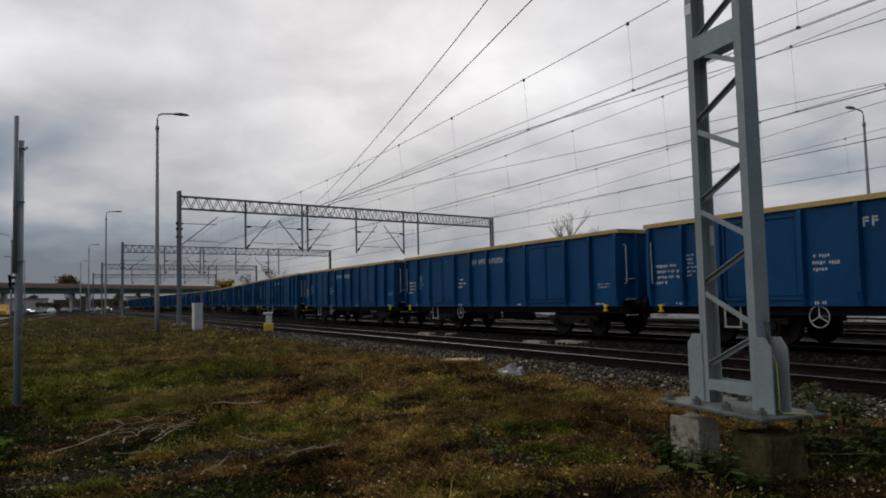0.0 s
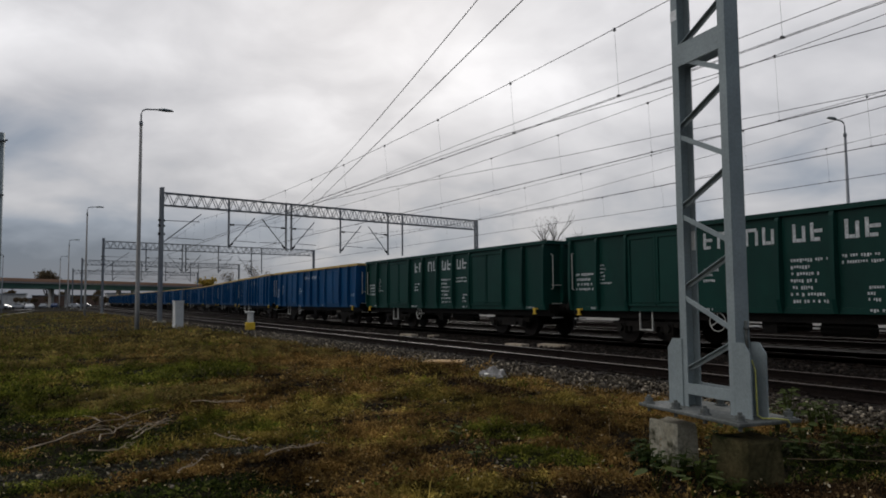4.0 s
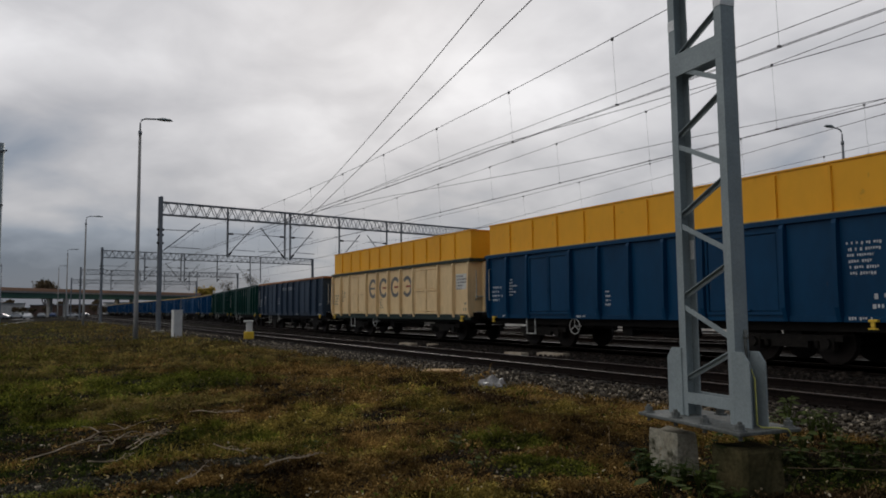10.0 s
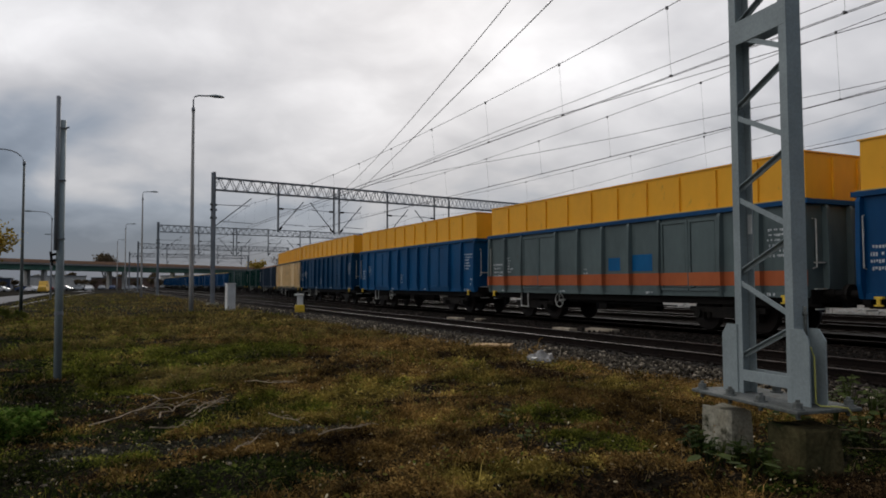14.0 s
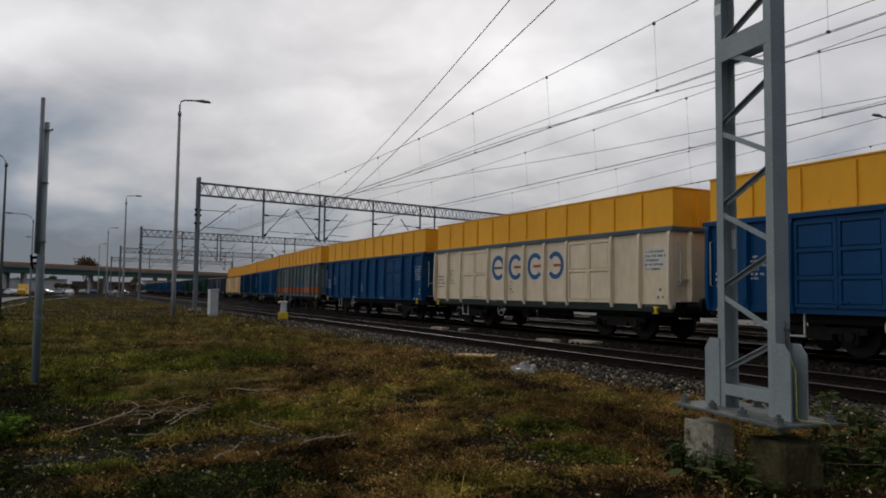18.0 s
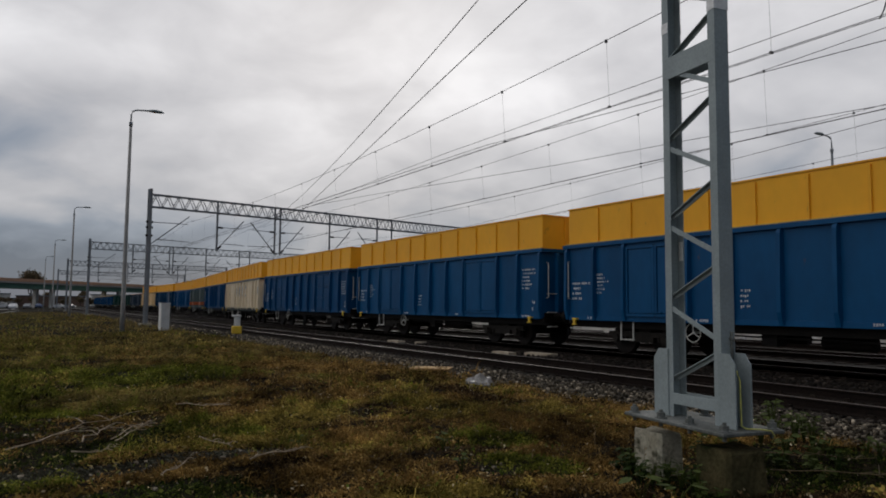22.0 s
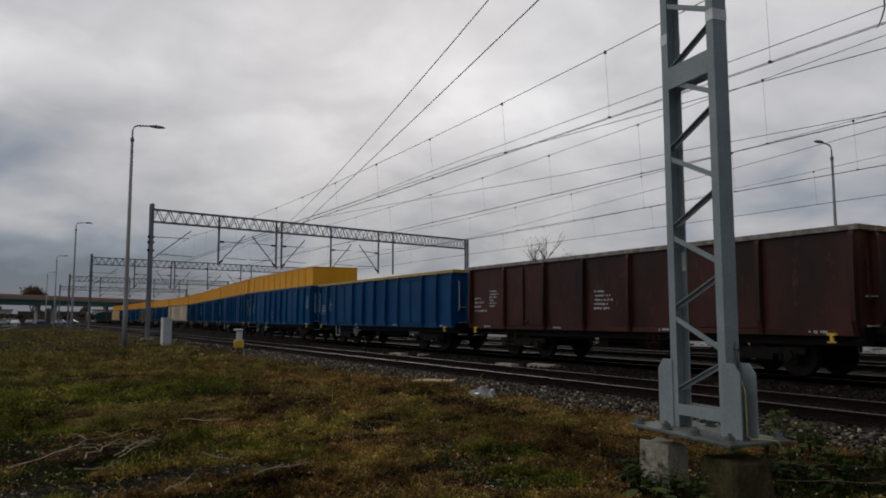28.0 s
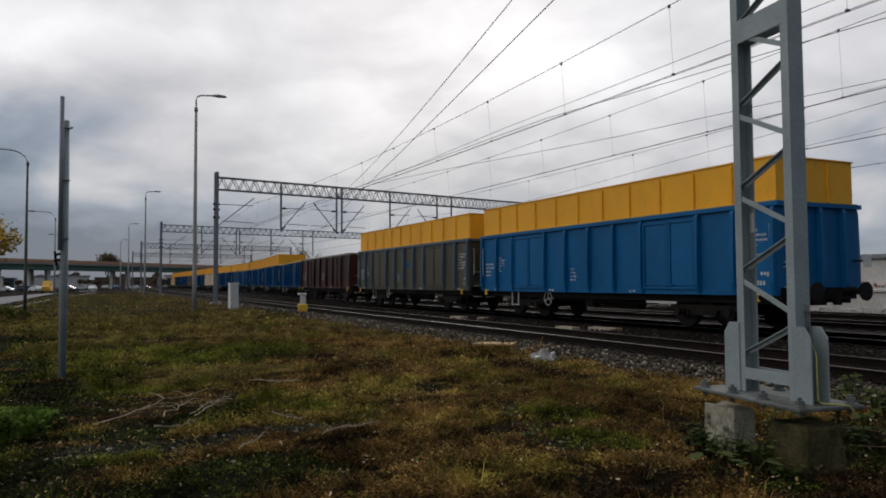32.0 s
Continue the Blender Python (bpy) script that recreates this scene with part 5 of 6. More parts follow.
while y < 200:
    part("kerb_stone", kme, None, kerb, at=pose(edge_x(y) + 0.1, y, -0.40, 0, 0, math.degrees(math.atan2(edge_x(y - 1) - edge_x(y + 1), 2.0))))
    y += 2.0

bridge = thing("road_bridge", "long road bridge with orange railing and green girders", "bridge", pose(11.9, 279, 0, 0, 0, 47.5))
part("girder", boxes((-62, 160, -5, 5, 5.7, 7.2)), M["bridge_green"], bridge, "green steel girder")
part("deck", boxes((-62, 160, -6, 6, 7.2, 7.75)), M["pole_concrete"], bridge)
part("railing", boxes((-62, 160, -6.1, -5.9, 7.75, 8.7)), M["bridge_orange"], bridge, "orange barrier along the deck")
part("railing", boxes((-62, 160, 5.9, 6.1, 7.75, 8.7)), M["bridge_orange"], bridge, "orange barrier along the deck")
for x in (-58, -41, -7, 27, 61, 95, 130):
    for yy in (-3.2, 3.2):
        part("pier", soft_box(x - 0.6, x + 0.6, yy - 0.7, yy + 0.7, -0.5, 5.7, 0.1), M["platform"], bridge, "concrete bridge pier")

def car(name, label, body, at, box_=False):
    c = thing(name, label, "car" if not box_ else "van", at, group="cars by the road")
    bm = bmesh.new()
    prof_ = ((-2.1, 0.35), (-2.15, 0.75), (-1.95, 0.92), (-1.35, 1.0), (-0.75, 1.42), (0.75, 1.45), (1.45, 1.02), (2.05, 0.85), (2.15, 0.6), (2.1, 0.35)) if not box_ else \
        ((-2.6, 0.4), (-2.65, 1.0), (-2.6, 2.3), (-2.3, 2.45), (1.2, 2.45), (1.9, 1.6), (2.6, 1.25), (2.65, 0.6), (2.6, 0.4))
    a = [bm.verts.new((-0.85 if z < 1.1 else -0.68, p, z)) for p, z in prof_]
    b = [bm.verts.new((0.85 if z < 1.1 else 0.68, p, z)) for p, z in prof_]
    bm.faces.new(a)
    bm.faces.new(b[::-1])
    for i in range(len(a)):
        bm.faces.new((a[i], a[(i + 1) % len(a)], b[(i + 1) % len(a)], b[i]))
    part("body", bm, body, c)
    for s in (-1, 1):
        part("window", boxes((*sorted((s * 0.755, s * 0.79)), -0.75, 1.0, 1.05, 1.36) if not box_ else (*sorted((s * 0.72, s * 0.79)), 1.0, 1.6, 1.3, 1.7)), M["dark"], c, "dark side window")
        for yy in (-1.35, 1.35):
            bm = bmesh.new()
            tube(bm, ((s * 0.66, yy, 0.32), (s * 0.87, yy, 0.32)), 0.32, 14)
            part("wheel", bm, M["dark"], c)
    return c


white_car = material("white_car_paint", (0.6, 0.6, 0.6), (0.5, 0.5, 0.5), rough=0.3)
grey_car = material("grey_car_paint", (0.2, 0.21, 0.22), (0.16, 0.17, 0.18), rough=0.3)
yellow_car = material("yellow_van_paint", (0.7, 0.4, 0.03), (0.6, 0.34, 0.03), rough=0.4)
red_car = material("red_car_paint", (0.4, 0.03, 0.03), (0.3, 0.03, 0.03), rough=0.3)
blue_car = material("blue_car_paint", (0.03, 0.06, 0.15), (0.02, 0.05, 0.12), rough=0.3)
car("van", "yellow delivery van on the road", yellow_car, pose(-9.1, 166, -0.38, 0, 0, 178), True)
car("car", "white car on the road", white_car, pose(-1.0, 205, -0.38, 0, 0, 174))
car("car", "grey car on the road", grey_car, pose(2.2, 230, -0.38, 0, 0, -8))
car("car", "dark blue car on the road", blue_car, pose(5.5, 255, -0.38, 0, 0, 172))
car("van", "white van parked beyond the road", white_car, pose(-19.0, 165, -0.40, 0, 0, 12), True)
car("car", "grey car parked beyond the road", grey_car, pose(-20.0, 120, -0.40, 0, 0, 75))
car("car", "white car parked beyond the road", white_car, pose(-24.0, 128, -0.40, 0, 0, 80))
car("car", "dark red car parked beyond the road", red_car, pose(-21.5, 180, -0.40, 0, 0, 20))

# platform, wall and sheds beyond the tracks
platform = thing("platform", "low concrete platform with red and white painted edge", "platform", kind="structure")
y = -30.0
i = 0
pm = mesh_of("platform_panel", soft_box(-0.12, 0.12, -1.22, 1.22, -0.5, 0.80, 0.015), M["platform"])
cm = [mesh_of("coping", soft_box(-0.2, 0.8, -1.23, 1.23, 0.80, 0.92, 0.01), m_) for m_ in (M["platform"], material("red_coping_paint", (0.38, 0.045, 0.04), (0.28, 0.04, 0.035), rough=0.7))]
while y < 31:
    part("panel", pm, None, platform, at=pose(28.2, y, 0))
    part("coping", cm[0], None, platform, at=pose(28.2, y, 0))
    y += 2.46
part("paving", boxes((29.0, 35.8, -32, 30, -0.5, 0.91)), M["asphalt"], platform)
spray = [material("graffiti_" + n_, c_, tuple(q * 0.7 for q in c_), rough=0.7) for n_, c_ in (("white", (0.6, 0.6, 0.58)), ("maroon", (0.2, 0.05, 0.05)), ("rust", (0.35, 0.14, 0.06)), ("grey", (0.25, 0.25, 0.26)), ("teal", (0.08, 0.2, 0.2)))]
wall = thing("yard_wall", "concrete yard wall covered in faded graffiti", "wall")
part("wall_panel", boxes((36.0, 36.3, -20, 60, -0.5, 1.42)), M["platform"], wall)
rr = random.Random(5)
y = 8.0
while y < 55:
    bm = bmesh.new()
    h = rr.uniform(0.3, 0.6)
    for k in range(5):
        z = rr.uniform(0.72, 0.82)
        ring(bm, (35.985, y + k * 0.3, z + h * 0.5), h * rr.uniform(0.22, 0.42), 0.045, n=8, a0=rr.uniform(0, 3), a1=rr.uniform(4, 7))
    part("graffiti", bm, rr.choice(spray), wall, "painted graffiti scrawl")
    y += rr.uniform(1.0, 1.5)
y = 4.0
bm = bmesh.new()
while y < 30:
    for k in range(3):
        ring(bm, (28.07, y + rr.uniform(-0.5, 0.5), -0.10 + rr.uniform(-0.05, 0.08)), rr.uniform(0.12, 0.22), 0.045, n=8, a0=rr.uniform(0, 3), a1=rr.uniform(4, 7))
    y += rr.uniform(0.5, 0.9)
tagged(part("graffiti", bm, spray[0], platform, "white graffiti scrawl along the platform face"), kind="stuff")


M["shed_blue"] = material("dark_blue_cladding", (0.03, 0.045, 0.09), (0.025, 0.035, 0.07), rough=0.6, big=0.5, grain=0.15)
M["shed_brick"] = material("brown_brick_wall", (0.16, 0.10, 0.07), (0.12, 0.075, 0.055), rough=0.9, big=0.5, grain=0.25)


def shed(name, label, x, y, w, l, h, rz=0.0, roof="galv_far", walls="pole_concrete", windows=6):
    b = thing(name, label, "building", pose(x, y, -0.45, 0, 0, rz), group="buildings beyond the tracks")
    part("wall", boxes((-w / 2, w / 2, -l / 2, l / 2, 0, h)), M[walls], b)
    part("roof", boxes((-w / 2 - 0.4, w / 2 + 0.4, -l / 2 - 0.4, l / 2 + 0.4, h, h + 0.35)), M[roof], b, "flat grey roof")
    for k in range(windows):
        yy = -l / 2 + l * (k + 0.5) / windows
        wn_ = part("window", boxes((-w / 2 - 0.03, -w / 2 - 0.005, yy - 0.8, yy + 0.8, h * 0.45, h * 0.8)), M["dark"], b, "dark window")
    return b


shed("shed", "low grey shed with a flat roof beyond the yard wall", 68, 42, 14, 60, 3.6, walls="platform")
shed("shed", "long pale warehouse beyond the tracks", 100, 120, 16, 60, 3.6)
shed("warehouse", "pale warehouse beside the road near the bridge", 26, 390, 60, 14, 3.6, 0, windows=4)
for x, y, w, h, m_, lab in ((-42, 330, 26, 4.2, "shed_blue", "low dark blue hall beyond the road"), (-14, 350, 22, 5.2, "platform", "pale hall beyond the bridge"),
                            (12, 362, 26, 4.6, "shed_brick", "brown brick building beyond the bridge"), (44, 372, 30, 5.6, "platform", "long pale hall beyond the bridge"),
                            (78, 380, 30, 5.0, "shed_blue", "dark hall beyond the bridge"), (-70, 320, 24, 5.0, "shed_brick", "brown building beyond the road")):
    shed("hall", lab, x, y, w, 12, h, 0, walls=m_, windows=3)
shed("warehouse", "low pale building beyond the road", -46, 300, 30, 14, 4.4, 0, "rail", windows=4)


# ---- trees ----
def tree(name, label, x, y, h, spread, leaf, n_leaf, seed, size=0.25, base=-0.4, thick=0.022, deep=5):
    rr = random.Random(seed)
    t = thing(name, label, "tree", pose(x, y, base), group="trees")
    bm = bmesh.new()
    tips = []

    def grow(p, d, ln, r, depth):
        q = p + d * ln
        mid_ = p.lerp(q, 0.5) + Vector((rr.uniform(-1, 1), rr.uniform(-1, 1), 0)) * ln * 0.06
        tube(bm, (p, mid_, q), (r, r * 0.85, r * 0.65), 5 if depth > 1 else 8)
        tips.append((q, depth))
        if depth < deep:
            for k in range(3 if depth < 3 else 2):
                nd = (d + Vector((rr.uniform(-1, 1), rr.uniform(-1, 1), rr.uniform(-0.15, 0.75))) * spread).normalized()
                grow(p.lerp(q, rr.uniform(0.6, 1.0)), nd, ln * rr.uniform(0.58, 0.8), r * 0.58, depth + 1)

    grow(Vector((0, 0, -0.2)), Vector((0, 0, 1)), h * 0.3, h * thick, 0)
    part("trunk", bm, M["bark"], t)
    if n_leaf:
        ends = [p for p, d_ in tips if d_ >= min(3, deep - 1)]
        vv, ff = [], []
        for k in range(n_leaf):
            c = rr.choice(ends) + Vector((rr.gauss(0, 1), rr.gauss(0, 1), rr.gauss(0, 1))) * h * 0.035
            a = Vector((rr.uniform(-1, 1), rr.uniform(-1, 1), rr.uniform(-1, 1))).normalized() * size
            b = a.cross(Vector((rr.uniform(-1, 1), rr.uniform(-1, 1), rr.uniform(-1, 1)))).normalized() * size * 0.6
            i0 = len(vv)
            vv += [tuple(c - a), tuple(c + b), tuple(c + a), tuple(c - b)]
            ff.append((i0, i0 + 1, i0 + 2, i0 + 3))
        tagged(part("crown", sheet("crown", vv, ff, M[leaf]), None, t, "loose crown of small leaves"), kind="stuff")
    return t


tree("tree", "autumn birch with thin yellow leaves beside the road", -5.45, 36, 6.6, 0.75, "leaf_yellow", 5200, 11, 0.085)
for k, (x, y, h) in enumerate(((-4.3, 35.5, 1.7), (-3.6, 36.5, 1.3), (-5.0, 33.5, 2.0), (-3.0, 38.0, 1.0))):
    tree("bush", "yellow-green bush at the edge of the field", x, y, h, 0.95, "leaf_bush", 900, 60 + k, 0.05, deep=4)
tree("tree", "bare brown tree rising behind the bridge", 4.7, 372, 21, 0.7, "leaf_brown", 1500, 4, 0.5)
tree("tree", "bare tree behind the tracks", 78, 100.5, 21.5, 0.5, "leaf_brown", 60, 21, 0.12, thick=0.011)
tree("tree", "small bare tree behind the tracks", 84.5, 100.5, 20.5, 0.5, "leaf_brown", 60, 22, 0.12, thick=0.011)
tree("tree", "bare grey tree beyond the gantries", 58.5, 250, 17, 0.65, "leaf_brown", 120, 31, 0.3, thick=0.010)
tree("tree", "yellow autumn tree beyond the gantries", 52, 262, 12, 0.7, "leaf_yellow", 1500, 33, 0.35)
tree("tree", "bare grey tree beyond the gantries", 69, 258, 19, 0.65, "leaf_brown", 120, 35, 0.3, thick=0.010)
rr = random.Random(77)
for k in range(34):
    x, y = rr.uniform(-150, 130), rr.uniform(360, 420)
    tree("tree", "leafless brown tree in a distant row", x, y, rr.uniform(7, 11), 0.75, "leaf_brown", 500, 200 + k, 0.6, deep=3)
for k in range(24):
    x, y = -40 + 4.6 * k + rr.uniform(-2, 2), rr.uniform(306, 330) + max(0, k - 10) * 4
    tree("bush", "brown autumn bush beyond the bridge", x, y, rr.uniform(4.0, 6.5), 1.05, "leaf_brown", 700, 400 + k, 0.4, deep=3)
for x, y, rz, m_, lab in ((-12.5, 190, 30, white_car, "white car parked by the road"), (-7.0, 212, 60, grey_car, "grey car parked by the road"), (-16.0, 215, 80, blue_car, "dark blue car parked by the road"),
                         (-4.0, 240, 85, white_car, "white car parked by the road"), (-13.0, 245, 75, red_car, "red car parked by the road"), (-20.5, 205, 70, white_car, "white car parked by the road"),
                         (10.5, 250, 80, white_car, "white car parked by the bridge"), (14.0, 262, 70, grey_car, "grey car parked by the bridge")):
    car("car", lab, m_, pose(x, y, -0.45 if x < -14 or x > 9 else -0.38, 0, 0, rz))


# ---- vegetation and loose stones ----
rng = np.random.default_rng(7)


def smooth_noise(x, y, scale, seed):
    return np.array([noise.noise(Vector((a * scale, b * scale, seed))) for a, b in zip(x, y)])


def ground_at(x, y):
    return np.array([ground_z(a, b) for a, b in zip(x, y)])


def blades(cx, cy, cz, per, height, width, lean, spread):
    """Bent grass blades in tufts at the given places; arrays of vertices and faces."""
    n = len(cx) * per
    bx = np.repeat(cx, per) + rng.normal(0, spread, n)
    by = np.repeat(cy, per) + rng.normal(0, spread, n)
    bz = np.repeat(cz, per) - 0.02
    h = np.repeat(height, per) * rng.uniform(0.45, 1.15, n)
    a = rng.uniform(0, 2 * np.pi, n)
    ln = h * rng.uniform(0.2, 1.0, n) * lean
    dx, dy = np.cos(a) * ln, np.sin(a) * ln
    b = rng.uniform(0, 2 * np.pi, n)
    w = width * rng.uniform(0.6, 1.3, n)
    sx, sy = np.cos(b) * w / 2, np.sin(b) * w / 2
    v = np.empty((n, 5, 3))
    v[:, 0] = np.stack([bx - sx, by - sy, bz], -1)
    v[:, 1] = np.stack([bx + sx, by + sy, bz], -1)
    v[:, 2] = np.stack([bx + sx * 0.8 + dx * 0.35, by + sy * 0.8 + dy * 0.35, bz + h * 0.6], -1)
    v[:, 3] = np.stack([bx - sx * 0.8 + dx * 0.35, by - sy * 0.8 + dy * 0.35, bz + h * 0.6], -1)
    v[:, 4] = np.stack([bx + dx, by + dy, bz + h * rng.uniform(0.75, 1.0, n)], -1)
    return v


def blade_object(name, v, mat_, label, category="grass"):
    n = len(v)
    me = bpy.data.meshes.new(name)
    me.vertices.add(n * 5)
    me.vertices.foreach_set("co", v.reshape(-1).astype(np.float32))
    idx = (np.arange(n)[:, None] * 5 + np.array([0, 1, 2, 3, 3, 2, 4])).reshape(-1)
    me.loops.add(n * 7)
    me.loops.foreach_set("vertex_index", idx.astype(np.int32))
    me.polygons.add(n * 2)
    starts = (np.arange(n)[:, None] * 7 + np.array([0, 4])).reshape(-1)
    me.polygons.foreach_set("loop_start", starts.astype(np.int32))
    me.polygons.foreach_set("loop_total", np.tile([4, 3], n).astype(np.int32))
    me.materials.append(mat_)
    me.update(calc_edges=True)
    me.validate()
    return tagged(new(name, me), label, category, kind="stuff")


def scatter(n, d0, d1, a0, a1, power=1.0):
    d = d0 + (d1 - d0) * rng.random(n) ** power
    a = np.radians(rng.uniform(a0, a1, n))
    return np.sin(a) * d, np.cos(a) * d


def plant_material(name, shades, rough=0.9):
    """Each blade or leaf has a shade of its own; broad noise makes patches lighter and darker, painting in highlights
    and shaded hollows.
    """
    m = bpy.data.materials.new(name)
    m.use_nodes = True
    n, l = m.node_tree.nodes, m.node_tree.links
    bs_ = n["Principled BSDF"]
    bs_.inputs["Roughness"].default_value, bs_.inputs["Specular IOR Level"].default_value = rough, 0.03
    geo = n.new("ShaderNodeNewGeometry")
    ramp = n.new("ShaderNodeValToRGB")
    els = ramp.color_ramp.elements
    els[0].color, els[1].color = (*shades[0], 1), (*shades[-1], 1)
    for i, c in enumerate(shades[1:-1]):
        els.new((i + 1) / (len(shades) - 1)).color = (*c, 1)
    l.new(geo.outputs["Random Per Island"], ramp.inputs[0])
    co = n.new("ShaderNodeTexCoord")
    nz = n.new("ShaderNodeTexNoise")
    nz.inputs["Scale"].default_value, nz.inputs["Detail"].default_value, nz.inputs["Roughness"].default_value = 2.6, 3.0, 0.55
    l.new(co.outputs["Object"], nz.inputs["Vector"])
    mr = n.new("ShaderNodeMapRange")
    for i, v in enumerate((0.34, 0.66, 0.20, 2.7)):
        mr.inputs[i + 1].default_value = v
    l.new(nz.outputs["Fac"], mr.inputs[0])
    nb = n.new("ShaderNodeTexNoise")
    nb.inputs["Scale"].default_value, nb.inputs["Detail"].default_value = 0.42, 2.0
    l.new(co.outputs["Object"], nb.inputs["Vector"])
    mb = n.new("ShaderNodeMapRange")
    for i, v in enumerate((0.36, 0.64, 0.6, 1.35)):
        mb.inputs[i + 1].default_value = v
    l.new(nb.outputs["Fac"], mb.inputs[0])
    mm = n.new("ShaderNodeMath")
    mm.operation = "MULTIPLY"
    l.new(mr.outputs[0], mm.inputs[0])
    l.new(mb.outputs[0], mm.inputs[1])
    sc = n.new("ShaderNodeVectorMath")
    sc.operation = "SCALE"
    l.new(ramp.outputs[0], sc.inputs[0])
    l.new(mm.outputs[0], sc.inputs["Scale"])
    l.new(sc.outputs[0], bs_.inputs["Base Color"])
    # thin leaves let light through
    tr = n.new("ShaderNodeBsdfTranslucent")
    l.new(sc.outputs[0], tr.inputs["Color"])
    mx = n.new("ShaderNodeMixShader")
    mx.inputs[0].default_value = 0.32
    l.new(bs_.outputs[0], mx.inputs[1])
    l.new(tr.outputs[0], mx.inputs[2])
    out = [q for q in n if q.bl_idname == "ShaderNodeOutputMaterial"][0]
    l.new(mx.outputs[0], out.inputs["Surface"])
    return m


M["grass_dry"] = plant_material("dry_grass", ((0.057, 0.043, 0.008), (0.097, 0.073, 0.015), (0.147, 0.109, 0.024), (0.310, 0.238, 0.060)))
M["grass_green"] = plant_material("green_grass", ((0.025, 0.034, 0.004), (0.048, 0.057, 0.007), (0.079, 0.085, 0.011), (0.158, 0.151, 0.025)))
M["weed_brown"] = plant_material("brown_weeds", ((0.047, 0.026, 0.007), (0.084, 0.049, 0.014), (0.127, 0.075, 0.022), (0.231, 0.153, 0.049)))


def leaflets(cx, cy, cz, size):
    """Small tilted leaves lying at the given places, each of five corners like a blade."""
    n = len(cx)
    a = rng.uniform(0, 2 * np.pi, n)
    tilt = rng.normal(0.15, 0.5, n)
    roll = rng.normal(0.0, 0.5, n)
    s = size * rng.uniform(0.5, 1.5, n)
    d = np.stack([np.cos(a) * np.cos(tilt), np.sin(a) * np.cos(tilt), np.sin(tilt)], -1) * s[:, None]
    w = np.stack([-np.sin(a) * np.cos(roll), np.cos(a) * np.cos(roll), np.sin(roll)], -1) * (s * rng.uniform(0.18, 0.42, n))[:, None]
    c = np.stack([cx, cy, cz], -1)
    v = np.empty((n, 5, 3))
    v[:, 0], v[:, 1] = c - w * 0.4, c + w * 0.4
    v[:, 2], v[:, 3] = c + d * 0.55 + w, c + d * 0.55 - w
    v[:, 4] = c + d
    return v


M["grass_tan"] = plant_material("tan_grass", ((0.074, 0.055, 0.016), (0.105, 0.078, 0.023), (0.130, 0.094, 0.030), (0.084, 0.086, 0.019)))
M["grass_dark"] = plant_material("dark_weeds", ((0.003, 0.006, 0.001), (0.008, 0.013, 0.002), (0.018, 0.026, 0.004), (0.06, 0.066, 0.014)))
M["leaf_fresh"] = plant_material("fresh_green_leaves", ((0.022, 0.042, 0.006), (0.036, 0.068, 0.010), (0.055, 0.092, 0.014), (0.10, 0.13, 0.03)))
PATHWAY = ((-0.1, 7.5), (0.5, 7.35), (1.0, 7.35), (1.6, 7.6), (2.4, 7.5))
# (x, y, radius across, radius along, kind of growth that covers the spot); grass_dark spots also paint in shade
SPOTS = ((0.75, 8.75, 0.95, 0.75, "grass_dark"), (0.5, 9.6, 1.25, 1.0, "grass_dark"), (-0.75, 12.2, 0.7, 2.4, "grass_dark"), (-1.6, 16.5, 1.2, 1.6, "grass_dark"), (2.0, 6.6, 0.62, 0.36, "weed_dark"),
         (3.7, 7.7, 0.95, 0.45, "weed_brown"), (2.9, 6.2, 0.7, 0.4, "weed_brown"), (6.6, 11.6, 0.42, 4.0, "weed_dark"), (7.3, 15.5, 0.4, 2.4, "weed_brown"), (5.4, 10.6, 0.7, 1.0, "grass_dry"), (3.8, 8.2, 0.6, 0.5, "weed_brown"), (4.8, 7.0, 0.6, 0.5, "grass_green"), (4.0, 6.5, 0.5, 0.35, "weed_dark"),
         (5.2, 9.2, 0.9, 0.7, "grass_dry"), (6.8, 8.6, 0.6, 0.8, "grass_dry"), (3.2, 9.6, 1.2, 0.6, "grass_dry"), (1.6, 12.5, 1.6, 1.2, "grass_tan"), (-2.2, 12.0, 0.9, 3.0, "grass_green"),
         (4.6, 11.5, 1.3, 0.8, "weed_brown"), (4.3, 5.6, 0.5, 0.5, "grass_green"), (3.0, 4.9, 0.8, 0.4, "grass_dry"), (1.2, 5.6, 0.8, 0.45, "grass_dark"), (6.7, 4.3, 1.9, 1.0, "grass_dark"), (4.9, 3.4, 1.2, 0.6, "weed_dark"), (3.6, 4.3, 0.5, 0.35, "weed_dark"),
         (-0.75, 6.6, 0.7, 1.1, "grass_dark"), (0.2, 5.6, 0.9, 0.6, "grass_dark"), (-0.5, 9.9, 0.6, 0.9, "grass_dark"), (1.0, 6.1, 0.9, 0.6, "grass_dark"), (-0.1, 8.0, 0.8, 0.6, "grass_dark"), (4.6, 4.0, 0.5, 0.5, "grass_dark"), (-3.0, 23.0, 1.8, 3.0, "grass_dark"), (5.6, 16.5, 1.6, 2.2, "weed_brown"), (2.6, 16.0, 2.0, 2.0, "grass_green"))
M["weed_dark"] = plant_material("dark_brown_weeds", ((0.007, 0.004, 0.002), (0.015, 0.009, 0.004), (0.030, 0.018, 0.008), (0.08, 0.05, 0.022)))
GROWTHS = ("grass_dry", "grass_green", "weed_brown", "grass_tan", "grass_dark", "weed_dark")


def trodden(x, y):
    """How far a place lies from the trodden strip, as a share of the strip's half width."""
    best = np.full(len(x), 9.0)
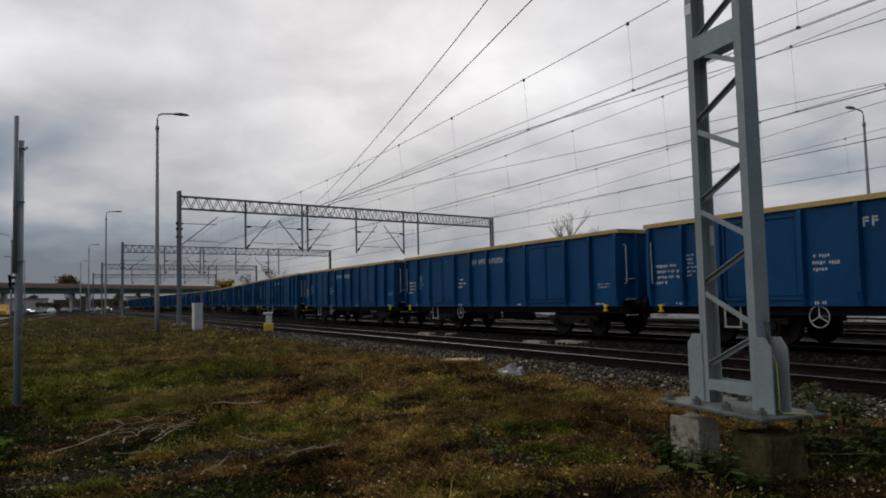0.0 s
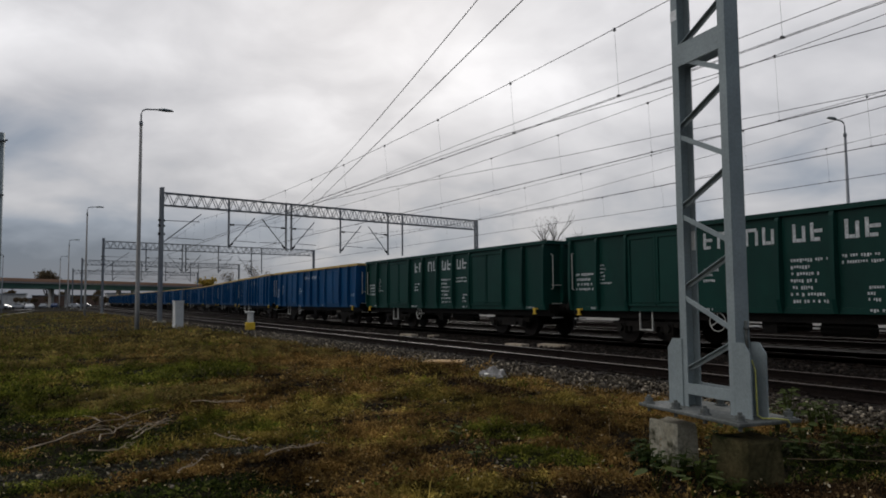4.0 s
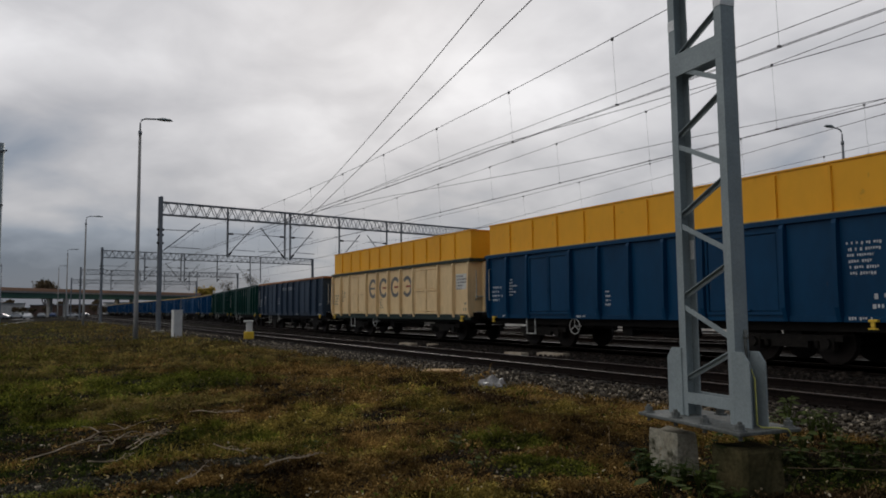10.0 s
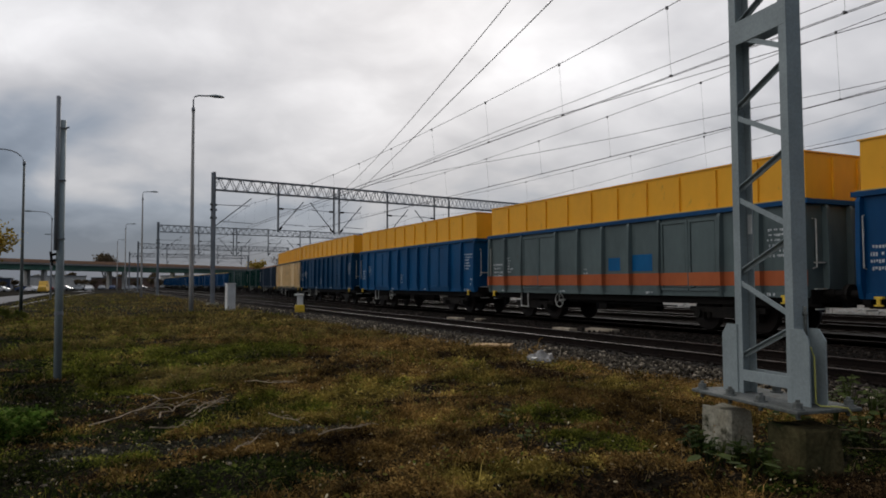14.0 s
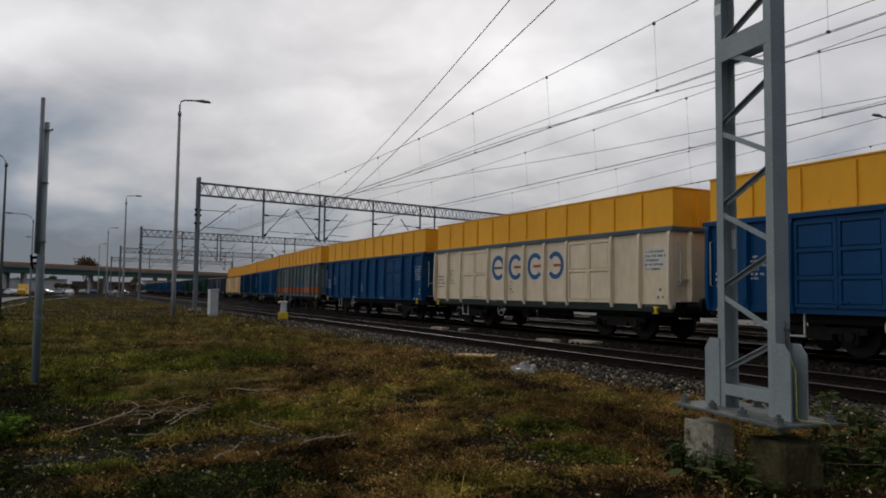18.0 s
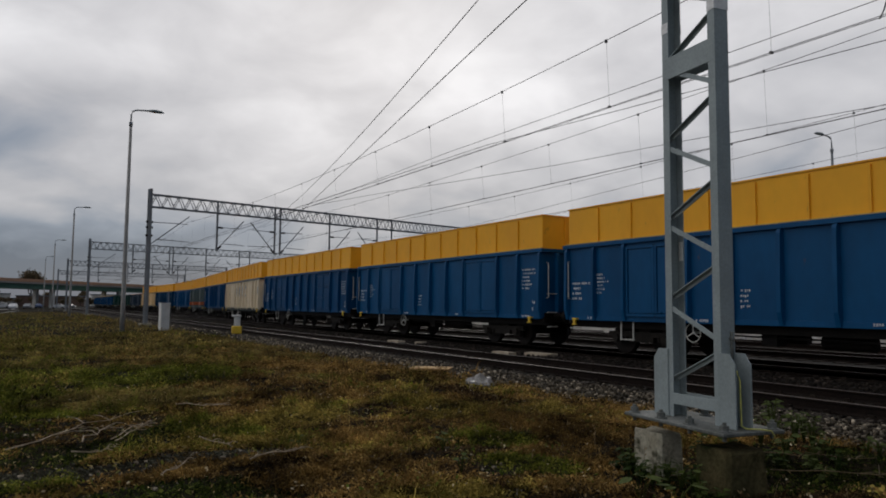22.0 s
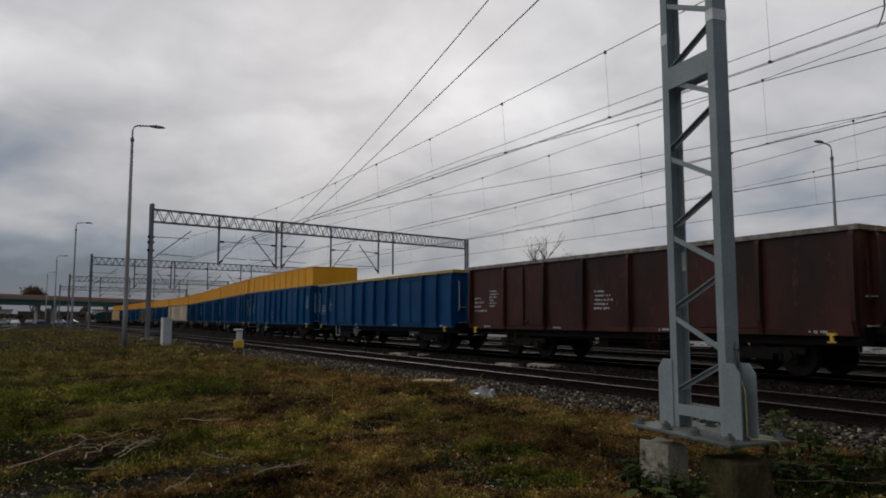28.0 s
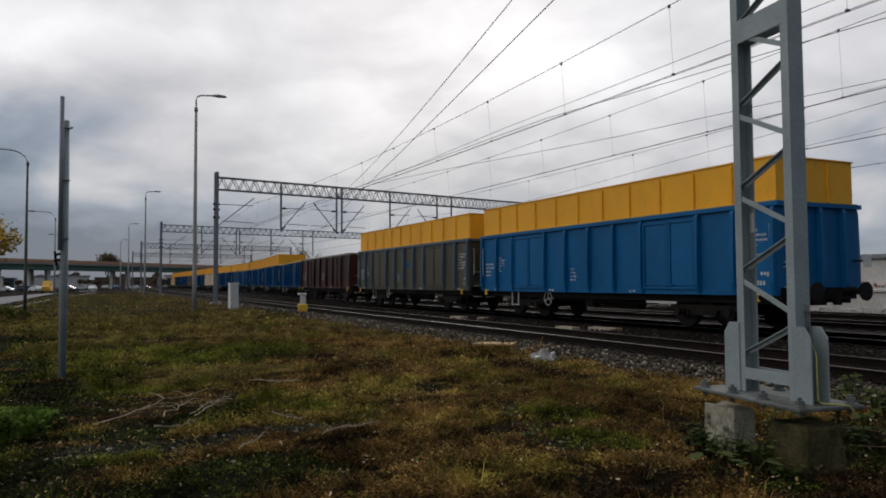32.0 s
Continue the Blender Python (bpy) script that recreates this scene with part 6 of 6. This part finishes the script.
    for (x0, y0), (x1, y1) in zip(PATHWAY, PATHWAY[1:]):
        t = np.clip(((x - x0) * (x1 - x0) + (y - y0) * (y1 - y0)) / ((x1 - x0) ** 2 + (y1 - y0) ** 2), 0, 1)
        best = np.minimum(best, np.hypot(x - x0 - t * (x1 - x0), y - y0 - t * (y1 - y0)) / 0.27)
    return best


def growth(x, y):
    """The kind of growth at each place (index into GROWTHS), its height, and how thick it stands."""
    f1, f2, f3 = smooth_noise(x, y, 0.55, 1.5), smooth_noise(x, y, 0.23, 7.5), smooth_noise(x, y, 1.7, 3.5)
    pick = 0.9 * f2 + 0.7 * f1 + 0.25 * f3 + rng.normal(0, 0.10, len(x)) - 0.12 * (x - 3.2)
    kind = np.where(pick > 0.07, 1, np.where(pick < -0.10, 2, 0))
    far = np.hypot(x, y)
    kind = np.where(rng.random(len(x)) < np.clip((far - 13) / 14, 0, 0.75), 3, kind)
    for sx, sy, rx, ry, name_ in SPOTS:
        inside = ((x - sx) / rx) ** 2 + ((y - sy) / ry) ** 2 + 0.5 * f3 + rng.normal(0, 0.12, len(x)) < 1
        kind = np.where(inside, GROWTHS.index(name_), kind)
    bare = np.clip((trodden(x, y) + 0.5 * f3 - 0.55) * 1.3, 0.0, 1.0)
    edge = np.clip((8.9 + 0.35 * f1 - x) / 1.3, 0.05, 1.0)
    lump = np.clip(0.55 + 1.3 * f3 + 0.5 * f1, 0.0, 1.4)
    low = (lump + rng.normal(0, 0.10, len(x)) < 0.13) & (far < 16) & (kind != 3)           # low places: dark growth colours in the shade of the hollows
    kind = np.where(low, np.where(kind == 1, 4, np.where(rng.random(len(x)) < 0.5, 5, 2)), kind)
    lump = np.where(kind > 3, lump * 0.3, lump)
    return kind, lump * (0.35 + 0.65 * bare), bare * edge


sets = {key: [] for key in GROWTHS}


def sow(kind, make):
    """Calls make for the places of each kind of growth, and keeps what it returns."""
    for i, key in enumerate(GROWTHS):
        m_ = kind == i
        if m_.any():
            sets[key].append(make(m_))


# a thin carpet: short blades and fallen leaves, sparse between the clumps
for n, d0, d1, per, hh, ww, pw, sp in ((7000, 2.6, 15.0, 11, 0.10, 0.0055, 0.75, 0.07), (13000, 14.0, 36.0, 8, 0.10, 0.016, 0.85, 0.2),
                                       (12000, 34.0, 130.0, 6, 0.15, 0.05, 0.9, 0.45), (11000, 0.6, 14.0, 8, 0.10, 0.009, 0.6, 0.08)):
    x, y = scatter(n, d0, d1, *((70, 340) if d0 < 1 else (-14, 66 if d1 < 20 else 40)), pw)
    keep = (x < 8.7 + 0.25 * np.sin(y * 1.7)) & (x > -5.9)
    x, y = x[keep], y[keep]
    kind, lump, thick = growth(x, y)
    keep = rng.random(len(x)) < thick * np.clip(0.45 + 0.7 * lump, 0, 1)
    x, y, kind, lump = (q[keep] for q in (x, y, kind, lump))
    z = ground_at(x, y)
    h = hh * (0.35 + lump) * rng.uniform(0.5, 1.5, len(x))
    sow(kind, lambda m_: blades(x[m_], y[m_], z[m_], per, h[m_], ww, 1.6, sp))
for n, d0, d1, size, hh, pw in ((95000, 2.6, 14.0, 0.020, 0.07, 0.72), (120000, 13.0, 34.0, 0.045, 0.09, 0.85), (80000, 30.0, 110.0, 0.085, 0.10, 0.8), (45000, 0.5, 3.0, 0.026, 0.05, 0.6), (150000, 2.5, 14.5, 0.036, 0.06, 0.6)):
    x, y = scatter(n, d0, d1, *((0, 360) if d0 < 1 else (64, 348) if size == 0.032 else (-14, 66 if d1 < 20 else 40)), pw)
    keep = (x < 8.5 + 0.3 * np.sin(y * 1.7)) & (x > -5.9)
    x, y = x[keep], y[keep]
    kind, lump, thick = growth(x, y)
    keep = rng.random(len(x)) < thick * np.clip(0.45 + 0.75 * lump, 0, 1)
    x, y, kind, lump = (q[keep] for q in (x, y, kind, lump))
    z = ground_at(x, y) + hh * lump * rng.random(len(x)) ** 0.7
    sow(kind, lambda m_: leaflets(x[m_], y[m_], z[m_], size))
# clumps of herbs and grass that rise from the carpet, with dark hollows between them
for count, d0, d1, r0, r1, h0, h1, k, size in ((1900, 3.2, 12.0, 0.08, 0.26, 0.06, 0.20, 150, 0.021), (800, 11.0, 22.0, 0.18, 0.5, 0.09, 0.27, 110, 0.040), (420, 20.0, 40.0, 0.4, 1.0, 0.10, 0.28, 90, 0.075)):
    cx, cy = scatter(count, d0, d1, -13, 60 if d1 < 15 else 36, 0.8)
    keep = (cx < 8.0) & (cx > -5.5) & (trodden(cx, cy) > 1.15) & (np.hypot(cx - 5.15, cy - 4.5) > 0.75)
    cx, cy = cx[keep], cy[keep]
    keep = (growth(cx, cy)[0] != 4) | (rng.random(len(cx)) < 0.35)
    cx, cy = cx[keep], cy[keep]
    n = len(cx)
    r, hgt = rng.uniform(r0, r1, n), rng.uniform(h0, h1, n)
    squash = rng.uniform(0.55, 1.0, n)
    kind, lump, thick = growth(cx, cy)
    hgt *= np.clip(0.3 + 0.75 * lump, 0.25, 1.3)
    cz = ground_at(cx, cy)
    a, u = rng.uniform(0, 2 * np.pi, (n, k)), np.sqrt(rng.random((n, k)))
    wob = 1 + 0.35 * np.sin(3 * a + cx[:, None] * 9) * u
    px, py = cx[:, None] + np.cos(a) * u * wob * r[:, None], cy[:, None] + np.sin(a) * u * wob * (r * squash)[:, None]
    pz = cz[:, None] + hgt[:, None] * np.sqrt(np.clip(1 - u * u, 0, 1)) * rng.uniform(0.3, 1.05, (n, k))
    sow(kind, lambda m_: leaflets(px[m_].ravel(), py[m_].ravel(), pz[m_].ravel(), size))
    q = k // 8
    sow(kind, lambda m_: blades(px[m_, :q].ravel(), py[m_, :q].ravel(), pz[m_, :q].ravel() - 0.05, 1, np.repeat(hgt[m_] * 0.8 + 0.04, q), size * 0.3, 1.2, 0.01))
LABELS = {"grass_dry": ("dry_grass", "dry straw-coloured grass and litter"), "grass_green": ("green_grass", "low green grass and small leaves"), "weed_brown": ("withered_weeds", "withered brown weeds"),
          "grass_tan": ("tan_grass", "tan dry autumn grass"), "grass_dark": ("dark_weeds", "low dark green weeds, darkened for shade in the hollows"), "weed_dark": ("dark_withered_weeds", "dense dark brown withered weeds, darker in place of shade")}
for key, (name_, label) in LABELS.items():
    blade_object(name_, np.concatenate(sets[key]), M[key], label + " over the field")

x, y = rng.uniform(8.0, 9.1, 2600), 4.5 + 20 * rng.random(2600) ** 1.3
keep = smooth_noise(x, y, 0.8, 5.5) + rng.normal(0, 0.08, len(x)) > 0.10 + 0.35 * (x - 8.0)
x, y = x[keep], y[keep]
blade_object("verge_grass", blades(x, y, ground_at(x, y), 9, np.full(len(x), 0.13), 0.006, 1.5, 0.05), M["weed_brown"], "withered grass creeping over the edge of the gravel")

# the bright green bush by the branches
n = 2600
a, u, t = rng.uniform(0, 2 * np.pi, n), rng.random(n), rng.random(n)
rad = 0.42 * np.sqrt(u) * (1 + 0.3 * np.sin(4 * a))
x, y = -0.78 + np.cos(a) * rad, 8.8 + np.sin(a) * rad * 0.9
blade_object("green_bush", leaflets(x, y, ground_at(x, y) + 0.34 * t * np.sqrt(np.clip(1 - (rad / 0.56) ** 2, 0, 1)), 0.05), M["leaf_fresh"], "low bright green leafy bush in the field", "bush")

# fallen leaves and straw bits scattered on top
M["litter"] = plant_material("leaf_litter", ((0.12, 0.08, 0.03), (0.19, 0.14, 0.06), (0.26, 0.20, 0.10), (0.42, 0.37, 0.26)))
x, y = scatter(3600, 3.0, 17.0, -13, 60, 0.8)
keep = (x < 8.6) & (x > -4.5)
x, y = x[keep], y[keep]
blade_object("leaf_litter", leaflets(x, y, ground_at(x, y) + rng.uniform(0.02, 0.10, len(x)), 0.026), M["litter"], "pale fallen leaves and straw bits over the field", "litter")

M["herb"] = plant_material("herb_leaves", ((0.030, 0.046, 0.007), (0.052, 0.070, 0.011), (0.085, 0.090, 0.018), (0.15, 0.135, 0.04)))
cx, cy = scatter(520, 3.2, 16.0, -12, 56, 0.75)
keep = (cx < 7.9) & (cx > -3) & (trodden(cx, cy) > 0.8) & (growth(cx, cy)[0] < 4)
cx, cy = np.repeat(cx[keep], 9), np.repeat(cy[keep], 9)
cx, cy = cx + rng.normal(0, 0.09, len(cx)), cy + rng.normal(0, 0.09, len(cy))
blade_object("herb_leaves", leaflets(cx, cy, ground_at(cx, cy) + rng.uniform(0.04, 0.14, len(cx)), 0.034), M["herb"], "yellow-green leaves of low herbs over the field", "herbs")

# withered stalks with seed heads
x, y = scatter(700, 3.6, 22.0, -12, 62, 0.8)
keep = (x < 8.4) & (x > -5) & (smooth_noise(x, y, 0.3, 11.0) > -0.05)
x, y = x[keep], y[keep]
z = ground_at(x, y)
parts_ = []
for i in range(len(x)):
    h = rng.uniform(0.14, 0.36)
    stem = blades(np.array([x[i]]), np.array([y[i]]), np.array([z[i]]), 1, np.array([h]), 0.006, 1.2, 0.0)
    parts_.append(stem)
    k = 5
    t = rng.uniform(0.45, 1.0, k)
    tip = stem[0, 4]
    px, py, pz = x[i] + (tip[0] - x[i]) * t, y[i] + (tip[1] - y[i]) * t, z[i] + (tip[2] - z[i]) * t
    parts_.append(blades(px, py, pz, 1, np.full(k, 0.03), 0.012, 1.2, 0.008))
blade_object("seed_stalks", np.concatenate(parts_), M["straw"], "thin pale seed stalks standing in the field")

# stones: each a jittered block of eight corners
CUBE = np.array([(-1, -1, -1), (1, -1, -1), (1, 1, -1), (-1, 1, -1), (-1, -1, 1), (1, -1, 1), (1, 1, 1), (-1, 1, 1)], float)
QUADS = np.array([(3, 2, 1, 0), (4, 5, 6, 7), (0, 1, 5, 4), (1, 2, 6, 5), (2, 3, 7, 6), (3, 0, 4, 7)])


def stones(name, x, y, z, size, mat_, label):
    n = len(x)
    c = CUBE[None] * rng.uniform(0.55, 1.0, (n, 1, 3)) + rng.uniform(-0.35, 0.35, (n, 8, 3))
    a, b = rng.uniform(0, 6.28, n), rng.uniform(-0.7, 0.7, n)
    ca, sa, cb, sb = np.cos(a)[:, None], np.sin(a)[:, None], np.cos(b)[:, None], np.sin(b)[:, None]
    X, Y, Z = c[..., 0], c[..., 1], c[..., 2]
    Y, Z = Y * cb - Z * sb, Y * sb + Z * cb
    X, Y = X * ca - Y * sa, X * sa + Y * ca
    v = np.stack([X, Y, Z], -1) * (size * rng.uniform(0.6, 1.25, n))[:, None, None] + np.stack([x, y, z], -1)[:, None]
    me = bpy.data.meshes.new(name)
    me.vertices.add(n * 8)
    me.vertices.foreach_set("co", v.reshape(-1).astype(np.float32))
    me.loops.add(n * 24)
    me.loops.foreach_set("vertex_index", (np.arange(n)[:, None, None] * 8 + QUADS).reshape(-1).astype(np.int32))
    me.polygons.add(n * 6)
    me.polygons.foreach_set("loop_start", (np.arange(n * 6) * 4).astype(np.int32))
    me.polygons.foreach_set("loop_total", np.full(n * 6, 4, np.int32))
    me.materials.append(mat_)
    me.update(calc_edges=True)
    me.validate()
    return tagged(new(name, me), label, "stones", kind="stuff")


def stone_material(name, a, b, c):
    m = material(name, a, b, rough=0.9, big=30, fine=90, grain=0.25, spec=0.2)
    nt = m.node_tree
    geo = nt.nodes.new("ShaderNodeNewGeometry")
    ramp = nt.nodes.new("ShaderNodeValToRGB")
    ramp.color_ramp.interpolation = "CONSTANT"
    els = ramp.color_ramp.elements
    els[0].color, els[1].position, els[1].color = (*a, 1), 0.45, (*b, 1)
    for p, col in ((0.75, c), (0.93, tuple(q * 2.4 for q in c))):
        e_ = els.new(p)
        e_.color = (*col, 1)
    nt.links.new(geo.outputs["Random Per Island"], ramp.inputs[0])
    mixn = [q for q in nt.nodes if q.bl_idname == "ShaderNodeMix"][0]
    nt.links.new(ramp.outputs[0], mixn.inputs["A"])
    mixn.inputs["Factor"].default_value = 0.0
    for lk in list(mixn.inputs["Factor"].links):
        nt.links.remove(lk)
    return m


M["stone"] = stone_material("ballast_stone", (0.024, 0.019, 0.012), (0.072, 0.058, 0.040), (0.150, 0.127, 0.095))
n = 33000
y = 2.5 + 30 * rng.random(n) ** 1.25
x = rng.uniform(8.15, 12.3, n)
keep = (np.abs(x - TRACKS[0] + 0.7525) > 0.09) & (np.abs(x - TRACKS[0] - 0.7525) > 0.09) & (rng.random(n) < np.clip((x - 7.9) / 0.9, 0.1, 1))
x, y = x[keep], y[keep]
on_sleeper = (np.abs(x - TRACKS[0]) < 1.3)
z = np.interp(x, [8.0, 8.55, 9.15, 12.6], [-0.25, -0.245, -0.19, -0.18]) + rng.uniform(-0.015, 0.02, len(x)) - np.where(on_sleeper, 0.01, 0)
# much darker brown stones from the near rail inwards
M["stone_dark"] = stone_material("dark_ballast_stone", (0.009, 0.007, 0.005), (0.015, 0.011, 0.008), (0.023, 0.018, 0.014))
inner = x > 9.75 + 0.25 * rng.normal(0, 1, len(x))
stones("ballast_stones", x[~inner], y[~inner], z[~inner], 0.022, M["stone"], "loose angular grey ballast stones beside the rails")
stones("ballast_stones", x[inner], y[inner], z[inner], 0.027, M["stone_dark"], "dark brown ballast stones between the rails")
n = 9000
y = 25 + 60 * rng.random(n)
x = rng.uniform(8.3, 15.3, n)
z = np.interp(x, [8.0, 8.55, 9.15, 12.6, 13.4, 14.2], [-0.25, -0.27, -0.19, -0.18, -0.24, -0.18])
outer = x < 9.8
stones("ballast_stones", x[outer], y[outer], z[outer], 0.036, M["stone"], "loose grey ballast stones on the far shoulder")
stones("ballast_stones", x[~outer], y[~outer], z[~outer], 0.05, M["stone_dark"], "loose ballast stones further along the tracks")
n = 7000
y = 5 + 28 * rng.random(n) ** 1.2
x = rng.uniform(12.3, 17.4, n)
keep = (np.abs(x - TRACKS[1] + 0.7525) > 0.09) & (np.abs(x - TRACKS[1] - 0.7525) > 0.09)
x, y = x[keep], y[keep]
stones("ballast_stones", x, y, np.interp(x, [12.3, 12.6, 13.4, 14.2, 18], [-0.18, -0.18, -0.24, -0.18, -0.18]), 0.036, M["stone_dark"], "loose ballast stones between the tracks")
n = 1500
x, y = scatter(n, 3.6, 12, -12, 40, 0.9)
keep = smooth_noise(x, y, 0.45, 1.5) < -0.1
x, y = x[keep], y[keep]
stones("pebbles", x, y, ground_at(x, y), 0.018, M["stone"], "small pebbles on bare patches of soil")


M["crumb"] = stone_material("soil_crumbs", (0.022, 0.022, 0.012), (0.034, 0.034, 0.019), (0.044, 0.043, 0.027))
n = 16000
x, y = rng.uniform(-1.2, 3.4, n), rng.uniform(5.0, 8.2, n)
keep = trodden(x, y) + 0.5 * smooth_noise(x, y, 1.7, 3.5) + rng.normal(0, 0.12, n) < 0.95
x, y = x[keep], y[keep]
big = rng.random(len(x)) < 0.025
stones("soil_crumbs", x[~big], y[~big], ground_at(x[~big], y[~big]) + 0.003, 0.008, M["crumb"], "grey-brown crumbs of soil on the trodden strip")
stones("pebbles", x[big], y[big], ground_at(x[big], y[big]), 0.017, M["stone"], "grey pebbles on the trodden strip")


# broken dry branches on the ground
def dead_branch(x, y, ln, rz, seed, label, bore=0.0075, bark="branch"):
    rr = random.Random(seed)
    t = thing("dead_branch", label, "branch", pose(x, y, ground_z(x, y), 0, 0, rz), group="dead branches")
    bm = bmesh.new()
    pts = [Vector((0, 0, 0.13))]
    for k in range(6):
        pts.append(pts[-1] + Vector((ln / 6, rr.uniform(-0.07, 0.07) * ln, rr.uniform(-0.025, 0.03))))
    tube(bm, pts, [bore * (1 - 0.11 * k) for k in range(7)], 6)
    part("stem", bm, M[bark], t)
    for k in (2, 3, 3, 4, 4, 5, 5):
        bm = bmesh.new()
        a = radians(rr.choice((-1, 1)) * rr.uniform(25, 70))
        q = pts[k] + Vector((math.cos(a), math.sin(a), rr.uniform(0.0, 0.16))) * ln * rr.uniform(0.07, 0.22)
        tube(bm, (pts[k], pts[k].lerp(q, 0.5) + Vector((0, 0, 0.02)), q), (bore * 0.65, bore * 0.5, bore * 0.3), 5)
        part("twig", bm, M[bark], t)
    return t


for args in ((-0.03, 8.34, 2.2, 57.5, 1), (0.67, 8.66, 1.1, 62, 2), (0.97, 8.5, 1.1, 74, 3), (0.52, 7.89, 0.55, 30, 4), (0.95, 8.7, 0.7, 40, 5), (1.77, 8.18, 0.5, -50, 7),
             (2.01, 10.89, 1.07, -55, 6), (1.9, 6.66, 0.65, 22, 8), (1.09, 6.33, 0.5, 58, 12)):
    dead_branch(*args, "pale dry branch lying among withered grass")
for args in ((5.75, 4.1, 1.3, -35, 9), (6.3, 4.6, 1.0, -50, 10)):
    dead_branch(*args, "thin brown branch beside the mast foot", 0.0045, "leaf_brown")


# broad-leaved weeds
def leafy(x, y, n, size, seed, label, mat_="leaf", tall=0.25):
    rr = random.Random(seed)
    t = thing("weed", label, "plant", pose(x, y, ground_z(x, y)), group="leafy weeds")
    for k in range(n):
        a = 2 * math.pi * k / n + rr.uniform(-0.4, 0.4)
        s = size * rr.uniform(0.6, 1.15)
        h = tall * rr.uniform(0.35, 1.0)
        base_ = Vector((math.cos(a), math.sin(a), 0)) * s * 0.7
        bm = bmesh.new()
        tube(bm, ((0, 0, 0), base_ * 0.6 + Vector((0, 0, h * 0.7)), base_ + Vector((0, 0, h))), 0.004, 4)
        d, sd = Vector((math.cos(a), math.sin(a), rr.uniform(-0.3, 0.3))), Vector((-math.sin(a), math.cos(a), rr.uniform(-0.3, 0.3)))
        rows = []
        for u, w in ((0, 0.15), (0.2, 0.46), (0.5, 0.5), (0.8, 0.3), (1.0, 0.03)):
            c = base_ + Vector((0, 0, h)) + d * s * u + Vector((0, 0, -0.12 * s * u * u))
            rows.append([bm.verts.new(c - sd * s * w + Vector((0, 0, 0.06 * s))), bm.verts.new(c), bm.verts.new(c + sd * s * w + Vector((0, 0, 0.06 * s)))])
        for r0, r1 in zip(rows, rows[1:]):
            for i in range(2):
                bm.faces.new((r0[i], r0[i + 1], r1[i + 1], r1[i]))
        part("leaf", bm, M[mat_], t, "", True)
    return t


for args in ((4.17, 4.08, 5, 0.13, 1, "broad-leaved green weed growing by the mast foot"), (4.40, 3.92, 4, 0.12, 2, "broad-leaved green weed growing by the mast foot"),
             (7.6, 5.4, 18, 0.10, 5, "leafy green weed at the ballast edge", "leaf", 0.5), (8.1, 5.7, 16, 0.10, 6, "leafy green weed at the ballast edge", "leaf", 0.42),
             (6.7, 4.6, 22, 0.08, 21, "dark leafy weed beside the mast foot", "leaf", 0.3), (7.0, 5.1, 22, 0.08, 22, "dark leafy weed beside the mast foot", "leaf", 0.34),
             (7.6, 4.9, 22, 0.08, 23, "dark leafy weed beside the mast foot", "leaf", 0.36), (6.5, 5.1, 18, 0.07, 24, "dark leafy weed beside the mast foot", "leaf", 0.26),
             (7.9, 5.2, 22, 0.08, 25, "dark leafy weed beside the mast foot", "leaf", 0.36), (6.2, 4.3, 16, 0.06, 26, "dark leafy weed beside the mast foot", "leaf", 0.2),
             (7.3, 4.9, 14, 0.09, 7, "leafy green weed at the ballast edge", "leaf", 0.4), (3.5, 5.6, 7, 0.07, 8, "small leafy weed in the field"),
             (3.9, 6.6, 7, 0.08, 9, "small leafy weed in the field"), (2.6, 7.4, 7, 0.06, 10, "small leafy weed in the field")):
    leafy(*args)
rr = random.Random(91)
for k in range(18):
    u = rr.uniform(-0.9, 0.9)
    leafy(4.80 + 0.14 * u + rr.uniform(-0.12, 0.05), 4.45 + 0.75 * u, 14, 0.05, 150 + k, "weed growing against the foundation blocks", rr.choice(("leaf", "leaf_dark")), rr.uniform(0.14, 0.3))
for k in range(14):
    leafy(rr.uniform(5.4, 8.2), rr.uniform(3.6, 5.0), 14, 0.06, 180 + k, "dark green weed in the field", rr.choice(("leaf", "leaf_dark")), rr.uniform(0.12, 0.3))


# ---- what moves ----
def motions():
    for ob, index in train:
        walk(ob, train_rows(index))


motions()
